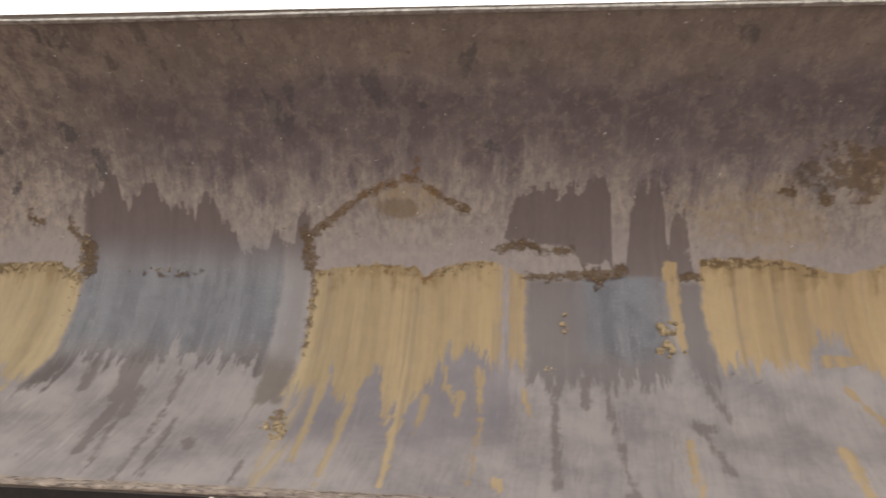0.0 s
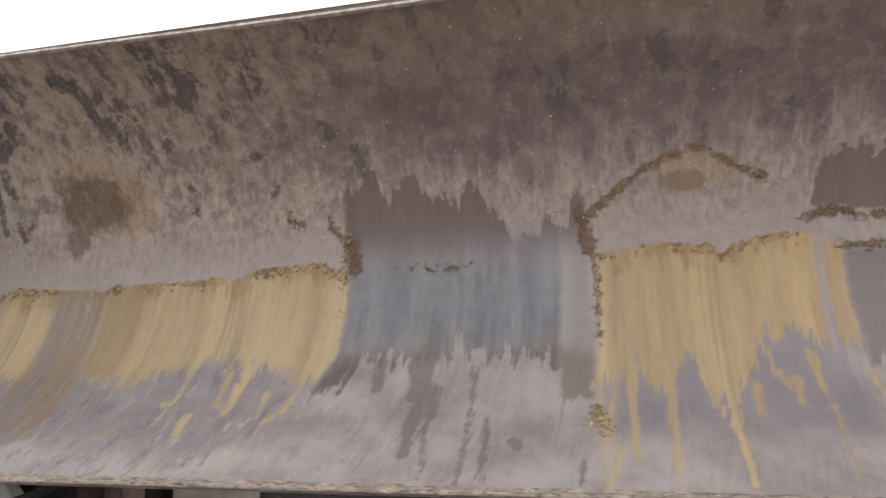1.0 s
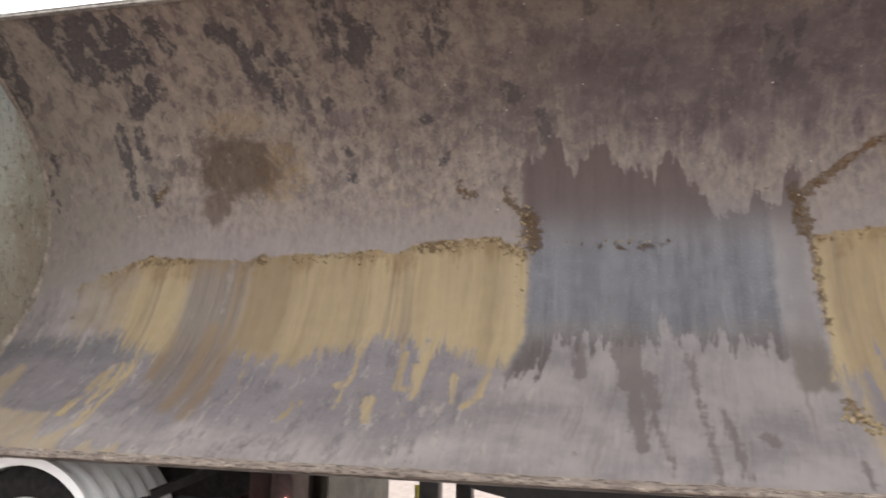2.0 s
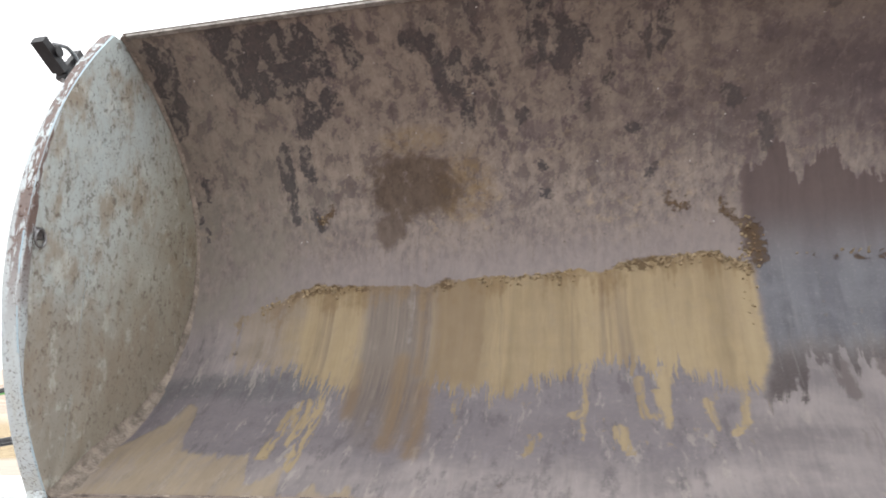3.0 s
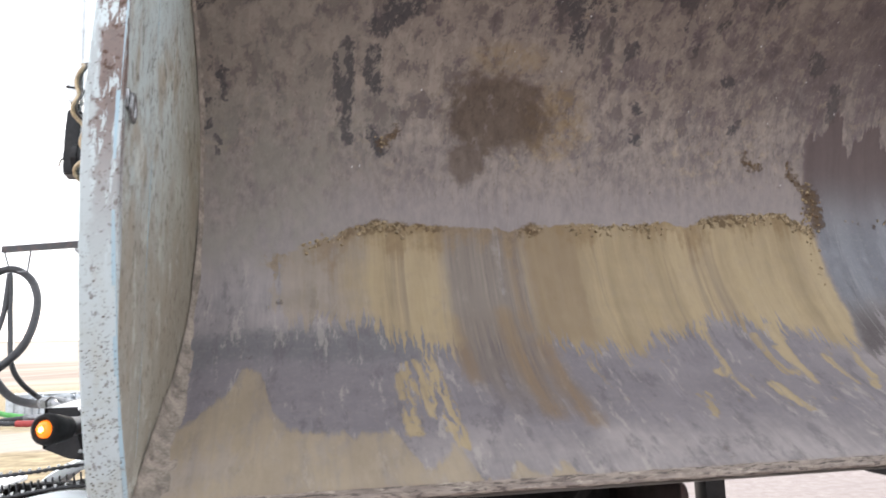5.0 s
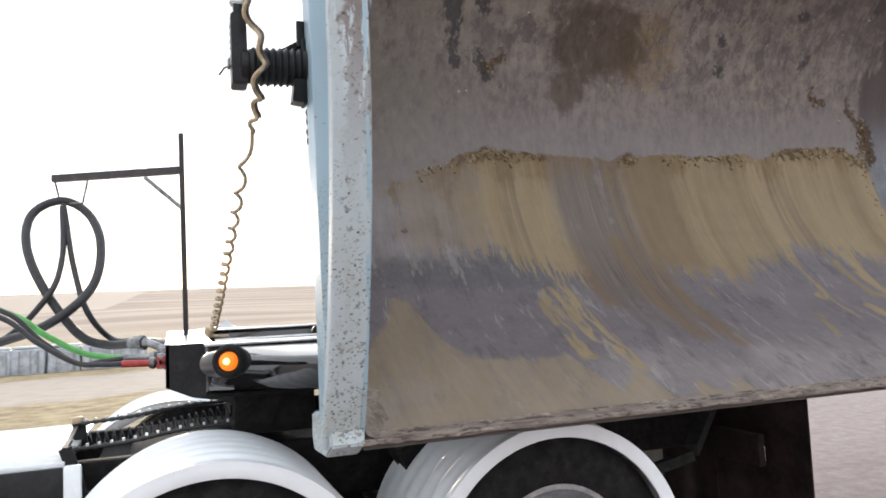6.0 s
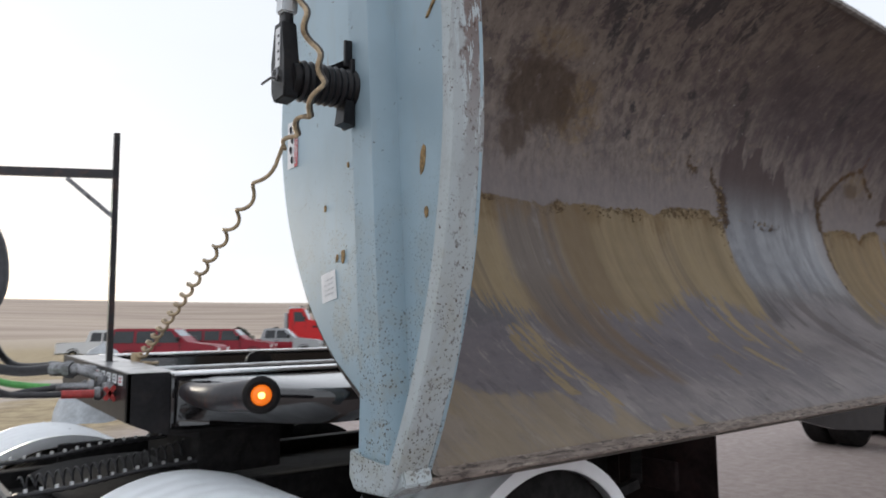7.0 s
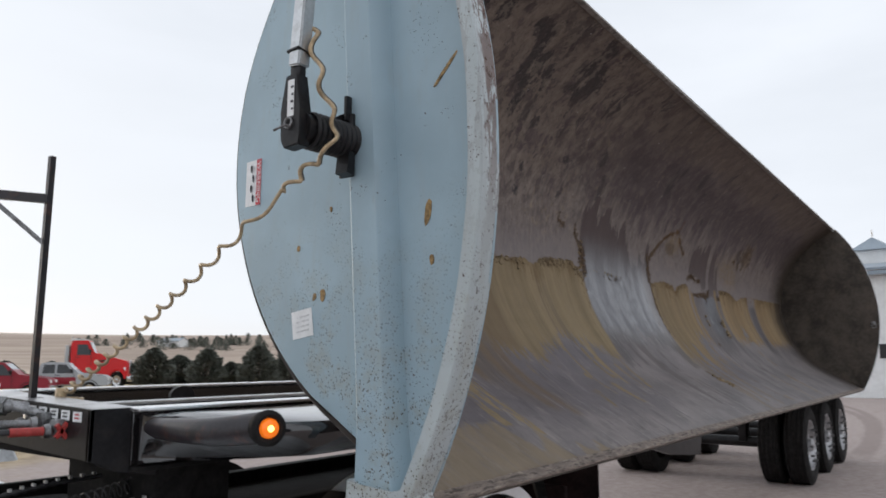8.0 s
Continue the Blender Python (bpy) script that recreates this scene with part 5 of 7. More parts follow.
def stain(y, z, w, h, tilt):
    bm = B()
    ring = []
    for k in range(14):
        t = k * math.tau / 14
        rr = 1 + 0.3 * noise.noise(Vector((math.cos(t) * 2, math.sin(t) * 2, y * 9)))
        a, b = w * rr * math.cos(t), h * rr * math.sin(t) * (1.25 if math.sin(t) < 0 else 0.8)
        c, s = math.cos(radians(tilt)), math.sin(radians(tilt))
        ring.append((y + a * c - b * s, z + a * s + b * c))
    prism(bm, ring, "x", plate_x(y) - 0.003, plate_x(y) + 0.004)
    return part("rust_stain", bm, M_STAIN, front_plate, "yellow-brown rust run")


for y, z, w, h, tilt in ((3.645, 1.985, 0.013, 0.045, 10), (3.56, 2.46, 0.006, 0.072, 44), (4.155, 1.735, 0.014, 0.024, 0), (4.20, 1.73, 0.008, 0.014, 20), (3.63, 1.82, 0.009, 0.018, 0), (4.12, 2.05, 0.007, 0.010, 0), (4.30, 1.92, 0.008, 0.012, 0)):
    stain(y, z, w, h, tilt)


def surface(u, v, off=0.0):
    """A place on the trough's inside; off: metres out from the steel."""
    if v < 0.568:
        t = v / 0.568
        y, z, a = LIP[0] + t * 0.492, LIP[1] + t * 0.284, A0
    else:
        a = A0 + (v - 0.568) / R
        y, z = YC + bow(a) * math.sin(a), ZC - bow(a) * math.cos(a)
    return Vector((u, y - math.sin(a) * off, z + math.cos(a) * off))


def add_lump(bm, rng, u, v, r):
    """One uneven crumb on the steel."""
    c = surface(u, v, r * 0.25)
    q = bmesh.ops.create_icosphere(bm, subdivisions=1, radius=r)["verts"]
    sh = rng.uniform(0, 90)
    for w in q:
        k = 1 + 0.45 * noise.noise(w.co / r * 1.3 + Vector((sh, 0, 0)))
        w.co = Vector((w.co.x * k, w.co.y * k * 0.8, w.co.z * k)) + c


def build_crust():
    """Dark crumbly crust along the rims of old clods."""
    rng = random.Random(9)
    bm = B()
    for u0, v0, u1, v1, w in (r for r in RIMS if r[4] > 0.0155):
        for _ in range(int(3 + 60 * math.hypot(u1 - u0, v1 - v0))):
            t = rng.random()
            add_lump(bm, rng, u0 + (u1 - u0) * t + rng.gauss(0, w * 0.45), v0 + (v1 - v0) * t + rng.gauss(0, w * 0.45), rng.uniform(0.003, 0.007) + w * rng.uniform(0, 0.12))
    return part("clay_crust", bm, M_CRUST, tub, "dark brown crumbling crust", 40)


tagged(build_crust(), kind="stuff")


def build_clods():
    """Crumbs and lumps of clay stuck along the edges of the cake."""
    rng = random.Random(4)
    bm = B()
    def lump(u, v, r):
        add_lump(bm, rng, u, v, r)
    tops = lambda u: float(np.interp(u, [p[0] for p in CLAY_TOP], [p[1] for p in CLAY_TOP]))
    for u0, u1, n, size in ((-5.12, -4.92, 26, 0.011), (-4.86, -4.62, 46, 0.012), (-4.55, -4.46, 6, 0.007), (-4.0, -3.9, 6, 0.007), (-3.76, -3.48, 40, 0.010), (-3.46, -3.28, 34, 0.011), (-3.28, -3.2, 8, 0.009),
                            (-2.98, -2.84, 22, 0.011), (-2.74, -2.28, 90, 0.013), (-0.66, -0.05, 40, 0.009), (0.05, 0.40, 24, 0.011), (1.66, 1.9, 22, 0.010), (1.95, 4.6, 30, 0.010)):
        for _ in range(n):
            u = rng.uniform(u0, u1)
            lump(u, tops(u) - abs(rng.gauss(0.012, 0.028)), size * rng.uniform(0.3, 1.0))
    for (u, v, su, sv, n, r) in ((-0.70, 0.52, 0.035, 0.05, 26, 0.02), (1.42, 1.34, 0.03, 0.04, 12, 0.030), (1.41, 1.20, 0.025, 0.03, 9, 0.026), (1.50, 1.19, 0.012, 0.012, 4, 0.014), (-0.71, 1.42, 0.014, 0.06, 22, 0.014), (-0.72, 1.15, 0.010, 0.2, 22, 0.007),
                                 (-2.27, 1.70, 0.03, 0.10, 36, 0.012), (-2.30, 1.42, 0.02, 0.08, 14, 0.011),
                                 (-1.70, 1.655, 0.14, 0.012, 16, 0.009), (-4.72, 2.03, 0.03, 0.03, 8, 0.010), (0.83, 1.36, 0.010, 0.025, 6, 0.018), (0.74, 1.04, 0.02, 0.012, 6, 0.010)):
        for _ in range(n):
            lump(rng.gauss(u, su), rng.gauss(v, sv), r * rng.uniform(0.35, 1.0))
    return part("clay_rubble", bm, M_CLOD, tub, "loose crumbs of dried clay", 40)


tagged(build_clods(), kind="stuff")

# ---- flip-tarp arm at the front plate ----
arm = thing("tarp_arm", "black spring-loaded tarp arm with an aluminium tube", "tarp arm", (-5.8, 3.94, 2.25))
bm = B()
box(bm, -5.762, -5.7485, 3.912, 3.975, 2.12, 2.345, 0.003)
box(bm, -5.775, -5.748, 3.93, 3.945, 2.32, 2.41, 0.003)
prism(bm, [(-5.748, 2.31), (-5.748, 2.36), (-5.85, 2.30), (-5.85, 2.27)], "y", 3.955, 3.965)
prism(bm, [(-5.762, 2.12), (-5.762, 2.20), (-5.79, 2.20), (-5.80, 2.125)], "y", 3.90, 3.955)
part("bracket", bm, M_BLACK, arm, "black mounting bracket", 30)
bm = B()
lathe(bm, [(-0.005 + 0.19 * k / 72, 0.061 + 0.0042 * math.sin(math.tau * 9 * k / 72)) for k in range(73)], (-5.745, 3.945, 2.25), (-1, 0.1, 0), 28)
part("torsion_spring", bm, M_BLACK, arm, "black ribbed torsion spring", 60)
bm = B()
prism(bm, [(3.985 - 0.045, 2.185), (3.985 + 0.026, 2.18), (3.985 + 0.044, 2.21), (3.985 + 0.044, 2.31), (3.985 + 0.024, 2.43), (3.985 - 0.030, 2.43), (3.985 - 0.046, 2.31), (3.985 - 0.050, 2.22)], "x", -5.985, -5.935)
bmesh.ops.bevel(bm, geom=bm.edges[:], offset=0.004, segments=2, affect="EDGES")
box(bm, -5.975, -5.945, 3.955, 4.0, 2.40, 2.485, 0.004)
lathe(bm, [(0.0, 0.0), (0.0, 0.055), (0.03, 0.055), (0.03, 0.0)], (-5.92, 3.965, 2.25), (-1, 0.1, 0), 24)
hub = part("arm_socket", bm, M_BLACK, arm, "black arm socket", 30)
bm = B()
tube(bm, [(-5.992, 3.985 + 0.017 * math.sin(t), 2.262 + 0.017 * math.cos(t)) for t in [k * math.tau / 14 for k in range(15)]], 0.0035, 6, False)
tube(bm, [(-5.98, 3.975, 2.255), (-6.005, 3.99, 2.25), (-6.02, 4.02, 2.235)], 0.004, 6)
part("ring_pin", bm, M_STEEL, hub, "split ring and pin")
bm = B()
box(bm, -5.9875, -5.9855, 3.965, 3.995, 2.285, 2.41)
part("white_label", bm, M_PAPER, hub, "worn white label")
bm = B()
for k in range(4):
    box(bm, -5.9890, -5.9874, 3.967, 3.975 + 0.004 * (k % 2), 2.305 + k * 0.025, 2.312 + k * 0.025)
part("label_bar", bm, M_INK, hub)
bm = B()
bar(bm, (-5.96, 3.976, 2.46), (-5.955, 3.90, 3.34), 0.052, 0.052, (1, 0, 0))
bmesh.ops.bevel(bm, geom=bm.edges[:], offset=0.005, segments=2, affect="EDGES")
part("arm_tube", bm, M_ALU, arm, "aluminium arm tube", 30)
bm = B()
tube(bm, [(-5.9875, 3.95, 2.515), (-5.935, 3.945, 2.505), (-5.93, 4.0, 2.505), (-5.985, 4.002, 2.515), (-5.9875, 3.95, 2.515)], 0.006, 6)
part("cable_tie", bm, M_BLACK, arm)
bm = B()
box(bm, -5.99, -5.92, 3.80, 3.93, 3.28, 3.37, 0.01)
bar(bm, (-5.955, 3.62, 3.43), (-5.955, 3.80, 3.33), 0.05, 0.08, (1, 0, 0))
bar(bm, (-5.955, 3.80, 3.30), (-5.955, 3.93, 3.50), 0.04, 0.04, (1, 0, 0))
tube(bm, [(-6.0, 3.72, 3.40), (-5.90, 3.72, 3.40)], 0.03, 14)
part("elbow_joint", bm, M_BLACK, arm, "black elbow joint of the arm", 40)
bm = B()
tube(bm, smooth_path([(-5.93, 3.70, 3.44), (-5.92, 3.80, 3.46), (-5.92, 3.90, 3.40), (-5.93, 3.86, 3.30), (-5.94, 3.80, 3.27)], 5), 0.012, 8)
part("elbow_cable", bm, M_STEEL, arm)

M_LEAD = plain("dark_grey_lead", (0.10, 0.085, 0.075), 0.45, 0.0, 40, 0.25, 0.1)
cord = thing("power_cable", "tan coiled electric cable hung from the arm to the deck", "cable", (-5.95, 4.0, 2.0))
wav = smooth_path([(-5.935, 3.94, 2.60), (-5.93, 3.925, 2.575), (-5.95, 3.92, 2.50), (-5.94, 3.89, 2.42), (-5.925, 3.895, 2.36), (-5.90, 3.868, 2.29), (-5.90, 3.862, 2.235), (-5.915, 3.868, 2.18), (-5.91, 3.93, 2.135), (-5.905, 3.985, 2.135), (-5.915, 4.01, 2.09), (-5.91, 4.06, 2.085), (-5.92, 4.09, 2.06)], 6)
bm = B()
wav = [p + Vector((0.012 * math.sin(i * 0.55), 0.012 * math.cos(i * 0.55), 0)) * min(1.0, i / 12) for i, p in enumerate(wav)]
tube(bm, wav, 0.0072, 8)
part("straight_lead", bm, M_CORD, cord, "", 60)
bm = B()
tube(bm, [p + Vector((0.011, 0.003, 0.006)) for p in wav[:62]], 0.0055, 6)
part("dark_lead", bm, M_LEAD, cord, "thin dark lead wound beside it", 60)
bm = B()
tube(bm, coil((-5.92, 4.09, 2.06), (-6.0, 5.27, 1.365), 0.0155, 16, 12, 0.018, 0.66), 0.0068, 7)
part("coil", bm, M_CORD, cord, "", 60)
bm = B()
tube(bm, smooth_path([(-6.0, 5.26, 1.37), (-6.01, 5.27, 1.345), (-5.96, 5.24, 1.338), (-5.93, 5.27, 1.338)], 4), 0.009, 8)
lathe(bm, [(0, 0), (0, 0.022), (0.05, 0.018), (0.05, 0)], (-6.02, 5.27, 1.335), (0, 0, 1), 14)
part("cord_plug", bm, M_CORD, cord)


# soil-filled corner between the front plate and the trough
def build_fillet():
    bm = B()
    prof = trough_profile(0.0, 14, 52)
    rows = []
    for j, (y, z, s) in enumerate(prof):
        a = A0 if s < 0.57 else A0 + (s - 0.568) / R
        ny, nz = -math.sin(a), math.cos(a)
        w = 0.024 + 0.085 * max(0.0, 1 - s / 1.1) + 0.008 * noise.noise(Vector((s * 5, 1, 2)))
        w *= min(1.0, (3.30 - s) / 0.3 + 0.15)
        row = []
        for k in range(7):
            t = k / 6 * math.pi / 2
            along, out = w * (1 - math.sin(t)) , w * (1 - math.cos(t))
            out *= min(1.0, 0.35 + s * 1.2)
            yy, zz = y + ny * out, z + nz * out
            lump = 0.006 * noise.noise(Vector((s * 11, k * 0.9, 7)))
            row.append(bm.verts.new((-5.680 + 0.06 * (yy - 3.37) + along + 0.001, yy + ny * lump, zz + nz * lump)))
        rows.append(row)
    for q, w in zip(rows, rows[1:]):
        for k in range(6):
            bm.faces.new((q[k], q[k + 1], w[k + 1], w[k]))
    return part("corner_soil", bm, M_SOIL, tub, "packed soil in the corner", 60)


build_fillet()

# ---- trailer chassis ----
chassis = thing("trailer_chassis", "gloss black trailer frame with an open front deck", "trailer", (0, 5.15, 0))
DX0, DY0, DY1, DZ = -6.21, 4.62, 5.74, 1.33
BY0 = 4.675
XE = 5.6


def build_rails():
    for y0, y1, z in ((DY0, DY0 + 0.12, DZ), (DY1 - 0.12, DY1, DZ + 0.04)):
        bm = B()
        ya, yb = (y0 + 0.045, y0 + 0.07) if y0 == DY0 else (y1 - 0.07, y1 - 0.045)
        box(bm, -6.06, XE, ya, yb, z - 0.20, z - 0.014, 0.003)
        web = part("rail_web", bm, M_GLOSS, chassis, "gloss black side rail", 30)
        bm = B()
        box(bm, -6.065, XE, y0, y1, z - 0.013, z, 0.003)
        part("top_flange", bm, M_FLANGE, web, "top flange with the sky's sheen put into its pale colour", 30)
        bm = B()
        box(bm, -6.06, XE, y0, y1, z - 0.218, z - 0.202, 0.003)
        part("bottom_flange", bm, M_RUBBER, web, "dull black bottom flange", 30)
    for x in (-5.0, -3.4, -1.6, 0.2, 2.0, 3.0, 4.2, 5.3):
        bm = B()
        box(bm, x - 0.05, x + 0.05, DY0 + 0.075, DY1 - 0.075, DZ - 0.20, DZ - 0.10, 0.006)
        part("cross_member", bm, M_BLACK, chassis, "", 30)
    bm = B()
    tube(bm, [(-6.0, 5.10, DZ - 0.012), (-2, 5.11, DZ - 0.01), (3, 5.11, DZ - 0.01)], 0.013, 10)
    part("air_line", bm, M_ALU, chassis, "pale air line along the frame", 60)
    bm = B()
    tube(bm, [(-6.0, 5.00, DZ - 0.018), (-2, 5.01, DZ - 0.015), (3, 5.01, DZ - 0.015)], 0.010, 10)
    part("air_line", bm, M_BLACK, chassis, "", 60)
    bm = B()
    disc = [(-5.458 + 0.065 * math.cos(k * math.pi / 12), DZ + 0.002 + 0.045 * math.sin(k * math.pi / 12)) for k in range(13)]
    prism(bm, disc + [(-5.523, DZ - 0.10), (-5.393, DZ - 0.10)], "y", 5.255, 5.273)
    part("hand_wheel", bm, M_BLACK, chassis, "half-hidden black disc", 40)
    bm = B()
    box(bm, -5.58, -5.34, DY0 + 0.075, DY1 - 0.075, DZ - 0.20, DZ - 0.10, 0.006)
    part("cross_member", bm, M_BLACK, chassis, "", 30)


build_rails()


def build_front_box():
    bm = B()
    prism(bm, [(DX0, DZ), (DX0, DZ - 0.17), (DX0 + 0.10, DZ - 0.215), (-5.95, DZ - 0.245), (-5.95, DZ - 0.02), (-6.02, DZ - 0.002), (-6.05, DZ)], "y", BY0, BY0 + 0.016)
    bmesh.ops.bevel(bm, geom=bm.edges[:], offset=0.003, segments=2, affect="EDGES")
    part("side_cheek", bm, M_BLACK, chassis, "black side of the front box", 30)
    bm = B()
    prism(bm, [(DX0, DZ + 0.04), (DX0, DZ - 0.13), (DX0 + 0.10, DZ - 0.175), (-5.95, DZ - 0.205), (-5.95, DZ + 0.04)], "y", DY1 - 0.016, DY1)
    part("side_cheek", bm, M_BLACK, chassis, "", 30)
    bm = B()
    q = [bm.verts.new(p) for p in ((DX0 + 0.016, BY0 + 0.02, DZ - 0.012), (DX0 + 0.016, DY1 - 0.02, DZ + 0.026), (-6.03, DY1 - 0.02, DZ + 0.026), (-6.03, BY0 + 0.02, DZ - 0.012))]
    w = [bm.verts.new(v.co + Vector((0, 0, 0.012))) for v in q]
    for k in range(4):
        bm.faces.new((q[k], q[(k + 1) % 4], w[(k + 1) % 4], w[k]))
    bm.faces.new(q[::-1])
    bm.faces.new(w)
    part("deck_plate", bm, M_DECK, chassis, "worn steel front deck strip", 30)
    bm = B()
    q = [bm.verts.new(p) for p in ((DX0, BY0, DZ - 0.17), (DX0, DY1, DZ - 0.13), (DX0, DY1, DZ + 0.04), (DX0, BY0, DZ))]
    w = [bm.verts.new(v.co + Vector((0.014, 0, 0))) for v in q]
    for k in range(4):
        bm.faces.new((q[k], q[(k + 1) % 4], w[(k + 1) % 4], w[k]))
    bm.faces.new(q[::-1])
    bm.faces.new(w)
    plate = part("front_face", bm, M_BLACK, chassis, "black front face with small labels", 30)
    for k in range(7):
        y = BY0 + 0.055 + 0.082 * k
        z = DZ - 0.014 + 0.036 * (y - DY0)
        bm = B()
        box(bm, DX0 - 0.0015, DX0, y, y + 0.058, z - 0.034, z, 0.0)
        lab = part("small_label", bm, M_PAPER, plate, "white control label")
        bm = B()
        for j in range(2):
            box(bm, DX0 - 0.0028, DX0 - 0.0014, y + 0.014, y + 0.044, z - 0.024 + 0.012 * j, z - 0.019 + 0.012 * j)
        part("label_bar", bm, M_SIGNRED if k in (0, 4) else M_INK, lab)
    # belly of the gooseneck and kingpin plate
    bm = B()
    prism(bm, [(-6.10, DZ - 0.20), (-5.0, DZ - 0.20), (-3.4, DZ - 0.24), (-3.3, DZ - 0.22), (-3.3, DZ - 0.12), (-6.10, DZ - 0.12)], "y", DY0 + 0.10, DY1 - 0.10)
    part("gooseneck", bm, M_RUBBER, chassis, "black gooseneck belly", 30)
    bm = B()
    box(bm, -5.95, -5.62, DY0 + 0.06, 5.30, 0.945, DZ - 0.195, 0.01)
    part("upper_coupler", bm, M_RUBBER, chassis, "greasy black coupler plate", 30)


build_front_box()


def build_wing():
    """The flared gloss gusset that carries the amber lamp."""
    bm = B()
    rows = []
    n = 24
    for i in range(n + 1):
        t = i / n
        x = -6.05 + 2.2 * t
        k = min(1, t / 0.16)
        k = k * k * (3 - 2 * k)
        out = 4.57 - 0.47 * k
        rows.append([bm.verts.new((x, y, z)) for y, z in
                     ((DY0 + 0.02, DZ - 0.018), (DY0 * 0.45 + out * 0.55, DZ - 0.030), (out + 0.040, DZ - 0.046), (out + 0.014, DZ - 0.052), (out, DZ - 0.066),
                      (out + 0.006, DZ - 0.092), (out + 0.020, DZ - 0.128), (out + 0.055, DZ - 0.165), (DY0 * 0.5 + out * 0.5, DZ - 0.185), (DY0 + 0.02, DZ - 0.195))])
    for q, w in zip(rows, rows[1:]):
        for j in range(9):
            bm.faces.new((q[j], q[j + 1], w[j + 1], w[j]))
    bm.faces.new(rows[0])
    bm.faces.new(rows[-1][::-1])
    wing = part("side_gusset", bm, M_GLOSS, chassis, "mirror-gloss black flared side gusset", 60)
    o = Vector((-6.005, 4.02, 1.288))
    d = Vector((-0.42, -1, 0.05))
    bm = B()
    lathe(bm, [(-0.09, 0.0), (-0.09, 0.040), (-0.02, 0.052), (0.012, 0.056), (0.026, 0.052), (0.032, 0.042), (0.028, 0.033), (0.012, 0.030)], o, d, 28)
    lamp = part("lamp_boot", bm, M_RUBBER, wing, "black rubber lamp boot", 50)
    bm = B()
    lathe(bm, [(0.014, 0.031), (0.026, 0.030), (0.037, 0.023), (0.041, 0.010)], o, d, 24)
    part("amber_lens", bm, M_AMBER, lamp, "lit amber marker lens", 60)
    bm = B()
    lathe(bm, [(0.0400, 0.0120), (0.0418, 0.008), (0.0425, 0.0)], o, d, 14)
    part("amber_core", bm, M_AMBER_CORE, lamp, "bright bulb behind the lens", 60)
    bm = B()
    tube(bm, smooth_path([(-6.02, 4.60, 1.262), (-6.045, 4.42, 1.264), (-6.045, 4.22, 1.270), (-5.985, 4.075, 1.284)], 5), [0.034 + 0.0011 * k for k in range(16)], 16)
    part("lamp_arm", bm, M_POST, wing, "polished lamp arm", 60)


build_wing()

# hose stand
stand = thing("hose_stand", "dark steel post with a side bar and brace on the deck", "hose stand", (-6.12, 5.29, DZ))
bm = B()
bar(bm, (-6.122, 5.285, DZ - 0.01), (-6.130, 5.268, 2.335), 0.023, 0.023, (1, 0, 0))
part("post", bm, M_POST, stand, "", 30)
bm = B()
bar(bm, (-6.128, 5.272, 2.155), (-6.735, 5.62, 2.165), 0.026, 0.036, (0, 0, 1))
part("side_bar", bm, M_POST, stand, "", 30)
bm = B()
bar(bm, (-6.128, 5.275, 1.965), (-6.30, 5.37, 2.135), 0.008, 0.018, (0, 0, 1))
part("brace", bm, M_STEEL, stand, "thin grey brace", 30)
bm = B()
box(bm, -6.15, -6.09, 5.25, 5.32, DZ - 0.012, DZ + 0.022, 0.004)
part("socket", bm, M_BLACK, stand, "", 30)
bm = B()
tube(bm, [(-6.725, 5.615, 2.145), (-6.712, 5.66, 2.06), (-6.69, 5.655, 2.045), (-6.60, 5.60, 2.04), (-6.57, 5.54, 2.145)], 0.005, 6)
part("hanger_wire", bm, M_STEEL, stand, "bent hanger wire")

# hoses looped on the stand
h1 = thing("hydraulic_hose", "thick black hydraulic hose looped over the stand", "hose", (-6.3, 5.2, 1.3), "trailer hoses")
bm = B()
tube(bm, smooth_path([(-6.34, 5.18, 1.335), (-6.47, 5.36, 1.325), (-6.60, 5.38, 1.385), (-6.755, 5.42, 1.615), (-6.838, 5.52, 1.825), (-6.825, 5.62, 1.99), (-6.70, 5.66, 2.06), (-6.575, 5.61, 1.985), (-6.51, 5.50, 1.82), (-6.535, 5.36, 1.605), (-6.70, 5.26, 1.44), (-6.98, 5.45, 1.35), (-7.35, 5.3, 1.25), (-7.9, 5.2, 1.15)], 8), 0.021, 12)
part("hose_body", bm, M_HOSE, h1, "", 60)
bm = B()
tube(bm, [(-6.36, 5.16, 1.333), (-6.29, 5.08, 1.333), (-6.285, 5.07, 1.333), (-6.21, 5.0, 1.30)], [0.026, 0.024, 0.017, 0.017], 12)
tube(bm, [(-6.32, 5.11, 1.333), (-6.30, 5.09, 1.333)], 0.034, 6)
part("coupling", bm, M_STEEL, h1, "zinc coupling", 40)
h2 = thing("hydraulic_hose", "thinner black hose hung beside the loop", "hose", (-6.3, 5.2, 1.3), "trailer hoses")
bm = B()
tube(bm, smooth_path([(-6.33, 5.24, 1.345), (-6.46, 5.45, 1.35), (-6.56, 5.36, 1.49), (-6.635, 5.50, 1.73), (-6.69, 5.61, 2.03), (-6.68, 5.50, 1.76), (-6.73, 5.36, 1.555), (-6.98, 5.50, 1.345), (-7.4, 5.4, 1.22), (-7.9, 5.3, 1.15)], 8), 0.014, 10)
part("hose_body", bm, M_HOSE, h2, "", 60)
bm = B()
tube(bm, [(-6.35, 5.26, 1.347), (-6.20, 5.12, 1.325)], 0.017, 10)
part("coupling", bm, M_STEEL, h2, "", 40)


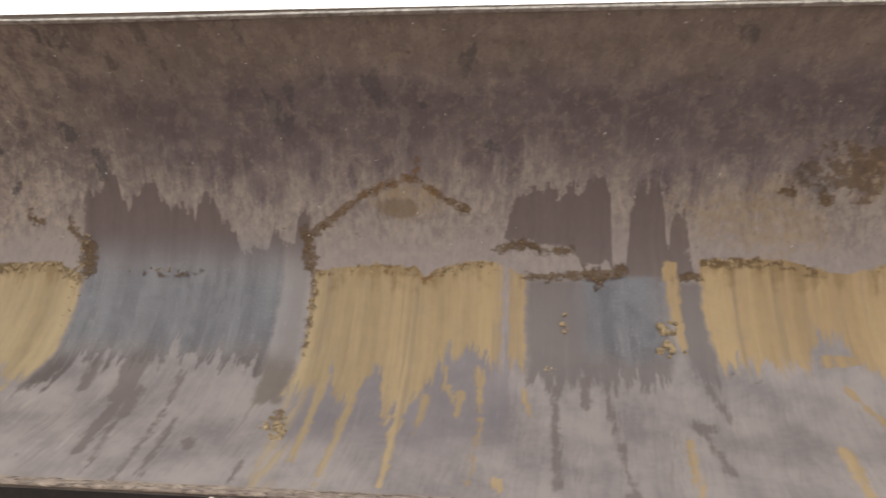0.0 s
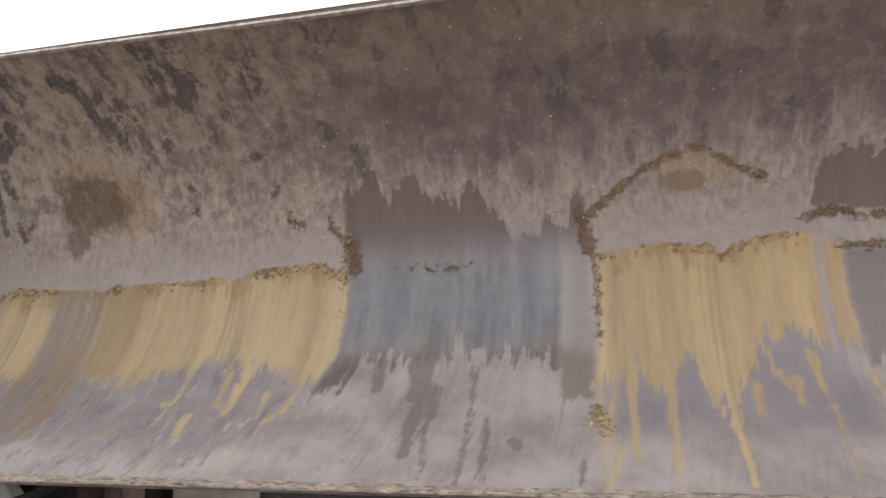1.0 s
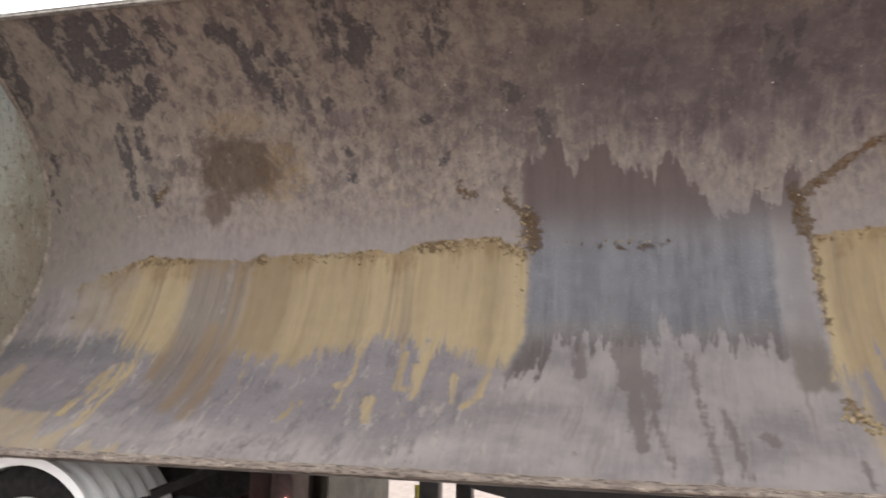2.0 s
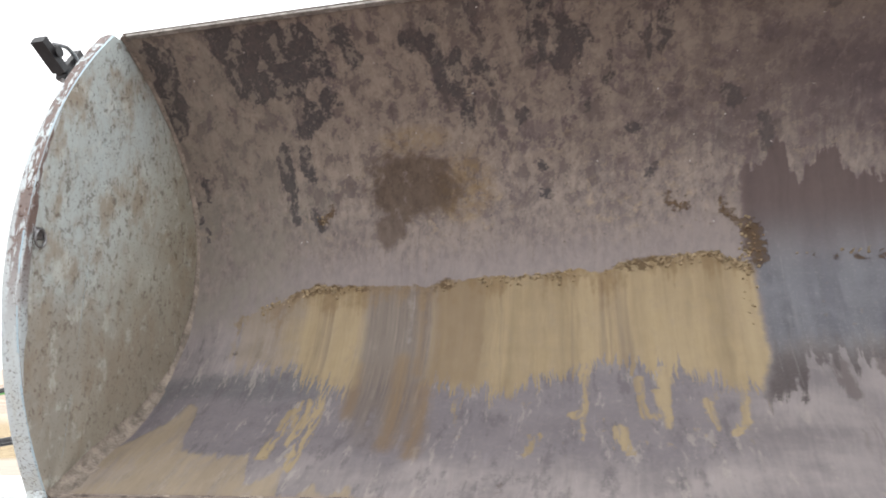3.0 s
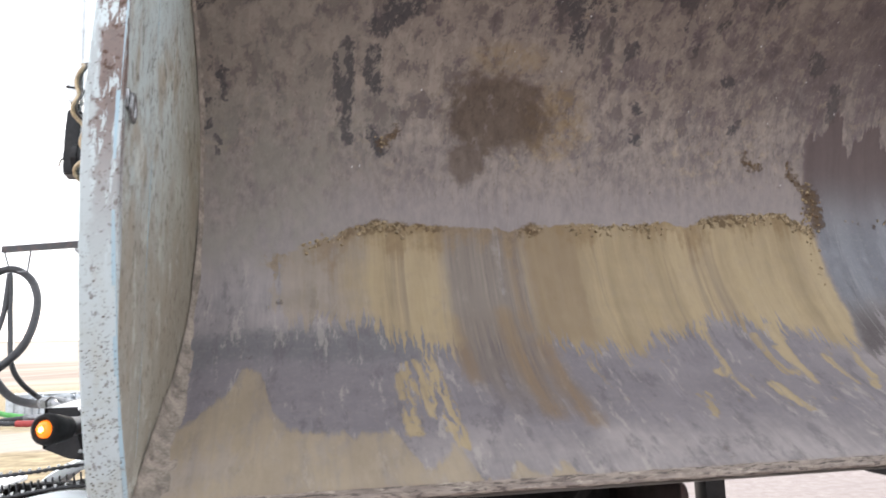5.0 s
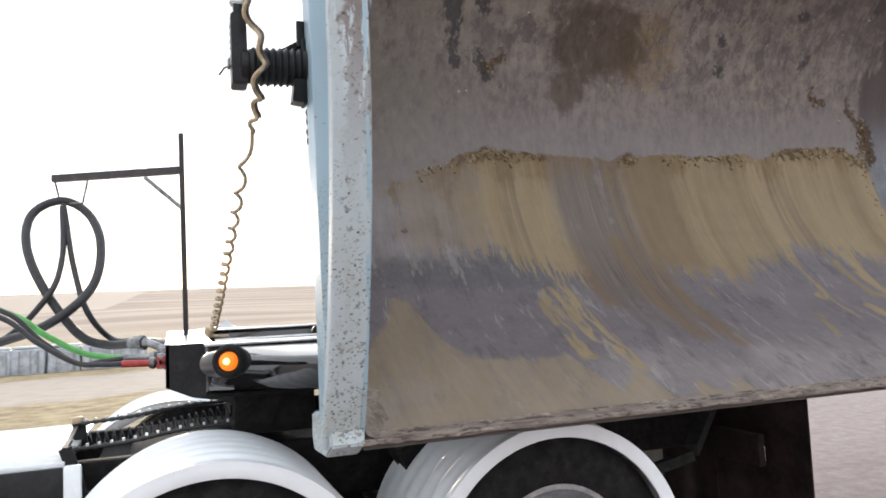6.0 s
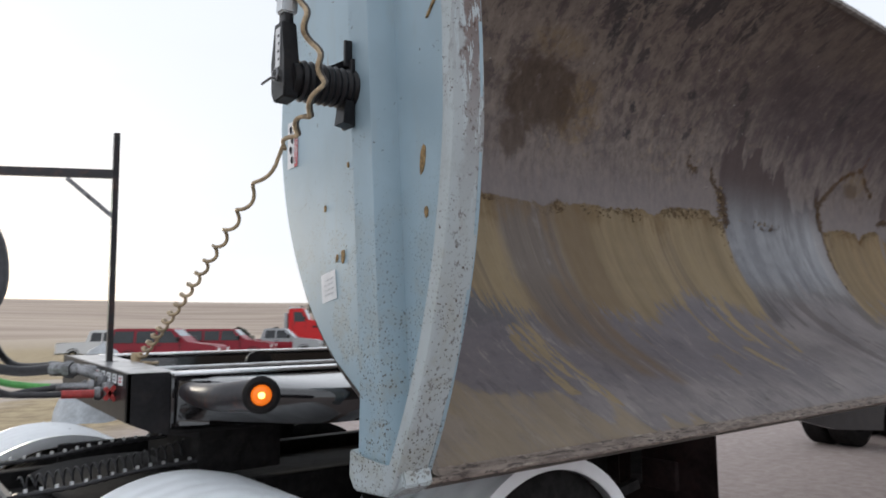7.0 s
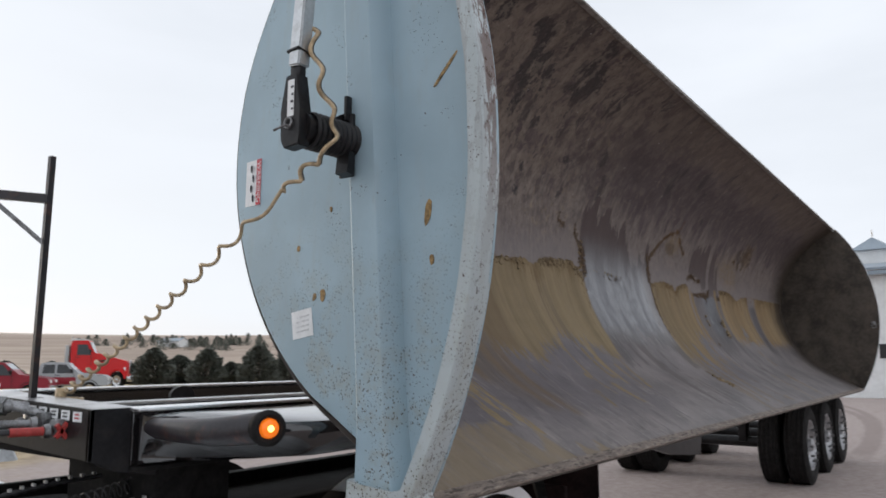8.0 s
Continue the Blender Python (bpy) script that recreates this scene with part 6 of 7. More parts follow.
def service_hose(dy, dz, mat, label, drop, r=0.011):
    t = thing("air_hose", label, "hose", (-6.3, 4.9, 1.26), "trailer hoses")
    bm = B()
    tube(bm, smooth_path([(-6.36, 4.87 + dy, 1.265 + dz), (-6.46, 4.88 + dy, 1.268 + dz - drop * 0.4), (-6.56, 4.90 + dy, 1.282 + dz - drop), (-6.70, 4.90 + dy, 1.375 + dz - drop * 0.6), (-6.84, 4.92 + dy, 1.485 + dz), (-7.2, 5.0 + dy, 1.60), (-7.8, 5.1, 1.5)], 8), r, 10)
    part("hose_body", bm, mat, t, "", 60)
    bm = B()
    tube(bm, [(-6.38, 4.87 + dy, 1.265 + dz), (-6.27, 4.86 + dy, 1.262 + dz)], 0.015, 10)
    part("grip", bm, M_RED if dz < 0 else M_STEEL, t, "", 40)
    bm = B()
    lathe(bm, [(0, 0), (0, 0.022), (0.018, 0.026), (0.03, 0.018), (0.055, 0.02), (0.055, 0)], (-6.275, 4.86 + dy, 1.262 + dz), (1, -0.05, 0), 14)
    box(bm, -6.245, -6.205, 4.835 + dy, 4.885 + dy, 1.235 + dz, 1.30 + dz, 0.006)
    part("gladhand", bm, M_STEEL, t, "cast coupling head", 40)
    if dz < 0:
        bm = B()
        for k in (-1, 1):
            bar(bm, (-6.225 - 0.02, 4.826, 1.262 + dz - 0.022 * k), (-6.225 + 0.015, 4.826, 1.262 + dz + 0.026 * k), 0.014, 0.014, (0, 1, 0))
        part("release_lever", bm, M_RED, t, "small red lever", 40)
    return t


service_hose(0.0, -0.008, M_HOSE, "black air hose with a red grip", 0.0)
service_hose(0.10, 0.012, M_HOSE, "black air hose with a metal coupling", 0.03)
service_hose(0.20, 0.005, M_GREEN, "bright green electric hose", -0.02, 0.013)

# ---- wheels ----
def wheel_local(r=0.47, w=0.56):
    """A dual wheel with its outer face at y = 0, running back in +y."""
    ob = thing("dual_wheel", "black dual truck tyres on a steel rim", "wheel", (0, 0, 0))
    for y0 in (0.0, 0.30):
        bm = B()
        lathe(bm, [(y0 + 0.03, r * 0.62), (y0 + 0.008, r * 0.68), (y0, r * 0.80), (y0 + 0.012, r * 0.93), (y0 + 0.03, r * 0.98)] +
              [(y0 + 0.03 + 0.2 * k / 16, r - (0.012 if k % 4 == 2 else 0.0)) for k in range(17)] +
              [(y0 + 0.242, r * 0.93), (y0 + 0.256, r * 0.80), (y0 + 0.24, r * 0.62)], (0, 0, 0), (0, 1, 0), 56)
        part("tyre", bm, M_RUBBER, ob, "", 40)
    bm = B()
    lathe(bm, [(0.045, r * 0.63), (0.02, r * 0.64), (0.022, r * 0.60), (0.07, r * 0.56), (0.10, r * 0.50), (0.11, r * 0.34), (0.06, r * 0.30), (0.055, r * 0.17), (0.01, r * 0.16), (-0.005, r * 0.10), (-0.005, 0)], (0, 0, 0), (0, 1, 0), 48)
    rim = part("rim", bm, M_HUB, ob, "dusty polished rim", 40)
    for k in range(10):
        a = k * math.tau / 10
        bm = B()
        lathe(bm, [(0.07, 0.014), (0.03, 0.014), (0.025, 0.0)], (r * 0.40 * math.cos(a), 0.04, r * 0.40 * math.sin(a)), (0, -1, 0), 6)
        part("wheel_nut", bm, M_STEEL, rim)
    return ob


first = wheel_local()
first.matrix_basis = pose(2.45, 3.93, 0.47)
first["group"] = "trailer wheels"
for x, y, turn in ((3.68, 3.93, 0), (4.92, 3.93, 0), (2.45, 6.35, 180), (3.68, 6.35, 180), (4.92, 6.35, 180)):
    copy_thing(first, pose(x, y, 0.47, 0, 0, turn))
for x, y, turn in ((-4.89, 3.93, 0), (-6.07, 3.93, 0), (-4.89, 6.35, 180), (-6.07, 6.35, 180)):
    copy_thing(first, pose(x, y, 0.47, 0, 0, turn))["group"] = "tractor drive wheels"
for x in (2.45, 3.68, 4.92):
    bm = B()
    tube(bm, [(x, 4.4, 0.47), (x, 5.9, 0.47)], 0.065, 16)
    box(bm, x - 0.10, x + 0.10, 4.68, 4.78, 0.47, DZ - 0.21, 0.01)
    box(bm, x - 0.10, x + 0.10, 5.58, 5.68, 0.47, DZ - 0.21, 0.01)
    part("axle", bm, M_BLACK, chassis, "black axle beam", 40)

# ---- tractor rear ----
tractor = thing("truck_tractor_rear", "white and black rear of a truck tractor under the trailer", "truck", (-6.0, 5.15, 0.4))
for y in (4.70, 5.52):
    bm = B()
    box(bm, -9.5, -3.6, y, y + 0.08, 0.66, 0.90, 0.006)
    part("frame_rail", bm, M_RUBBER, tractor, "black frame rail", 30)
bm = B()
box(bm, -9.5, -6.56, 4.60, 5.68, 0.905, 0.93, 0.006)
part("deck_cover", bm, M_WHITE, tractor, "white painted deck cover", 30)
bm = B()
box(bm, -9.5, -6.52, 4.585, 4.60, 0.72, 0.91, 0.004)
part("deck_skirt", bm, M_BLACK, tractor, "", 30)
bm = B()
lathe(bm, [(-0.45, 0.0), (-0.45, 0.30), (-0.40, 0.34), (0.40, 0.34), (0.45, 0.30), (0.45, 0.0)], (-6.02, 5.15, 0.90), (0, 1, 0), 40)
for v in bm.verts:
    v.co.z = 0.88 + (v.co.z - 0.90) * 0.12
part("fifth_wheel", bm, M_RUBBER, tractor, "greasy black fifth wheel plate", 40)
for x in (-4.89, -6.07):
    bm = B()
    tube(bm, [(x, 4.4, 0.47), (x, 5.9, 0.47)], 0.09, 16)
    part("axle", bm, M_BLACK, tractor, "", 40)


def fender(x, y0, y1, label):
    """A ribbed half-round white fender."""
    bm = B()
    ribs = 6
    n = 22
    cols = []
    m = ribs * 4
    ro = 0.528
    for j in range(m + 1):
        t = j / m
        y = y0 + (y1 - y0) * t
        cols.append((y, ro + 0.010 * math.cos(math.tau * ribs * t) - 0.012 * (1 if j in (0, m) else 0)))
    prof = [(y0 + 0.006, 0.474), (y0, 0.480), (y0 + 0.002, 0.508)] + cols + [(y1, 0.47)]
    lathe(bm, [(y, r) for y, r in prof], (x, 0, 0.47), (0, 1, 0), 40, (-radians(84), radians(84)))
    ob = part("fender", bm, M_FENDER, tractor, label, 50)
    return ob


f1 = fender(-6.07, 3.90, 4.58, "white ribbed fender")
f2 = fender(-4.90, 3.90, 4.58, "white ribbed fender")
f3 = fender(-6.19, 5.78, 6.40, "white ribbed fender")
bm = B()
box(bm, -6.50, -3.60, 4.79, 5.51, 0.80, 0.835, 0.004)
part("frame_deck", bm, M_RUBBER, tractor, "greasy black plate between the rails", 30)
bm = B()
box(bm, -6.22, -5.05, 5.70, 5.74, 0.40, 0.965, 0.006)
part("inner_guard", bm, M_RUBBER, tractor, "black inner wheel guard", 30)
bm = B()
bar(bm, (-4.20, 4.05, 0.80), (-3.86, 4.30, 0.96), 0.05, 0.05, (0, 0, 1))
bar(bm, (-4.20, 4.05, 0.78), (-4.42, 4.10, 0.72), 0.04, 0.04, (0, 0, 1))
part("fender_arm", bm, M_RUBBER, tractor, "black fender arm", 30)
bm = B()
box(bm, -5.34, -5.15, 4.40, 4.56, 0.815, 0.900, 0.008, Matrix.Translation((-5.25, 4.48, 0.86)) @ Matrix.Rotation(radians(-28), 4, "Y") @ Matrix.Translation((5.25, -4.48, -0.86)))
part("fender_strap", bm, M_RUBBER, tractor, "black strap over the fender's edge", 30)

for x, y, w in ((-3.63, 4.017, 0.60), (-3.63, 4.63, 0.42), (-3.49, 4.71, 1.23)):
    bm = B()
    n = 10
    g = [[bm.verts.new((x + 0.006 * y + 0.010 * math.sin(a * 0.9 + y * 3) * (b / 8), y + w * a / n, 0.97 - 0.80 * b / 8)) for a in range(n + 1)] for b in range(9)]
    h = [[bm.verts.new(v.co + Vector((0.008, 0, 0))) for v in r] for r in g]
    for s in (g, h):
        for q, u in zip(s, s[1:]):
            for k in range(n):
                bm.faces.new((q[k], q[k + 1], u[k + 1], u[k]))
    for a in range(n):
        bm.faces.new((g[0][a], g[0][a + 1], h[0][a + 1], h[0][a]))
        bm.faces.new((g[8][a], g[8][a + 1], h[8][a + 1], h[8][a]))
    for b in range(8):
        bm.faces.new((g[b][0], g[b + 1][0], h[b + 1][0], h[b][0]))
        bm.faces.new((g[b][n], g[b + 1][n], h[b + 1][n], h[b][n]))
    part("mud_flap", bm, M_FLAP if y < 4.7 else M_FLAPGREY, tractor, "dark rubber mud flap" if y < 4.7 else "dusty olive-grey rubber flap", 40)
bm = B()
box(bm, -3.64, -3.57, 4.01, 5.95, 0.965, 1.0, 0.005)
part("flap_bar", bm, M_BLACK, tractor, "", 30)
bm = B()
prism(bm, [(-3.590, 0.64), (-3.450, 0.64), (-3.450, 0.885), (-3.470, 0.925), (-3.580, 0.925)], "y", 4.205, 4.42)
bmesh.ops.bevel(bm, geom=bm.edges[:], offset=0.008, segments=2, affect="EDGES")
tl = part("tail_lamp_box", bm, M_LAMPBOX, tractor, "grey-brown tail lamp box", 30)
bm = B()
box(bm, -3.56, -3.456, 4.197, 4.206, 0.66, 0.785, 0.004)
part("tail_lens", bm, M_TAIL, tl, "red tail lens", 40)
bm = B()
lathe(bm, [(0.0, 0.022), (0.004, 0.018), (0.006, 0.0)], (-3.485, 4.197, 0.765), (0, -1, 0), 14)
for v in bm.verts:
    v.co.z = 0.765 + (v.co.z - 0.765) * 1.6
part("tail_bulb", bm, M_TAIL_CORE, tl, "lit bulb behind the lens", 40)
bm = B()
box(bm, -3.76, -3.725, 4.15, 4.42, 0.66, 0.80, 0.006)
plate = part("lamp_bracket", bm, M_FLAP, tractor, "black rear cross plate", 30)
bm = B()
box(bm, -3.7245, -3.722, 4.24, 4.41, 0.685, 0.745)
part("red_tape", bm, M_SIGNRED, plate, "red reflective tape")
bm = B()
box(bm, -3.7245, -3.722, 4.155, 4.235, 0.685, 0.745)
part("white_tape", bm, M_WHITE, plate, "white reflective tape")

# air lines in coils and the guard chain between tractor and trailer
lines = thing("coiled_air_line", "black coiled air line behind the deck cover", "air line", (-6.3, 5.0, 1.0), "tractor air lines")
bm = B()
tube(bm, coil((-6.50, 4.84, 0.965), (-5.92, 4.84, 1.04), 0.027, 20, 14, 0.012), 0.0034, 6)
part("coil", bm, M_HOSE, lines, "", 60)
for y, z0, z1, lab in ((5.05, 1.000, 1.052, "black ribbed cable guard"), (4.70, 0.945, 1.00, "black ribbed cable guard")):
    g = thing("ribbed_guard", lab, "cable guard", (-6.3, y, 1.0), "cable guards")
    bm = B()
    pts = smooth_path([(-6.56, y + 0.05, z0), (-6.35, y, z0 + 0.02), (-6.15, y, z1 - 0.01), (-5.93, y, z1)], 24)
    tube(bm, pts, [0.0085 + 0.0015 * (1 if (k // 2) % 2 else -1) for k in range(len(pts))], 10)
    part("sleeve", bm, M_HOSE, g, "", 30)
    for k in range(2, len(pts) - 2, 5):
        bm = B()
        box(bm, pts[k].x - 0.005, pts[k].x + 0.005, pts[k].y - 0.007, pts[k].y + 0.007, pts[k].z + 0.007, pts[k].z + 0.017)
        part("stud", bm, M_ALU, g)
bm = B()
bar(bm, (-6.50, 4.62, 0.78), (-6.56, 4.62, 0.975), 0.045, 0.02, (0, 1, 0))
bar(bm, (-6.56, 4.60, 0.97), (-6.58, 5.16, 0.985), 0.018, 0.018, (0, 0, 1))
bar(bm, (-6.56, 5.13, 0.90), (-6.57, 5.13, 1.0), 0.05, 0.02, (0, 1, 0))
part("line_stand", bm, M_BLACK, tractor, "black stand for the air lines", 30)
bm = B()
box(bm, -6.60, -6.555, 5.12, 5.18, 0.985, 1.025, 0.01)
part("stand_clamp", bm, M_CORD, tractor, "", 30)
bm = B()
box(bm, -6.56, -6.50, 4.55, 4.585, 0.66, 0.92, 0.01)
part("line_bracket", bm, M_WHITE, tractor, "pale bracket plate", 30)

# crumpled sheet on the far fender
rng = random.Random(5)
sheet = B()
rings = []
for j in range(9):
    t = j / 8
    ring = []
    for k in range(18):
        a = math.tau * k / 18
        q = Vector((math.cos(a), math.sin(a), 0))
        r = 0.27 * (1 - t) ** 0.55 * (1 + 0.22 * noise.noise(q * 1.7 + Vector((0, 0, t * 2.5))))
        ring.append(sheet.verts.new((-5.86 + 0.9 * r * q.x, 6.50 + r * q.y * 0.9, 0.985 + 0.425 * t + 0.02 * noise.noise(q * 3 + Vector((4, 1, t * 5))))))
    rings.append(ring)
for q, w in zip(rings, rings[1:]):
    for k in range(18):
        sheet.faces.new((q[k], q[(k + 1) % 18], w[(k + 1) % 18], w[k]))
sheet.faces.new(rings[-1])
solo("plastic_sheet", sheet, M_SHEET, "crumpled grey plastic sheet heaped on the far white fender", "plastic sheet", 60)

# ---- landing gear and stand under the trough ----
gear = thing("landing_gear", "black trailer landing legs with a yellow tag", "landing gear", (-2.88, 5.5, 0))
for x, y in ((-2.88, 4.96), (-2.89, 6.05)):
    bm = B()
    box(bm, x - 0.06, x + 0.06, y - 0.06, y + 0.06, 0.35, DZ - 0.21, 0.006)
    leg = part("leg", bm, M_BLACK, gear, "", 30)
    bm = B()
    box(bm, x - 0.045, x + 0.045, y - 0.045, y + 0.045, 0.06, 0.36, 0.004)
    box(bm, x - 0.12, x + 0.12, y - 0.12, y + 0.12, 0.02, 0.07, 0.01)
    part("foot", bm, M_STEEL, leg, "", 30)
bm = B()
box(bm, -3.30, -3.22, 6.10, 6.104, 0.36, 0.54, 0.001)
tag = part("yellow_tag", bm, plain("yellow_tag", (0.55, 0.50, 0.06), 0.5, 0.0, 20, 0.2), gear, "yellow hang tag")
bm = B()
for k in range(3):
    box(bm, -3.29 + 0.025 * k, -3.28 + 0.025 * k, 6.0975, 6.1005, 0.40, 0.52)
part("tag_bar", bm, M_INK, tag)
bm = B()
tube(bm, [(-2.89, 5.99, 0.98), (-3.10, 6.06, 0.90), (-3.26, 6.102, 0.54)], 0.004, 6)
part("tag_string", bm, M_BLACK, tag)
side = thing("side_beam", "pale lattice side beam below the trough", "beam", (0.6, 4.3, 0.85))
bm = B()
bar(bm, (-1.10, 4.30, 0.855), (3.0, 4.30, 0.875), 0.06, 0.022)
part("lower_chord", bm, M_BLACK, side, "", 30)
bm = B()
bar(bm, (-1.10, 4.32, 1.02), (3.0, 4.32, 1.02), 0.05, 0.05)
part("upper_chord", bm, M_FLANGE, side, "", 30)
bm = B()
box(bm, -1.10, 3.0, 4.335, 4.345, 0.86, 1.02)
part("back_web", bm, M_FLANGE, side, "pale web plate", 30)
for k in range(9):
    bm = B()
    x = (-0.95, -0.84, -0.47, -0.15, 0.05, 0.14, 0.30, 0.80, 1.30)[k]
    bar(bm, (x, 4.31, 0.86), (x + 0.09, 4.31, 1.0), 0.03, (0.06, 0.035, 0.13, 0.10, 0.03, 0.03, 0.04, 0.1, 0.1)[k], (1, 0, 0))
    part("lattice_strut", bm, M_BLACK, side, "dark strut", 30)
bm = B()
prism(bm, [(-2.72, 0.98), (-2.45, 0.90), (-1.85, 0.775), (-1.12, 0.70), (-1.07, 0.86), (-1.12, 1.03), (-2.72, 1.03)], "y", 4.20, 4.24)
part("web_plate", bm, M_BLACK, side, "black sloping plate", 30)

# ---- parked vehicles on the far side of the yard ----
def auto_paint(name, color):
    n = Nodes(name)
    p = n.co.outputs["Object"]
    d = n.noise(p, 3, 5)
    Z = n.xyz(p)[2]
    col = n.mix(d, [c * 0.85 for c in color], color)
    n.bump(n.noise(p, 200, 2), 0.02, 0.002)
    return n.done(col, n.mixf(d, 0.35, 0.5), 0.0, Coat_Weight=0.15, Specular_IOR_Level=0.3)


M_CAR_RED = auto_paint("maroon_car_paint", (0.28, 0.012, 0.028))
M_TRUCK_RED = auto_paint("bright_red_truck_paint", (0.62, 0.014, 0.016))
M_CAR_WHITE = auto_paint("white_car_paint", (0.72, 0.73, 0.74))
M_CAR_SILVER = auto_paint("silver_car_paint", (0.42, 0.44, 0.46))
# the pale base colour paints in the sky mirrored by the glass
M_SCREEN = plain("windscreen_painted_sky", (0.30, 0.33, 0.36), 0.08, 0.0, 2, 0.25, 0.0)
M_CHROME = plain("bright_trim", (0.6, 0.6, 0.6), 0.2, 0.9, 10, 0.1)


def body_strip(bm, prof, half, tuck):
    """A car body from a side outline: (x, z) pairs; half width, narrowing by tuck above the belt."""
    belt = 1.05
    rings = []
    for side in (-1, 1):
        rings.append([bm.verts.new((x, side * (half - (tuck * max(0, z - belt))), z)) for x, z in prof])
    n = len(prof)
    for k in range(n):
        bm.faces.new((rings[0][k], rings[0][(k + 1) % n], rings[1][(k + 1) % n], rings[1][k]))
    bm.faces.new(rings[0][::-1])
    bm.faces.new(rings[1])
    bmesh.ops.bevel(bm, geom=[e for e in bm.edges if e.calc_length() > 0.3], offset=0.05, segments=2, affect="EDGES")


def pane_strip(bm, quads, half, tuck, sides=(-1, 1)):
    belt = 1.05
    for side in sides:
        for q in quads:
            vs = [bm.verts.new((x, side * (half - tuck * max(0, z - belt) + 0.004), z)) for x, z in q]
            ws = [bm.verts.new(v.co - Vector((0, side * 0.02, 0))) for v in vs]
            for k in range(4):
                bm.faces.new((vs[k], vs[(k + 1) % 4], ws[(k + 1) % 4], ws[k]))
            bm.faces.new(vs)
            bm.faces.new(ws[::-1])


def cross_pane(bm, a, b, half):
    vs = [bm.verts.new(p) for p in ((a[0], -half, a[1]), (a[0], half, a[1]), (b[0], half * 0.9, b[1]), (b[0], -half * 0.9, b[1]))]
    n = Vector((b[1] - a[1], 0, a[0] - b[0])).normalized() * 0.012
    ws = [bm.verts.new(v.co + n) for v in vs]
    for k in range(4):
        bm.faces.new((vs[k], vs[(k + 1) % 4], ws[(k + 1) % 4], ws[k]))
    bm.faces.new(vs)
    bm.faces.new(ws[::-1])


def vehicle(name, label, category, paint, outline, sides, screens, wheels, half=0.95, tuck=0.22, wheel_r=0.38, lamps=()):
    ob = thing(name, label, category, (0, 0, 0), "parked vehicles")
    bm = B()
    body_strip(bm, outline, half, tuck)
    part("body", bm, paint, ob, "", 30)
    for q in sides:
        for s in (-1, 1):
            bm = B()
            pane_strip(bm, [q], half, tuck, (s,))
            part("side_window", bm, M_PANE, ob, "dark side window")
    for a, b in screens:
        bm = B()
        cross_pane(bm, a, b, half * 0.78)
        part("windscreen", bm, M_SCREEN, ob, "windscreen with the sky's reflection put into its pale colour")
    for x in wheels:
        for s in (-1, 1):
            bm = B()
            lathe(bm, [(0.0, wheel_r * 0.6), (-0.02, wheel_r * 0.7), (0, wheel_r * 0.95), (0.03, wheel_r), (0.2, wheel_r), (0.23, wheel_r * 0.9), (0.23, 0)], (x, s * (half + 0.01), wheel_r), (0, -s, 0), 24)
            w = part("tyre", bm, M_RUBBER, ob, "", 40)
            bm = B()
            lathe(bm, [(0.0, wheel_r * 0.6), (0.02, wheel_r * 0.5), (0.03, wheel_r * 0.2), (0.0, 0)], (x, s * (half + 0.012), wheel_r), (0, -s, 0), 20)
            part("rim", bm, M_CHROME, w, "", 40)
    for x0, x1, z0, z1, mat in lamps:
        for s in (-1, 1):
            bm = B()
            box(bm, x0, x1, s * half * 0.78 - 0.13, s * half * 0.78 + 0.13, z0, z1, 0.01)
            part("headlight", bm, mat, ob)
    if screens:
        (ax, az), _ = screens[0]
        for s in (-1, 1):
            bm = B()
            box(bm, ax - 0.32, ax - 0.18, s * (half + 0.10) - 0.09, s * (half + 0.10) + 0.09, az + 0.02, az + 0.22, 0.03)
            part("side_mirror", bm, M_BLACK, ob, "", 40)
            bm = B()
            zd = sides[-1][0][1]
            for xd in (sides[-1][0][0] - 0.06, sides[-1][1][0] + 0.02):
                box(bm, xd - 0.012, xd + 0.012, s * (half + 0.001) - 0.004, s * (half + 0.001) + 0.004, zd - 0.62, zd - 0.02)
            box(bm, sides[-1][0][0] + 0.02, sides[-1][0][0] + 0.2, s * (half + 0.012) - 0.012, s * (half + 0.012) + 0.012, zd - 0.14, zd - 0.10, 0.005)
            part("door_seam", bm, M_BLACK, ob, "dark door gap and handle")
    xs = [p[0] for p in outline]
    for x in wheels:
        for s in (-1, 1):
            bm = B()
            lathe(bm, [(0.0, wheel_r * 1.12), (0.012, wheel_r * 1.22), (-0.03, wheel_r * 1.24)], (x, s * (half + 0.004), wheel_r + 0.02), (0, s, 0), 20, (-radians(95), radians(95)))
            part("wheel_arch", bm, M_BLACK, ob, "dark wheel arch", 40)
    for xe in (min(xs), max(xs)):
        bm = B()
        box(bm, xe - 0.06, xe + 0.06, -half * 0.95, half * 0.95, 0.48, 0.66, 0.02)
        part("bumper", bm, M_CHROME, ob, "", 30)
    return ob


def suv(paint, label):
    o = [(-2.75, 0.55), (-2.72, 1.15), (-2.60, 1.86), (-2.3, 1.92), (0.35, 1.90), (1.10, 1.22), (2.45, 1.08), (2.62, 0.95), (2.66, 0.5)]
    s = [[(-2.45, 1.22), (-1.45, 1.22), (-1.45, 1.78), (-2.38, 1.78)], [(-1.32, 1.22), (-0.42, 1.22), (-0.42, 1.78), (-1.32, 1.78)], [(-0.30, 1.22), (0.80, 1.22), (0.33, 1.78), (-0.30, 1.78)]]
    return vehicle("sport_utility_car", label, "car", paint, o, s, [((1.0, 1.28), (0.42, 1.84))], (-1.65, 1.65), lamps=[(2.60, 2.68, 0.80, 0.95, M_PAPER)])


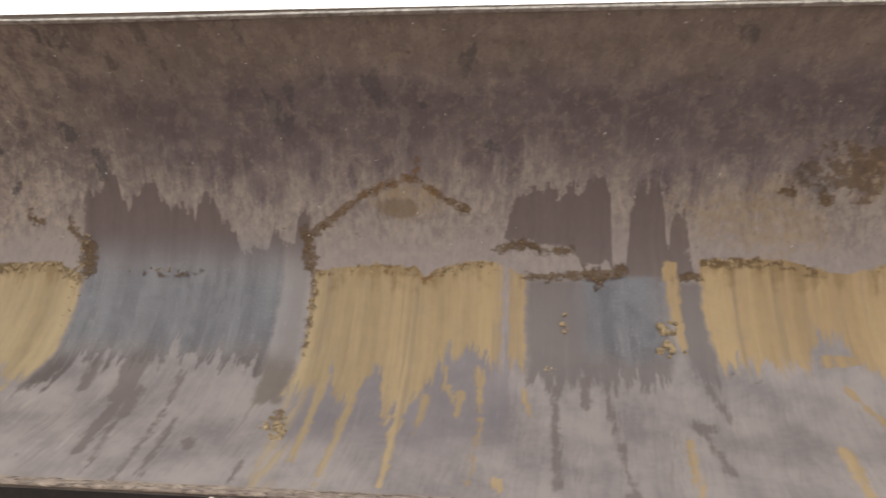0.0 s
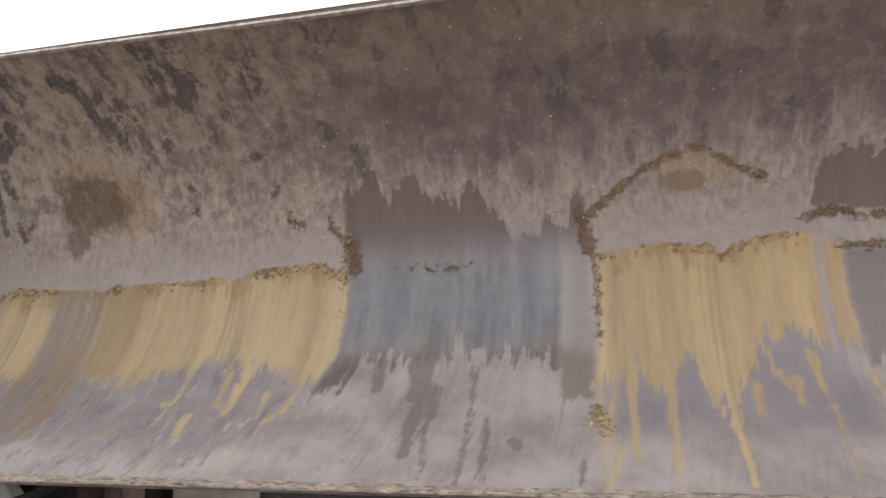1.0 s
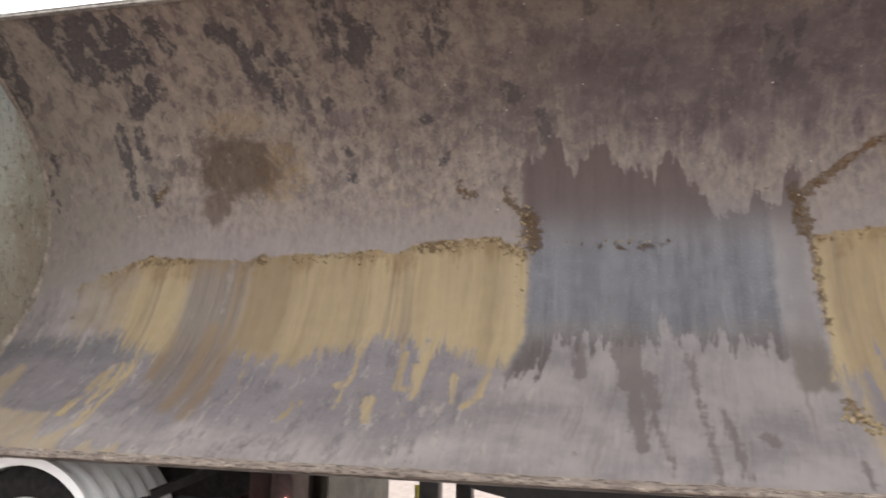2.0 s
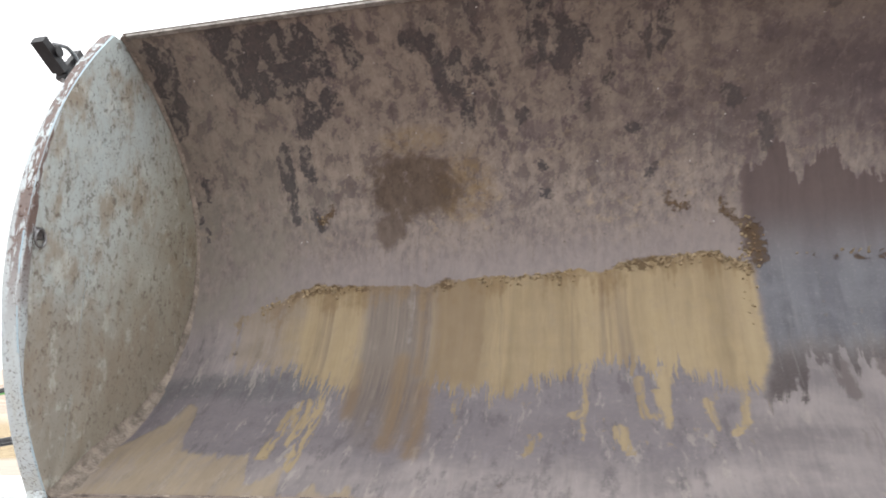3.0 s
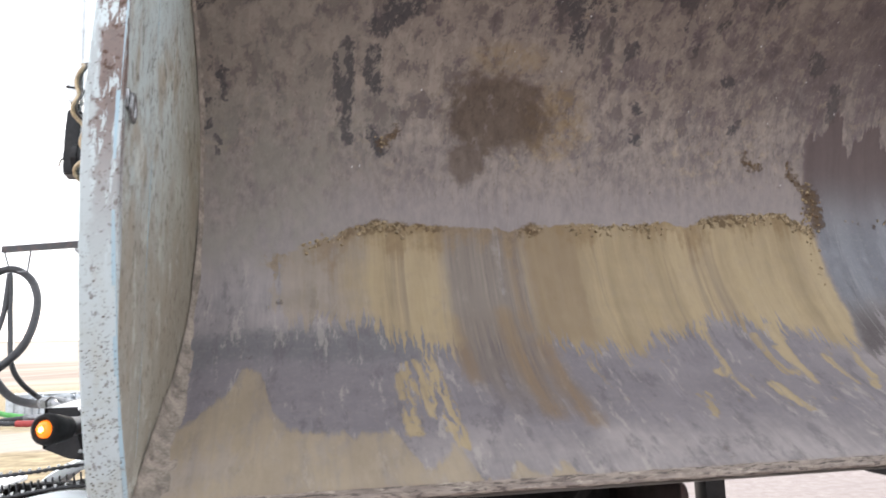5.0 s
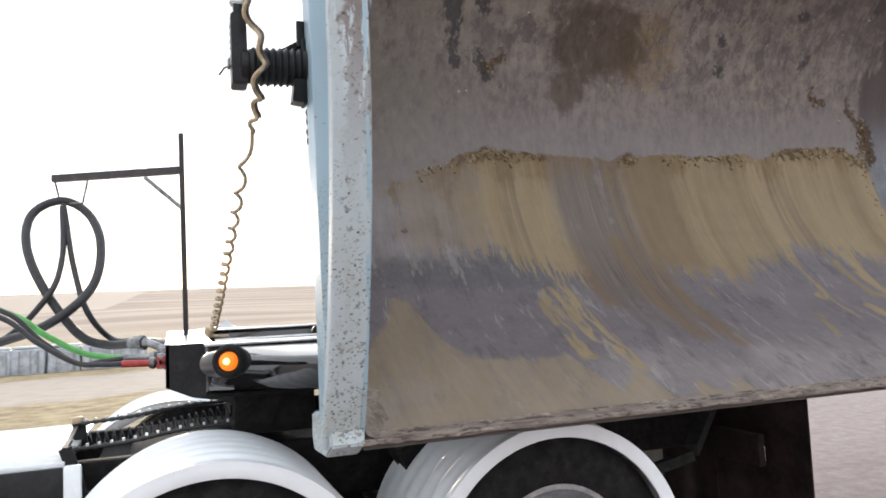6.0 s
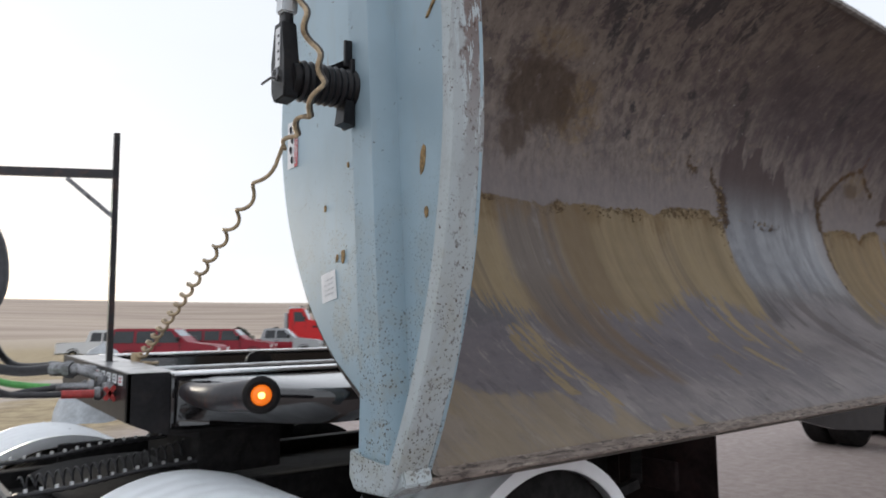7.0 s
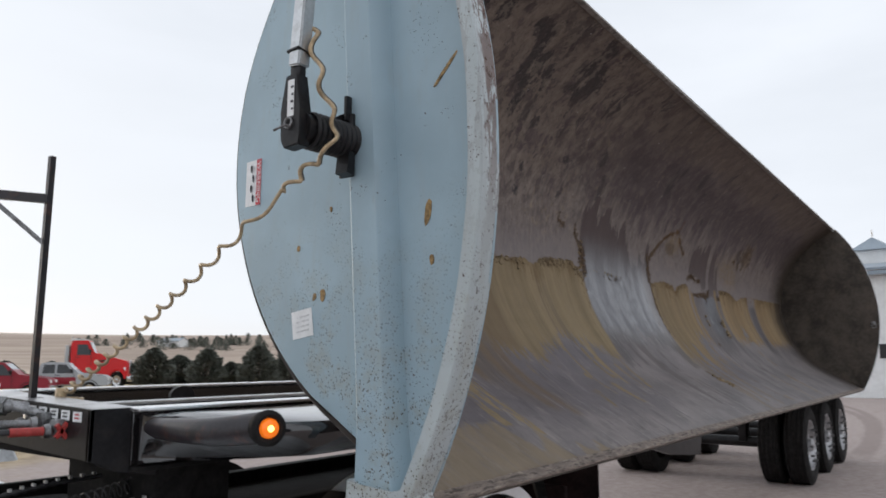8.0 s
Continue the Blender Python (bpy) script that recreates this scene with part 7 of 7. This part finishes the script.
def pickup(paint, label, lower=None):
    o = [(-2.9, 0.55), (-2.9, 1.18), (-1.05, 1.18), (-0.95, 1.82), (-0.75, 1.90), (0.45, 1.88), (1.10, 1.22), (2.55, 1.12), (2.74, 0.98), (2.76, 0.5)]
    s = [[(-0.82, 1.25), (-0.15, 1.25), (-0.15, 1.76), (-0.75, 1.76)], [(-0.05, 1.25), (0.85, 1.25), (0.42, 1.76), (-0.05, 1.76)]]
    ob = vehicle("pickup_truck", label, "pickup", paint, o, s, [((1.02, 1.28), (0.50, 1.83))], (-1.8, 1.75), lamps=[(2.70, 2.78, 0.82, 0.98, M_PAPER)])
    if lower:
        for s in (-1, 1):
            bm = B()
            box(bm, -2.88, -1.06, s * 0.965 - 0.012, s * 0.965 + 0.012, 0.60, 1.20, 0.008)
            box(bm, -1.06, 1.0, s * 0.965 - 0.012, s * 0.965 + 0.012, 0.60, 1.02, 0.008)
            part("side_panel", bm, lower, ob, "red side panel", 30)
    return ob


def day_cab(paint, label):
    ob = vehicle("day_cab_truck", label, "truck", paint,
                 [(-1.7, 0.9), (-1.75, 2.72), (-1.55, 2.86), (-0.55, 2.84), (-0.42, 2.76), (0.02, 2.06), (0.9, 1.93), (1.9, 1.74), (2.46, 1.62), (2.56, 1.5), (2.58, 0.72), (2.3, 0.7), (2.2, 0.95), (1.95, 1.13), (1.55, 1.13), (1.3, 0.95), (1.2, 0.7), (0.0, 0.75)],
                 [[(-1.28, 1.98), (-0.22, 1.98), (-0.56, 2.60), (-1.28, 2.60)]], [((-0.01, 2.10), (-0.40, 2.74))], (1.75,), 1.05, 0.10, 0.5, ())
    bm = B()
    box(bm, 2.575, 2.66, -0.50, 0.50, 0.85, 1.68, 0.03)
    grille = part("grille", bm, M_CHROME, ob, "bright upright grille", 30)
    for k in range(7):
        bm = B()
        box(bm, 2.655, 2.668, -0.40 + 0.13 * k, -0.37 + 0.13 * k, 0.95, 1.60)
        part("grille_bar", bm, M_BLACK, grille)
    bm = B()
    box(bm, 2.50, 2.78, -1.08, 1.08, 0.42, 0.74, 0.04)
    part("bumper", bm, M_CHROME, ob, "bright front bumper", 30)
    for s in (-1, 1):
        bm = B()
        lathe(bm, [(0.0, 0.55), (0.0, 0.66), (0.06, 0.70), (0.34, 0.66), (0.40, 0.55)], (1.75, s * 1.16, 0.52), (0, -s, 0), 24, (-radians(82), radians(82)))
        part("front_fender", bm, paint, ob, "rounded red front fender", 50)
        bm = B()
        lathe(bm, [(0.0, 0.0), (0.0, 0.16), (0.05, 0.14), (0.07, 0.0)], (2.34, s * 0.98, 1.17), (1, s * 0.5, 0.25), 16)
        for v in bm.verts:
            v.co.z = 1.17 + (v.co.z - 1.17) * 0.7
        part("headlight", bm, M_PAPER, ob, "pale headlight", 50)
        bm = B()
        box(bm, 0.35, 0.95, s * 1.045 - 0.012, s * 1.045 + 0.012, 1.60, 1.70, 0.008)
        part("hood_vent", bm, M_BLACK, ob, "", 30)
    bm = B()
    box(bm, -1.68, -0.75, -0.90, 0.90, 2.82, 2.92, 0.04)
    part("roof_cap", bm, M_CAR_WHITE, ob, "pale roof cap", 30)
    bm = B()
    box(bm, -3.4, -1.7, -0.45, 0.45, 0.75, 1.0, 0.02)
    part("frame", bm, M_BLACK, ob, "", 30)
    for s in (-1, 1):
        bm = B()
        lathe(bm, [(0, 0.0), (0, 0.3), (-0.01, 0.45), (0.05, 0.5), (0.5, 0.5), (0.55, 0.4), (0.55, 0)], (-2.75, s * 1.15, 0.5), (0, -s, 0), 24)
        part("tyre", bm, M_RUBBER, ob, "", 40)
    bm = B()
    tube(bm, [(-2.0, 0.95, 0.9), (-2.0, 0.95, 3.1)], 0.07, 12)
    part("exhaust_stack", bm, M_CHROME, ob, "", 40)
    bm = B()
    box(bm, -2.15, -1.85, -0.9, 0.9, 1.0, 2.55, 0.05)
    part("back_guard", bm, M_CAR_SILVER, ob, "pale cab guard", 30)
    return ob


def park(ob, x, y, turn, size=(1, 1, 1)):
    ob.matrix_basis = pose(x, y, ground_height(x, y), 0, 0, turn)
    ob.scale = size


park(suv(M_CAR_RED, "maroon red sport utility car with dark windows"), 4.80, 38.68, -38)
park(suv(M_CAR_RED, "dark red sport utility car parked in the row"), 10.35, 44.84, -36)
park(pickup(M_CAR_SILVER, "silver and red pickup truck in the parked row", M_CAR_RED), 14.61, 46.87, -36)
park(pickup(M_CAR_WHITE, "white pickup truck at the end of the row"), 4.36, 47.93, -42)
park(day_cab(M_TRUCK_RED, "bright red day-cab truck with a chrome grille"), 20.2, 53.2, -36, (0.88, 1.0, 1.2))


# row of pale wrapped blocks left in the grass
def wrapped_block(seed):
    rng = random.Random(seed)
    ob = thing("wrapped_block", "pale grey-blue wrapped block in a row in the grass", "wrapped block", (0, 0, 0), "row of blocks")
    bm = B()
    box(bm, -0.53, 0.53, -0.6, 0.6, 0.0, 0.98, 0.07)
    bmesh.ops.subdivide_edges(bm, edges=bm.edges[:], cuts=2, use_grid_fill=True)
    for v in bm.verts:
        v.co += noise.noise_vector(v.co * 2.3 + Vector((seed * 3.1, 0, 0))) * 0.05
    part("block_body", bm, M_WRAP, ob, "", 50)
    bm = B()
    box(bm, -0.50, 0.50, -0.56, 0.56, 0.985, 1.06, 0.03)
    part("top_sheet", bm, M_WRAPTOP, ob, "paler folded top", 40)
    for k in (-0.25, 0.12, 0.38):
        bm = B()
        box(bm, k - 0.03 + rng.uniform(-0.05, 0.05), k + 0.03, -0.635, -0.60, 0.10, 0.90, 0.008)
        part("dark_seam", bm, M_SEAM, ob, "darker seam")
    return ob


M_WRAP = plain("pale_blue_grey_wrap", (0.42, 0.45, 0.49), 0.5, 0.0, 3, 0.3, 0.3, (0.30, 0.31, 0.33), 0.6)
M_WRAPTOP = plain("pale_wrap_top", (0.58, 0.60, 0.62), 0.5, 0.0, 4, 0.2, 0.2)
M_SEAM = plain("grey_seam", (0.25, 0.27, 0.30), 0.6, 0.0, 5, 0.2, 0.1)
blocks = [wrapped_block(k) for k in range(3)]
for k in range(7):
    x, y = -7.8 - 1.12 * k, 32.4 - 0.15 * k
    m = pose(x, y, ground_height(x, y) - 0.03, 0, 0, (-7, 5, 2, -3, 8, 0, 4)[k])
    if k < 3:
        blocks[k].matrix_basis = m
    else:
        copy_thing(blocks[k % 3], m)


# ---- conifers ----
def conifer(seed, h, w):
    rng = random.Random(seed)
    ob = thing("conifer_tree", "dark bushy conifer at the edge of the yard", "tree", (0, 0, 0), "conifer row")
    bm = B()
    tube(bm, [(0, 0, -0.2), (0.05, 0, h * 0.3), (0, 0.05, h * 0.7), (0, 0, h * 0.95)], [0.16, 0.13, 0.07, 0.02], 8)
    for k in range(14):
        a, z = rng.uniform(0, math.tau), h * rng.uniform(0.08, 0.85)
        l = w * (1 - z / h) ** 0.7 * 0.8
        tube(bm, [(0, 0, z), (l * math.cos(a), l * math.sin(a), z + 0.15)], [0.04, 0.012], 5)
    part("trunk", bm, M_BARK, ob, "", 40)
    verts, faces = [], []
    lobes = [(rng.uniform(0, math.tau), rng.uniform(0.05, 0.9), rng.uniform(0.8, 1.25)) for _ in range(16)]
    for _ in range(5200):
        t = rng.random() ** 1.25
        a = rng.uniform(0, math.tau)
        rad = w * (0.78 + 0.22 * min(1, t / 0.22)) * (1 - t ** 1.9) ** 0.62
        for la, lt, lk in lobes:
            if abs(t - lt) < 0.12 and math.cos(a - la) > 0.7:
                rad *= lk
        r = rad * math.sqrt(rng.uniform(0.12, 1.05))
        c = Vector((r * math.cos(a), r * math.sin(a), h * t + rng.uniform(-0.15, 0.15) + 0.25))
        s = rng.uniform(0.12, 0.26)
        d = Vector((math.cos(a), math.sin(a), rng.uniform(-0.2, 0.7))).normalized()
        sd = d.orthogonal().normalized()
        sd.rotate(Euler((rng.uniform(0, 6), rng.uniform(0, 6), 0)))
        i = len(verts)
        verts += [c - d * s, c + sd * s * 0.45, c + d * s, c - sd * s * 0.45]
        faces += [(i, i + 1, i + 2), (i, i + 2, i + 3)]
    me = bpy.data.meshes.new("crown")
    me.from_pydata(verts, [], faces)
    me.materials.append(M_TREE)
    cr = new("crown", me)
    cr.parent = ob
    return ob


t1, t2 = conifer(1, 3.0, 1.75), conifer(2, 2.4, 1.65)
row = [(275, 67, 1.05, 0), (320, 69, 0.9, 1), (368, 66, 1.0, 0), (458, 65, 1.05, 0), (515, 66, 1.0, 0), (575, 66, 1.0, 1), (235, 70, 0.8, 1),
       (15, 76, 0.85, 1), (95, 77, 0.8, 1), (175, 74, 0.75, 1), (-60, 80, 0.8, 1), (640, 66, 1.0, 0), (410, 70, 0.8, 1), (-150, 82, 0.7, 1)]
spots = []
for across, far, size, which in row:
    a = radians(35.95) + math.atan((784 - across) / 1279)
    spots.append((-7.5 + far * math.cos(a), 2.2 + far * math.sin(a), size, which))
for k, (x, y, s, which) in enumerate(spots):
    src = (t1, t2)[which]
    m = pose(x, y, ground_height(x, y) - 0.3, 0, 0, 67 * k)
    if k == 0:
        t1.matrix_basis = m
    elif k == 1:
        t2.matrix_basis = m
    else:
        c = copy_thing(src, m)
        c.scale = (s, s, s * (0.9 + 0.04 * (k % 5)))

# ---- buildings ----
M_SHED = plain("white_metal_siding", (0.82, 0.83, 0.83), 0.45, 0.0, 1.2, 0.06, 0.05, (0.5, 0.49, 0.47), 0.3)
M_ROOF = plain("blue_grey_metal_roof", (0.27, 0.32, 0.37), 0.4, 0.2, 1.0, 0.1, 0.05)


def shed(name, label, x0, x1, y0, y1, eave, ridge, cupola_y=None):
    """A long metal shed whose eave faces -x."""
    xm = (x0 + x1) / 2
    z = ground_height(xm, (y0 + y1) / 2) - 0.2
    ob = thing(name, label, "building", (xm, (y0 + y1) / 2, z))
    bm = B()
    prism(bm, [(x0, z), (x1, z), (x1, z + eave), (xm, z + ridge), (x0, z + eave)], "y", y0, y1)
    wall = part("wall", bm, M_SHED, ob, "white ribbed metal siding")
    y = y0 + 0.5
    while y < y1 - 0.3:
        bm = B()
        box(bm, x0 - 0.04, x0, y, y + 0.06, z, z + eave - 0.2)
        part("siding_rib", bm, M_SHED, wall)
        y += 0.9
    rise = (ridge - eave) / (xm - x0)
    for s in (-1, 1):
        bm = B()
        xe = x0 - 0.5 if s < 0 else x1 + 0.5
        ze = z + eave - 0.5 * rise
        prism(bm, [(xe, ze), (xm, z + ridge), (xm, z + ridge + 0.12), (xe, ze + 0.12)], "y", y0 - 0.4, y1 + 0.4)
        part("roof", bm, M_ROOF, ob, "blue-grey metal roof")
    bm = B()
    box(bm, x0 - 0.52, x0 - 0.42, y0 - 0.4, y1 + 0.4, z + eave - 0.32, z + eave - 0.12)
    part("gutter", bm, M_ROOF, ob, "dark eave gutter")
    bm = B()
    box(bm, x0 - 0.06, x0 - 0.002, y0 + 6.0, y0 + 10.0, z, z + 4.0)
    part("sliding_door", bm, M_WHITE, ob, "white sliding door")
    bm = B()
    box(bm, x0 - 0.06, x0 - 0.002, y0 + 14.2, y0 + 15.0, z + 2.2, z + 2.9, 0.02)
    part("window", bm, M_PANE, ob, "small dark window")
    bm = B()
    box(bm, x0 - 0.25, x0 - 0.03, y0 + 13.4, y0 + 13.7, z + 4.9, z + 5.1, 0.03)
    part("yard_light", bm, M_PAPER, ob, "white wall light")
    if cupola_y is not None:
        cx, cy = xm, cupola_y
        bm = B()
        box(bm, cx - 0.85, cx + 0.85, cy - 0.85, cy + 0.85, z + ridge - 0.4, z + ridge + 0.75, 0.02)
        c = part("cupola", bm, M_SHED, ob, "white roof cupola")
        bm = B()
        a = [bm.verts.new((cx + p * 1.1, cy + q * 1.1, z + ridge + 0.75)) for p, q in ((-1, -1), (1, -1), (1, 1), (-1, 1))]
        t = bm.verts.new((cx, cy, z + ridge + 1.6))
        for j in range(4):
            bm.faces.new((a[j], a[(j + 1) % 4], t))
        bm.faces.new(a[::-1])
        part("cupola_roof", bm, M_ROOF, c, "blue-grey pyramid roof")
        bm = B()
        tube(bm, [(cx, cy, z + ridge + 1.55), (cx, cy, z + ridge + 2.0)], 0.03, 6)
        part("finial", bm, M_STEEL, c)
    return ob


shed("metal_shed", "white metal farm shed with a cupola on the roof", 34, 46, -9.0, 16.0, 6.6, 7.5, 6.4)
shed("distant_barn", "long low white barn on the far hill", 197, 202, 305, 322, 3.0, 4.3)

# shelter belt on the far hill, as one mass of small clumps
rng = random.Random(11)
verts, faces = [], []
for k in range(110):
    th = radians(rng.choice((rng.uniform(40, 64), rng.uniform(50, 60), rng.uniform(36, 50))))
    d = rng.uniform(330, 430)
    x, y = d * math.cos(th), d * math.sin(th)
    z, hh = ground_height(x, y), rng.uniform(2.5, 5.5)
    for _ in range(420):
        q = rng.random()
        c = Vector((x + rng.gauss(0, 1.5) * (1.1 - q), y + rng.gauss(0, 1.5) * (1.1 - q), z + q * hh))
        i = len(verts)
        s = rng.uniform(0.25, 0.5)
        verts += [c + Vector((rng.uniform(-s, s), rng.uniform(-s, s), rng.uniform(-s, s))) for _ in range(3)]
        faces.append((i, i + 1, i + 2))
me = bpy.data.meshes.new("shelter_belt")
me.from_pydata(verts, [], faces)
me.materials.append(M_TREE)
tagged(new("shelter_belt", me), "far hedgerow of bare shrubs and trees on the hill", "hedgerow", kind="stuff")
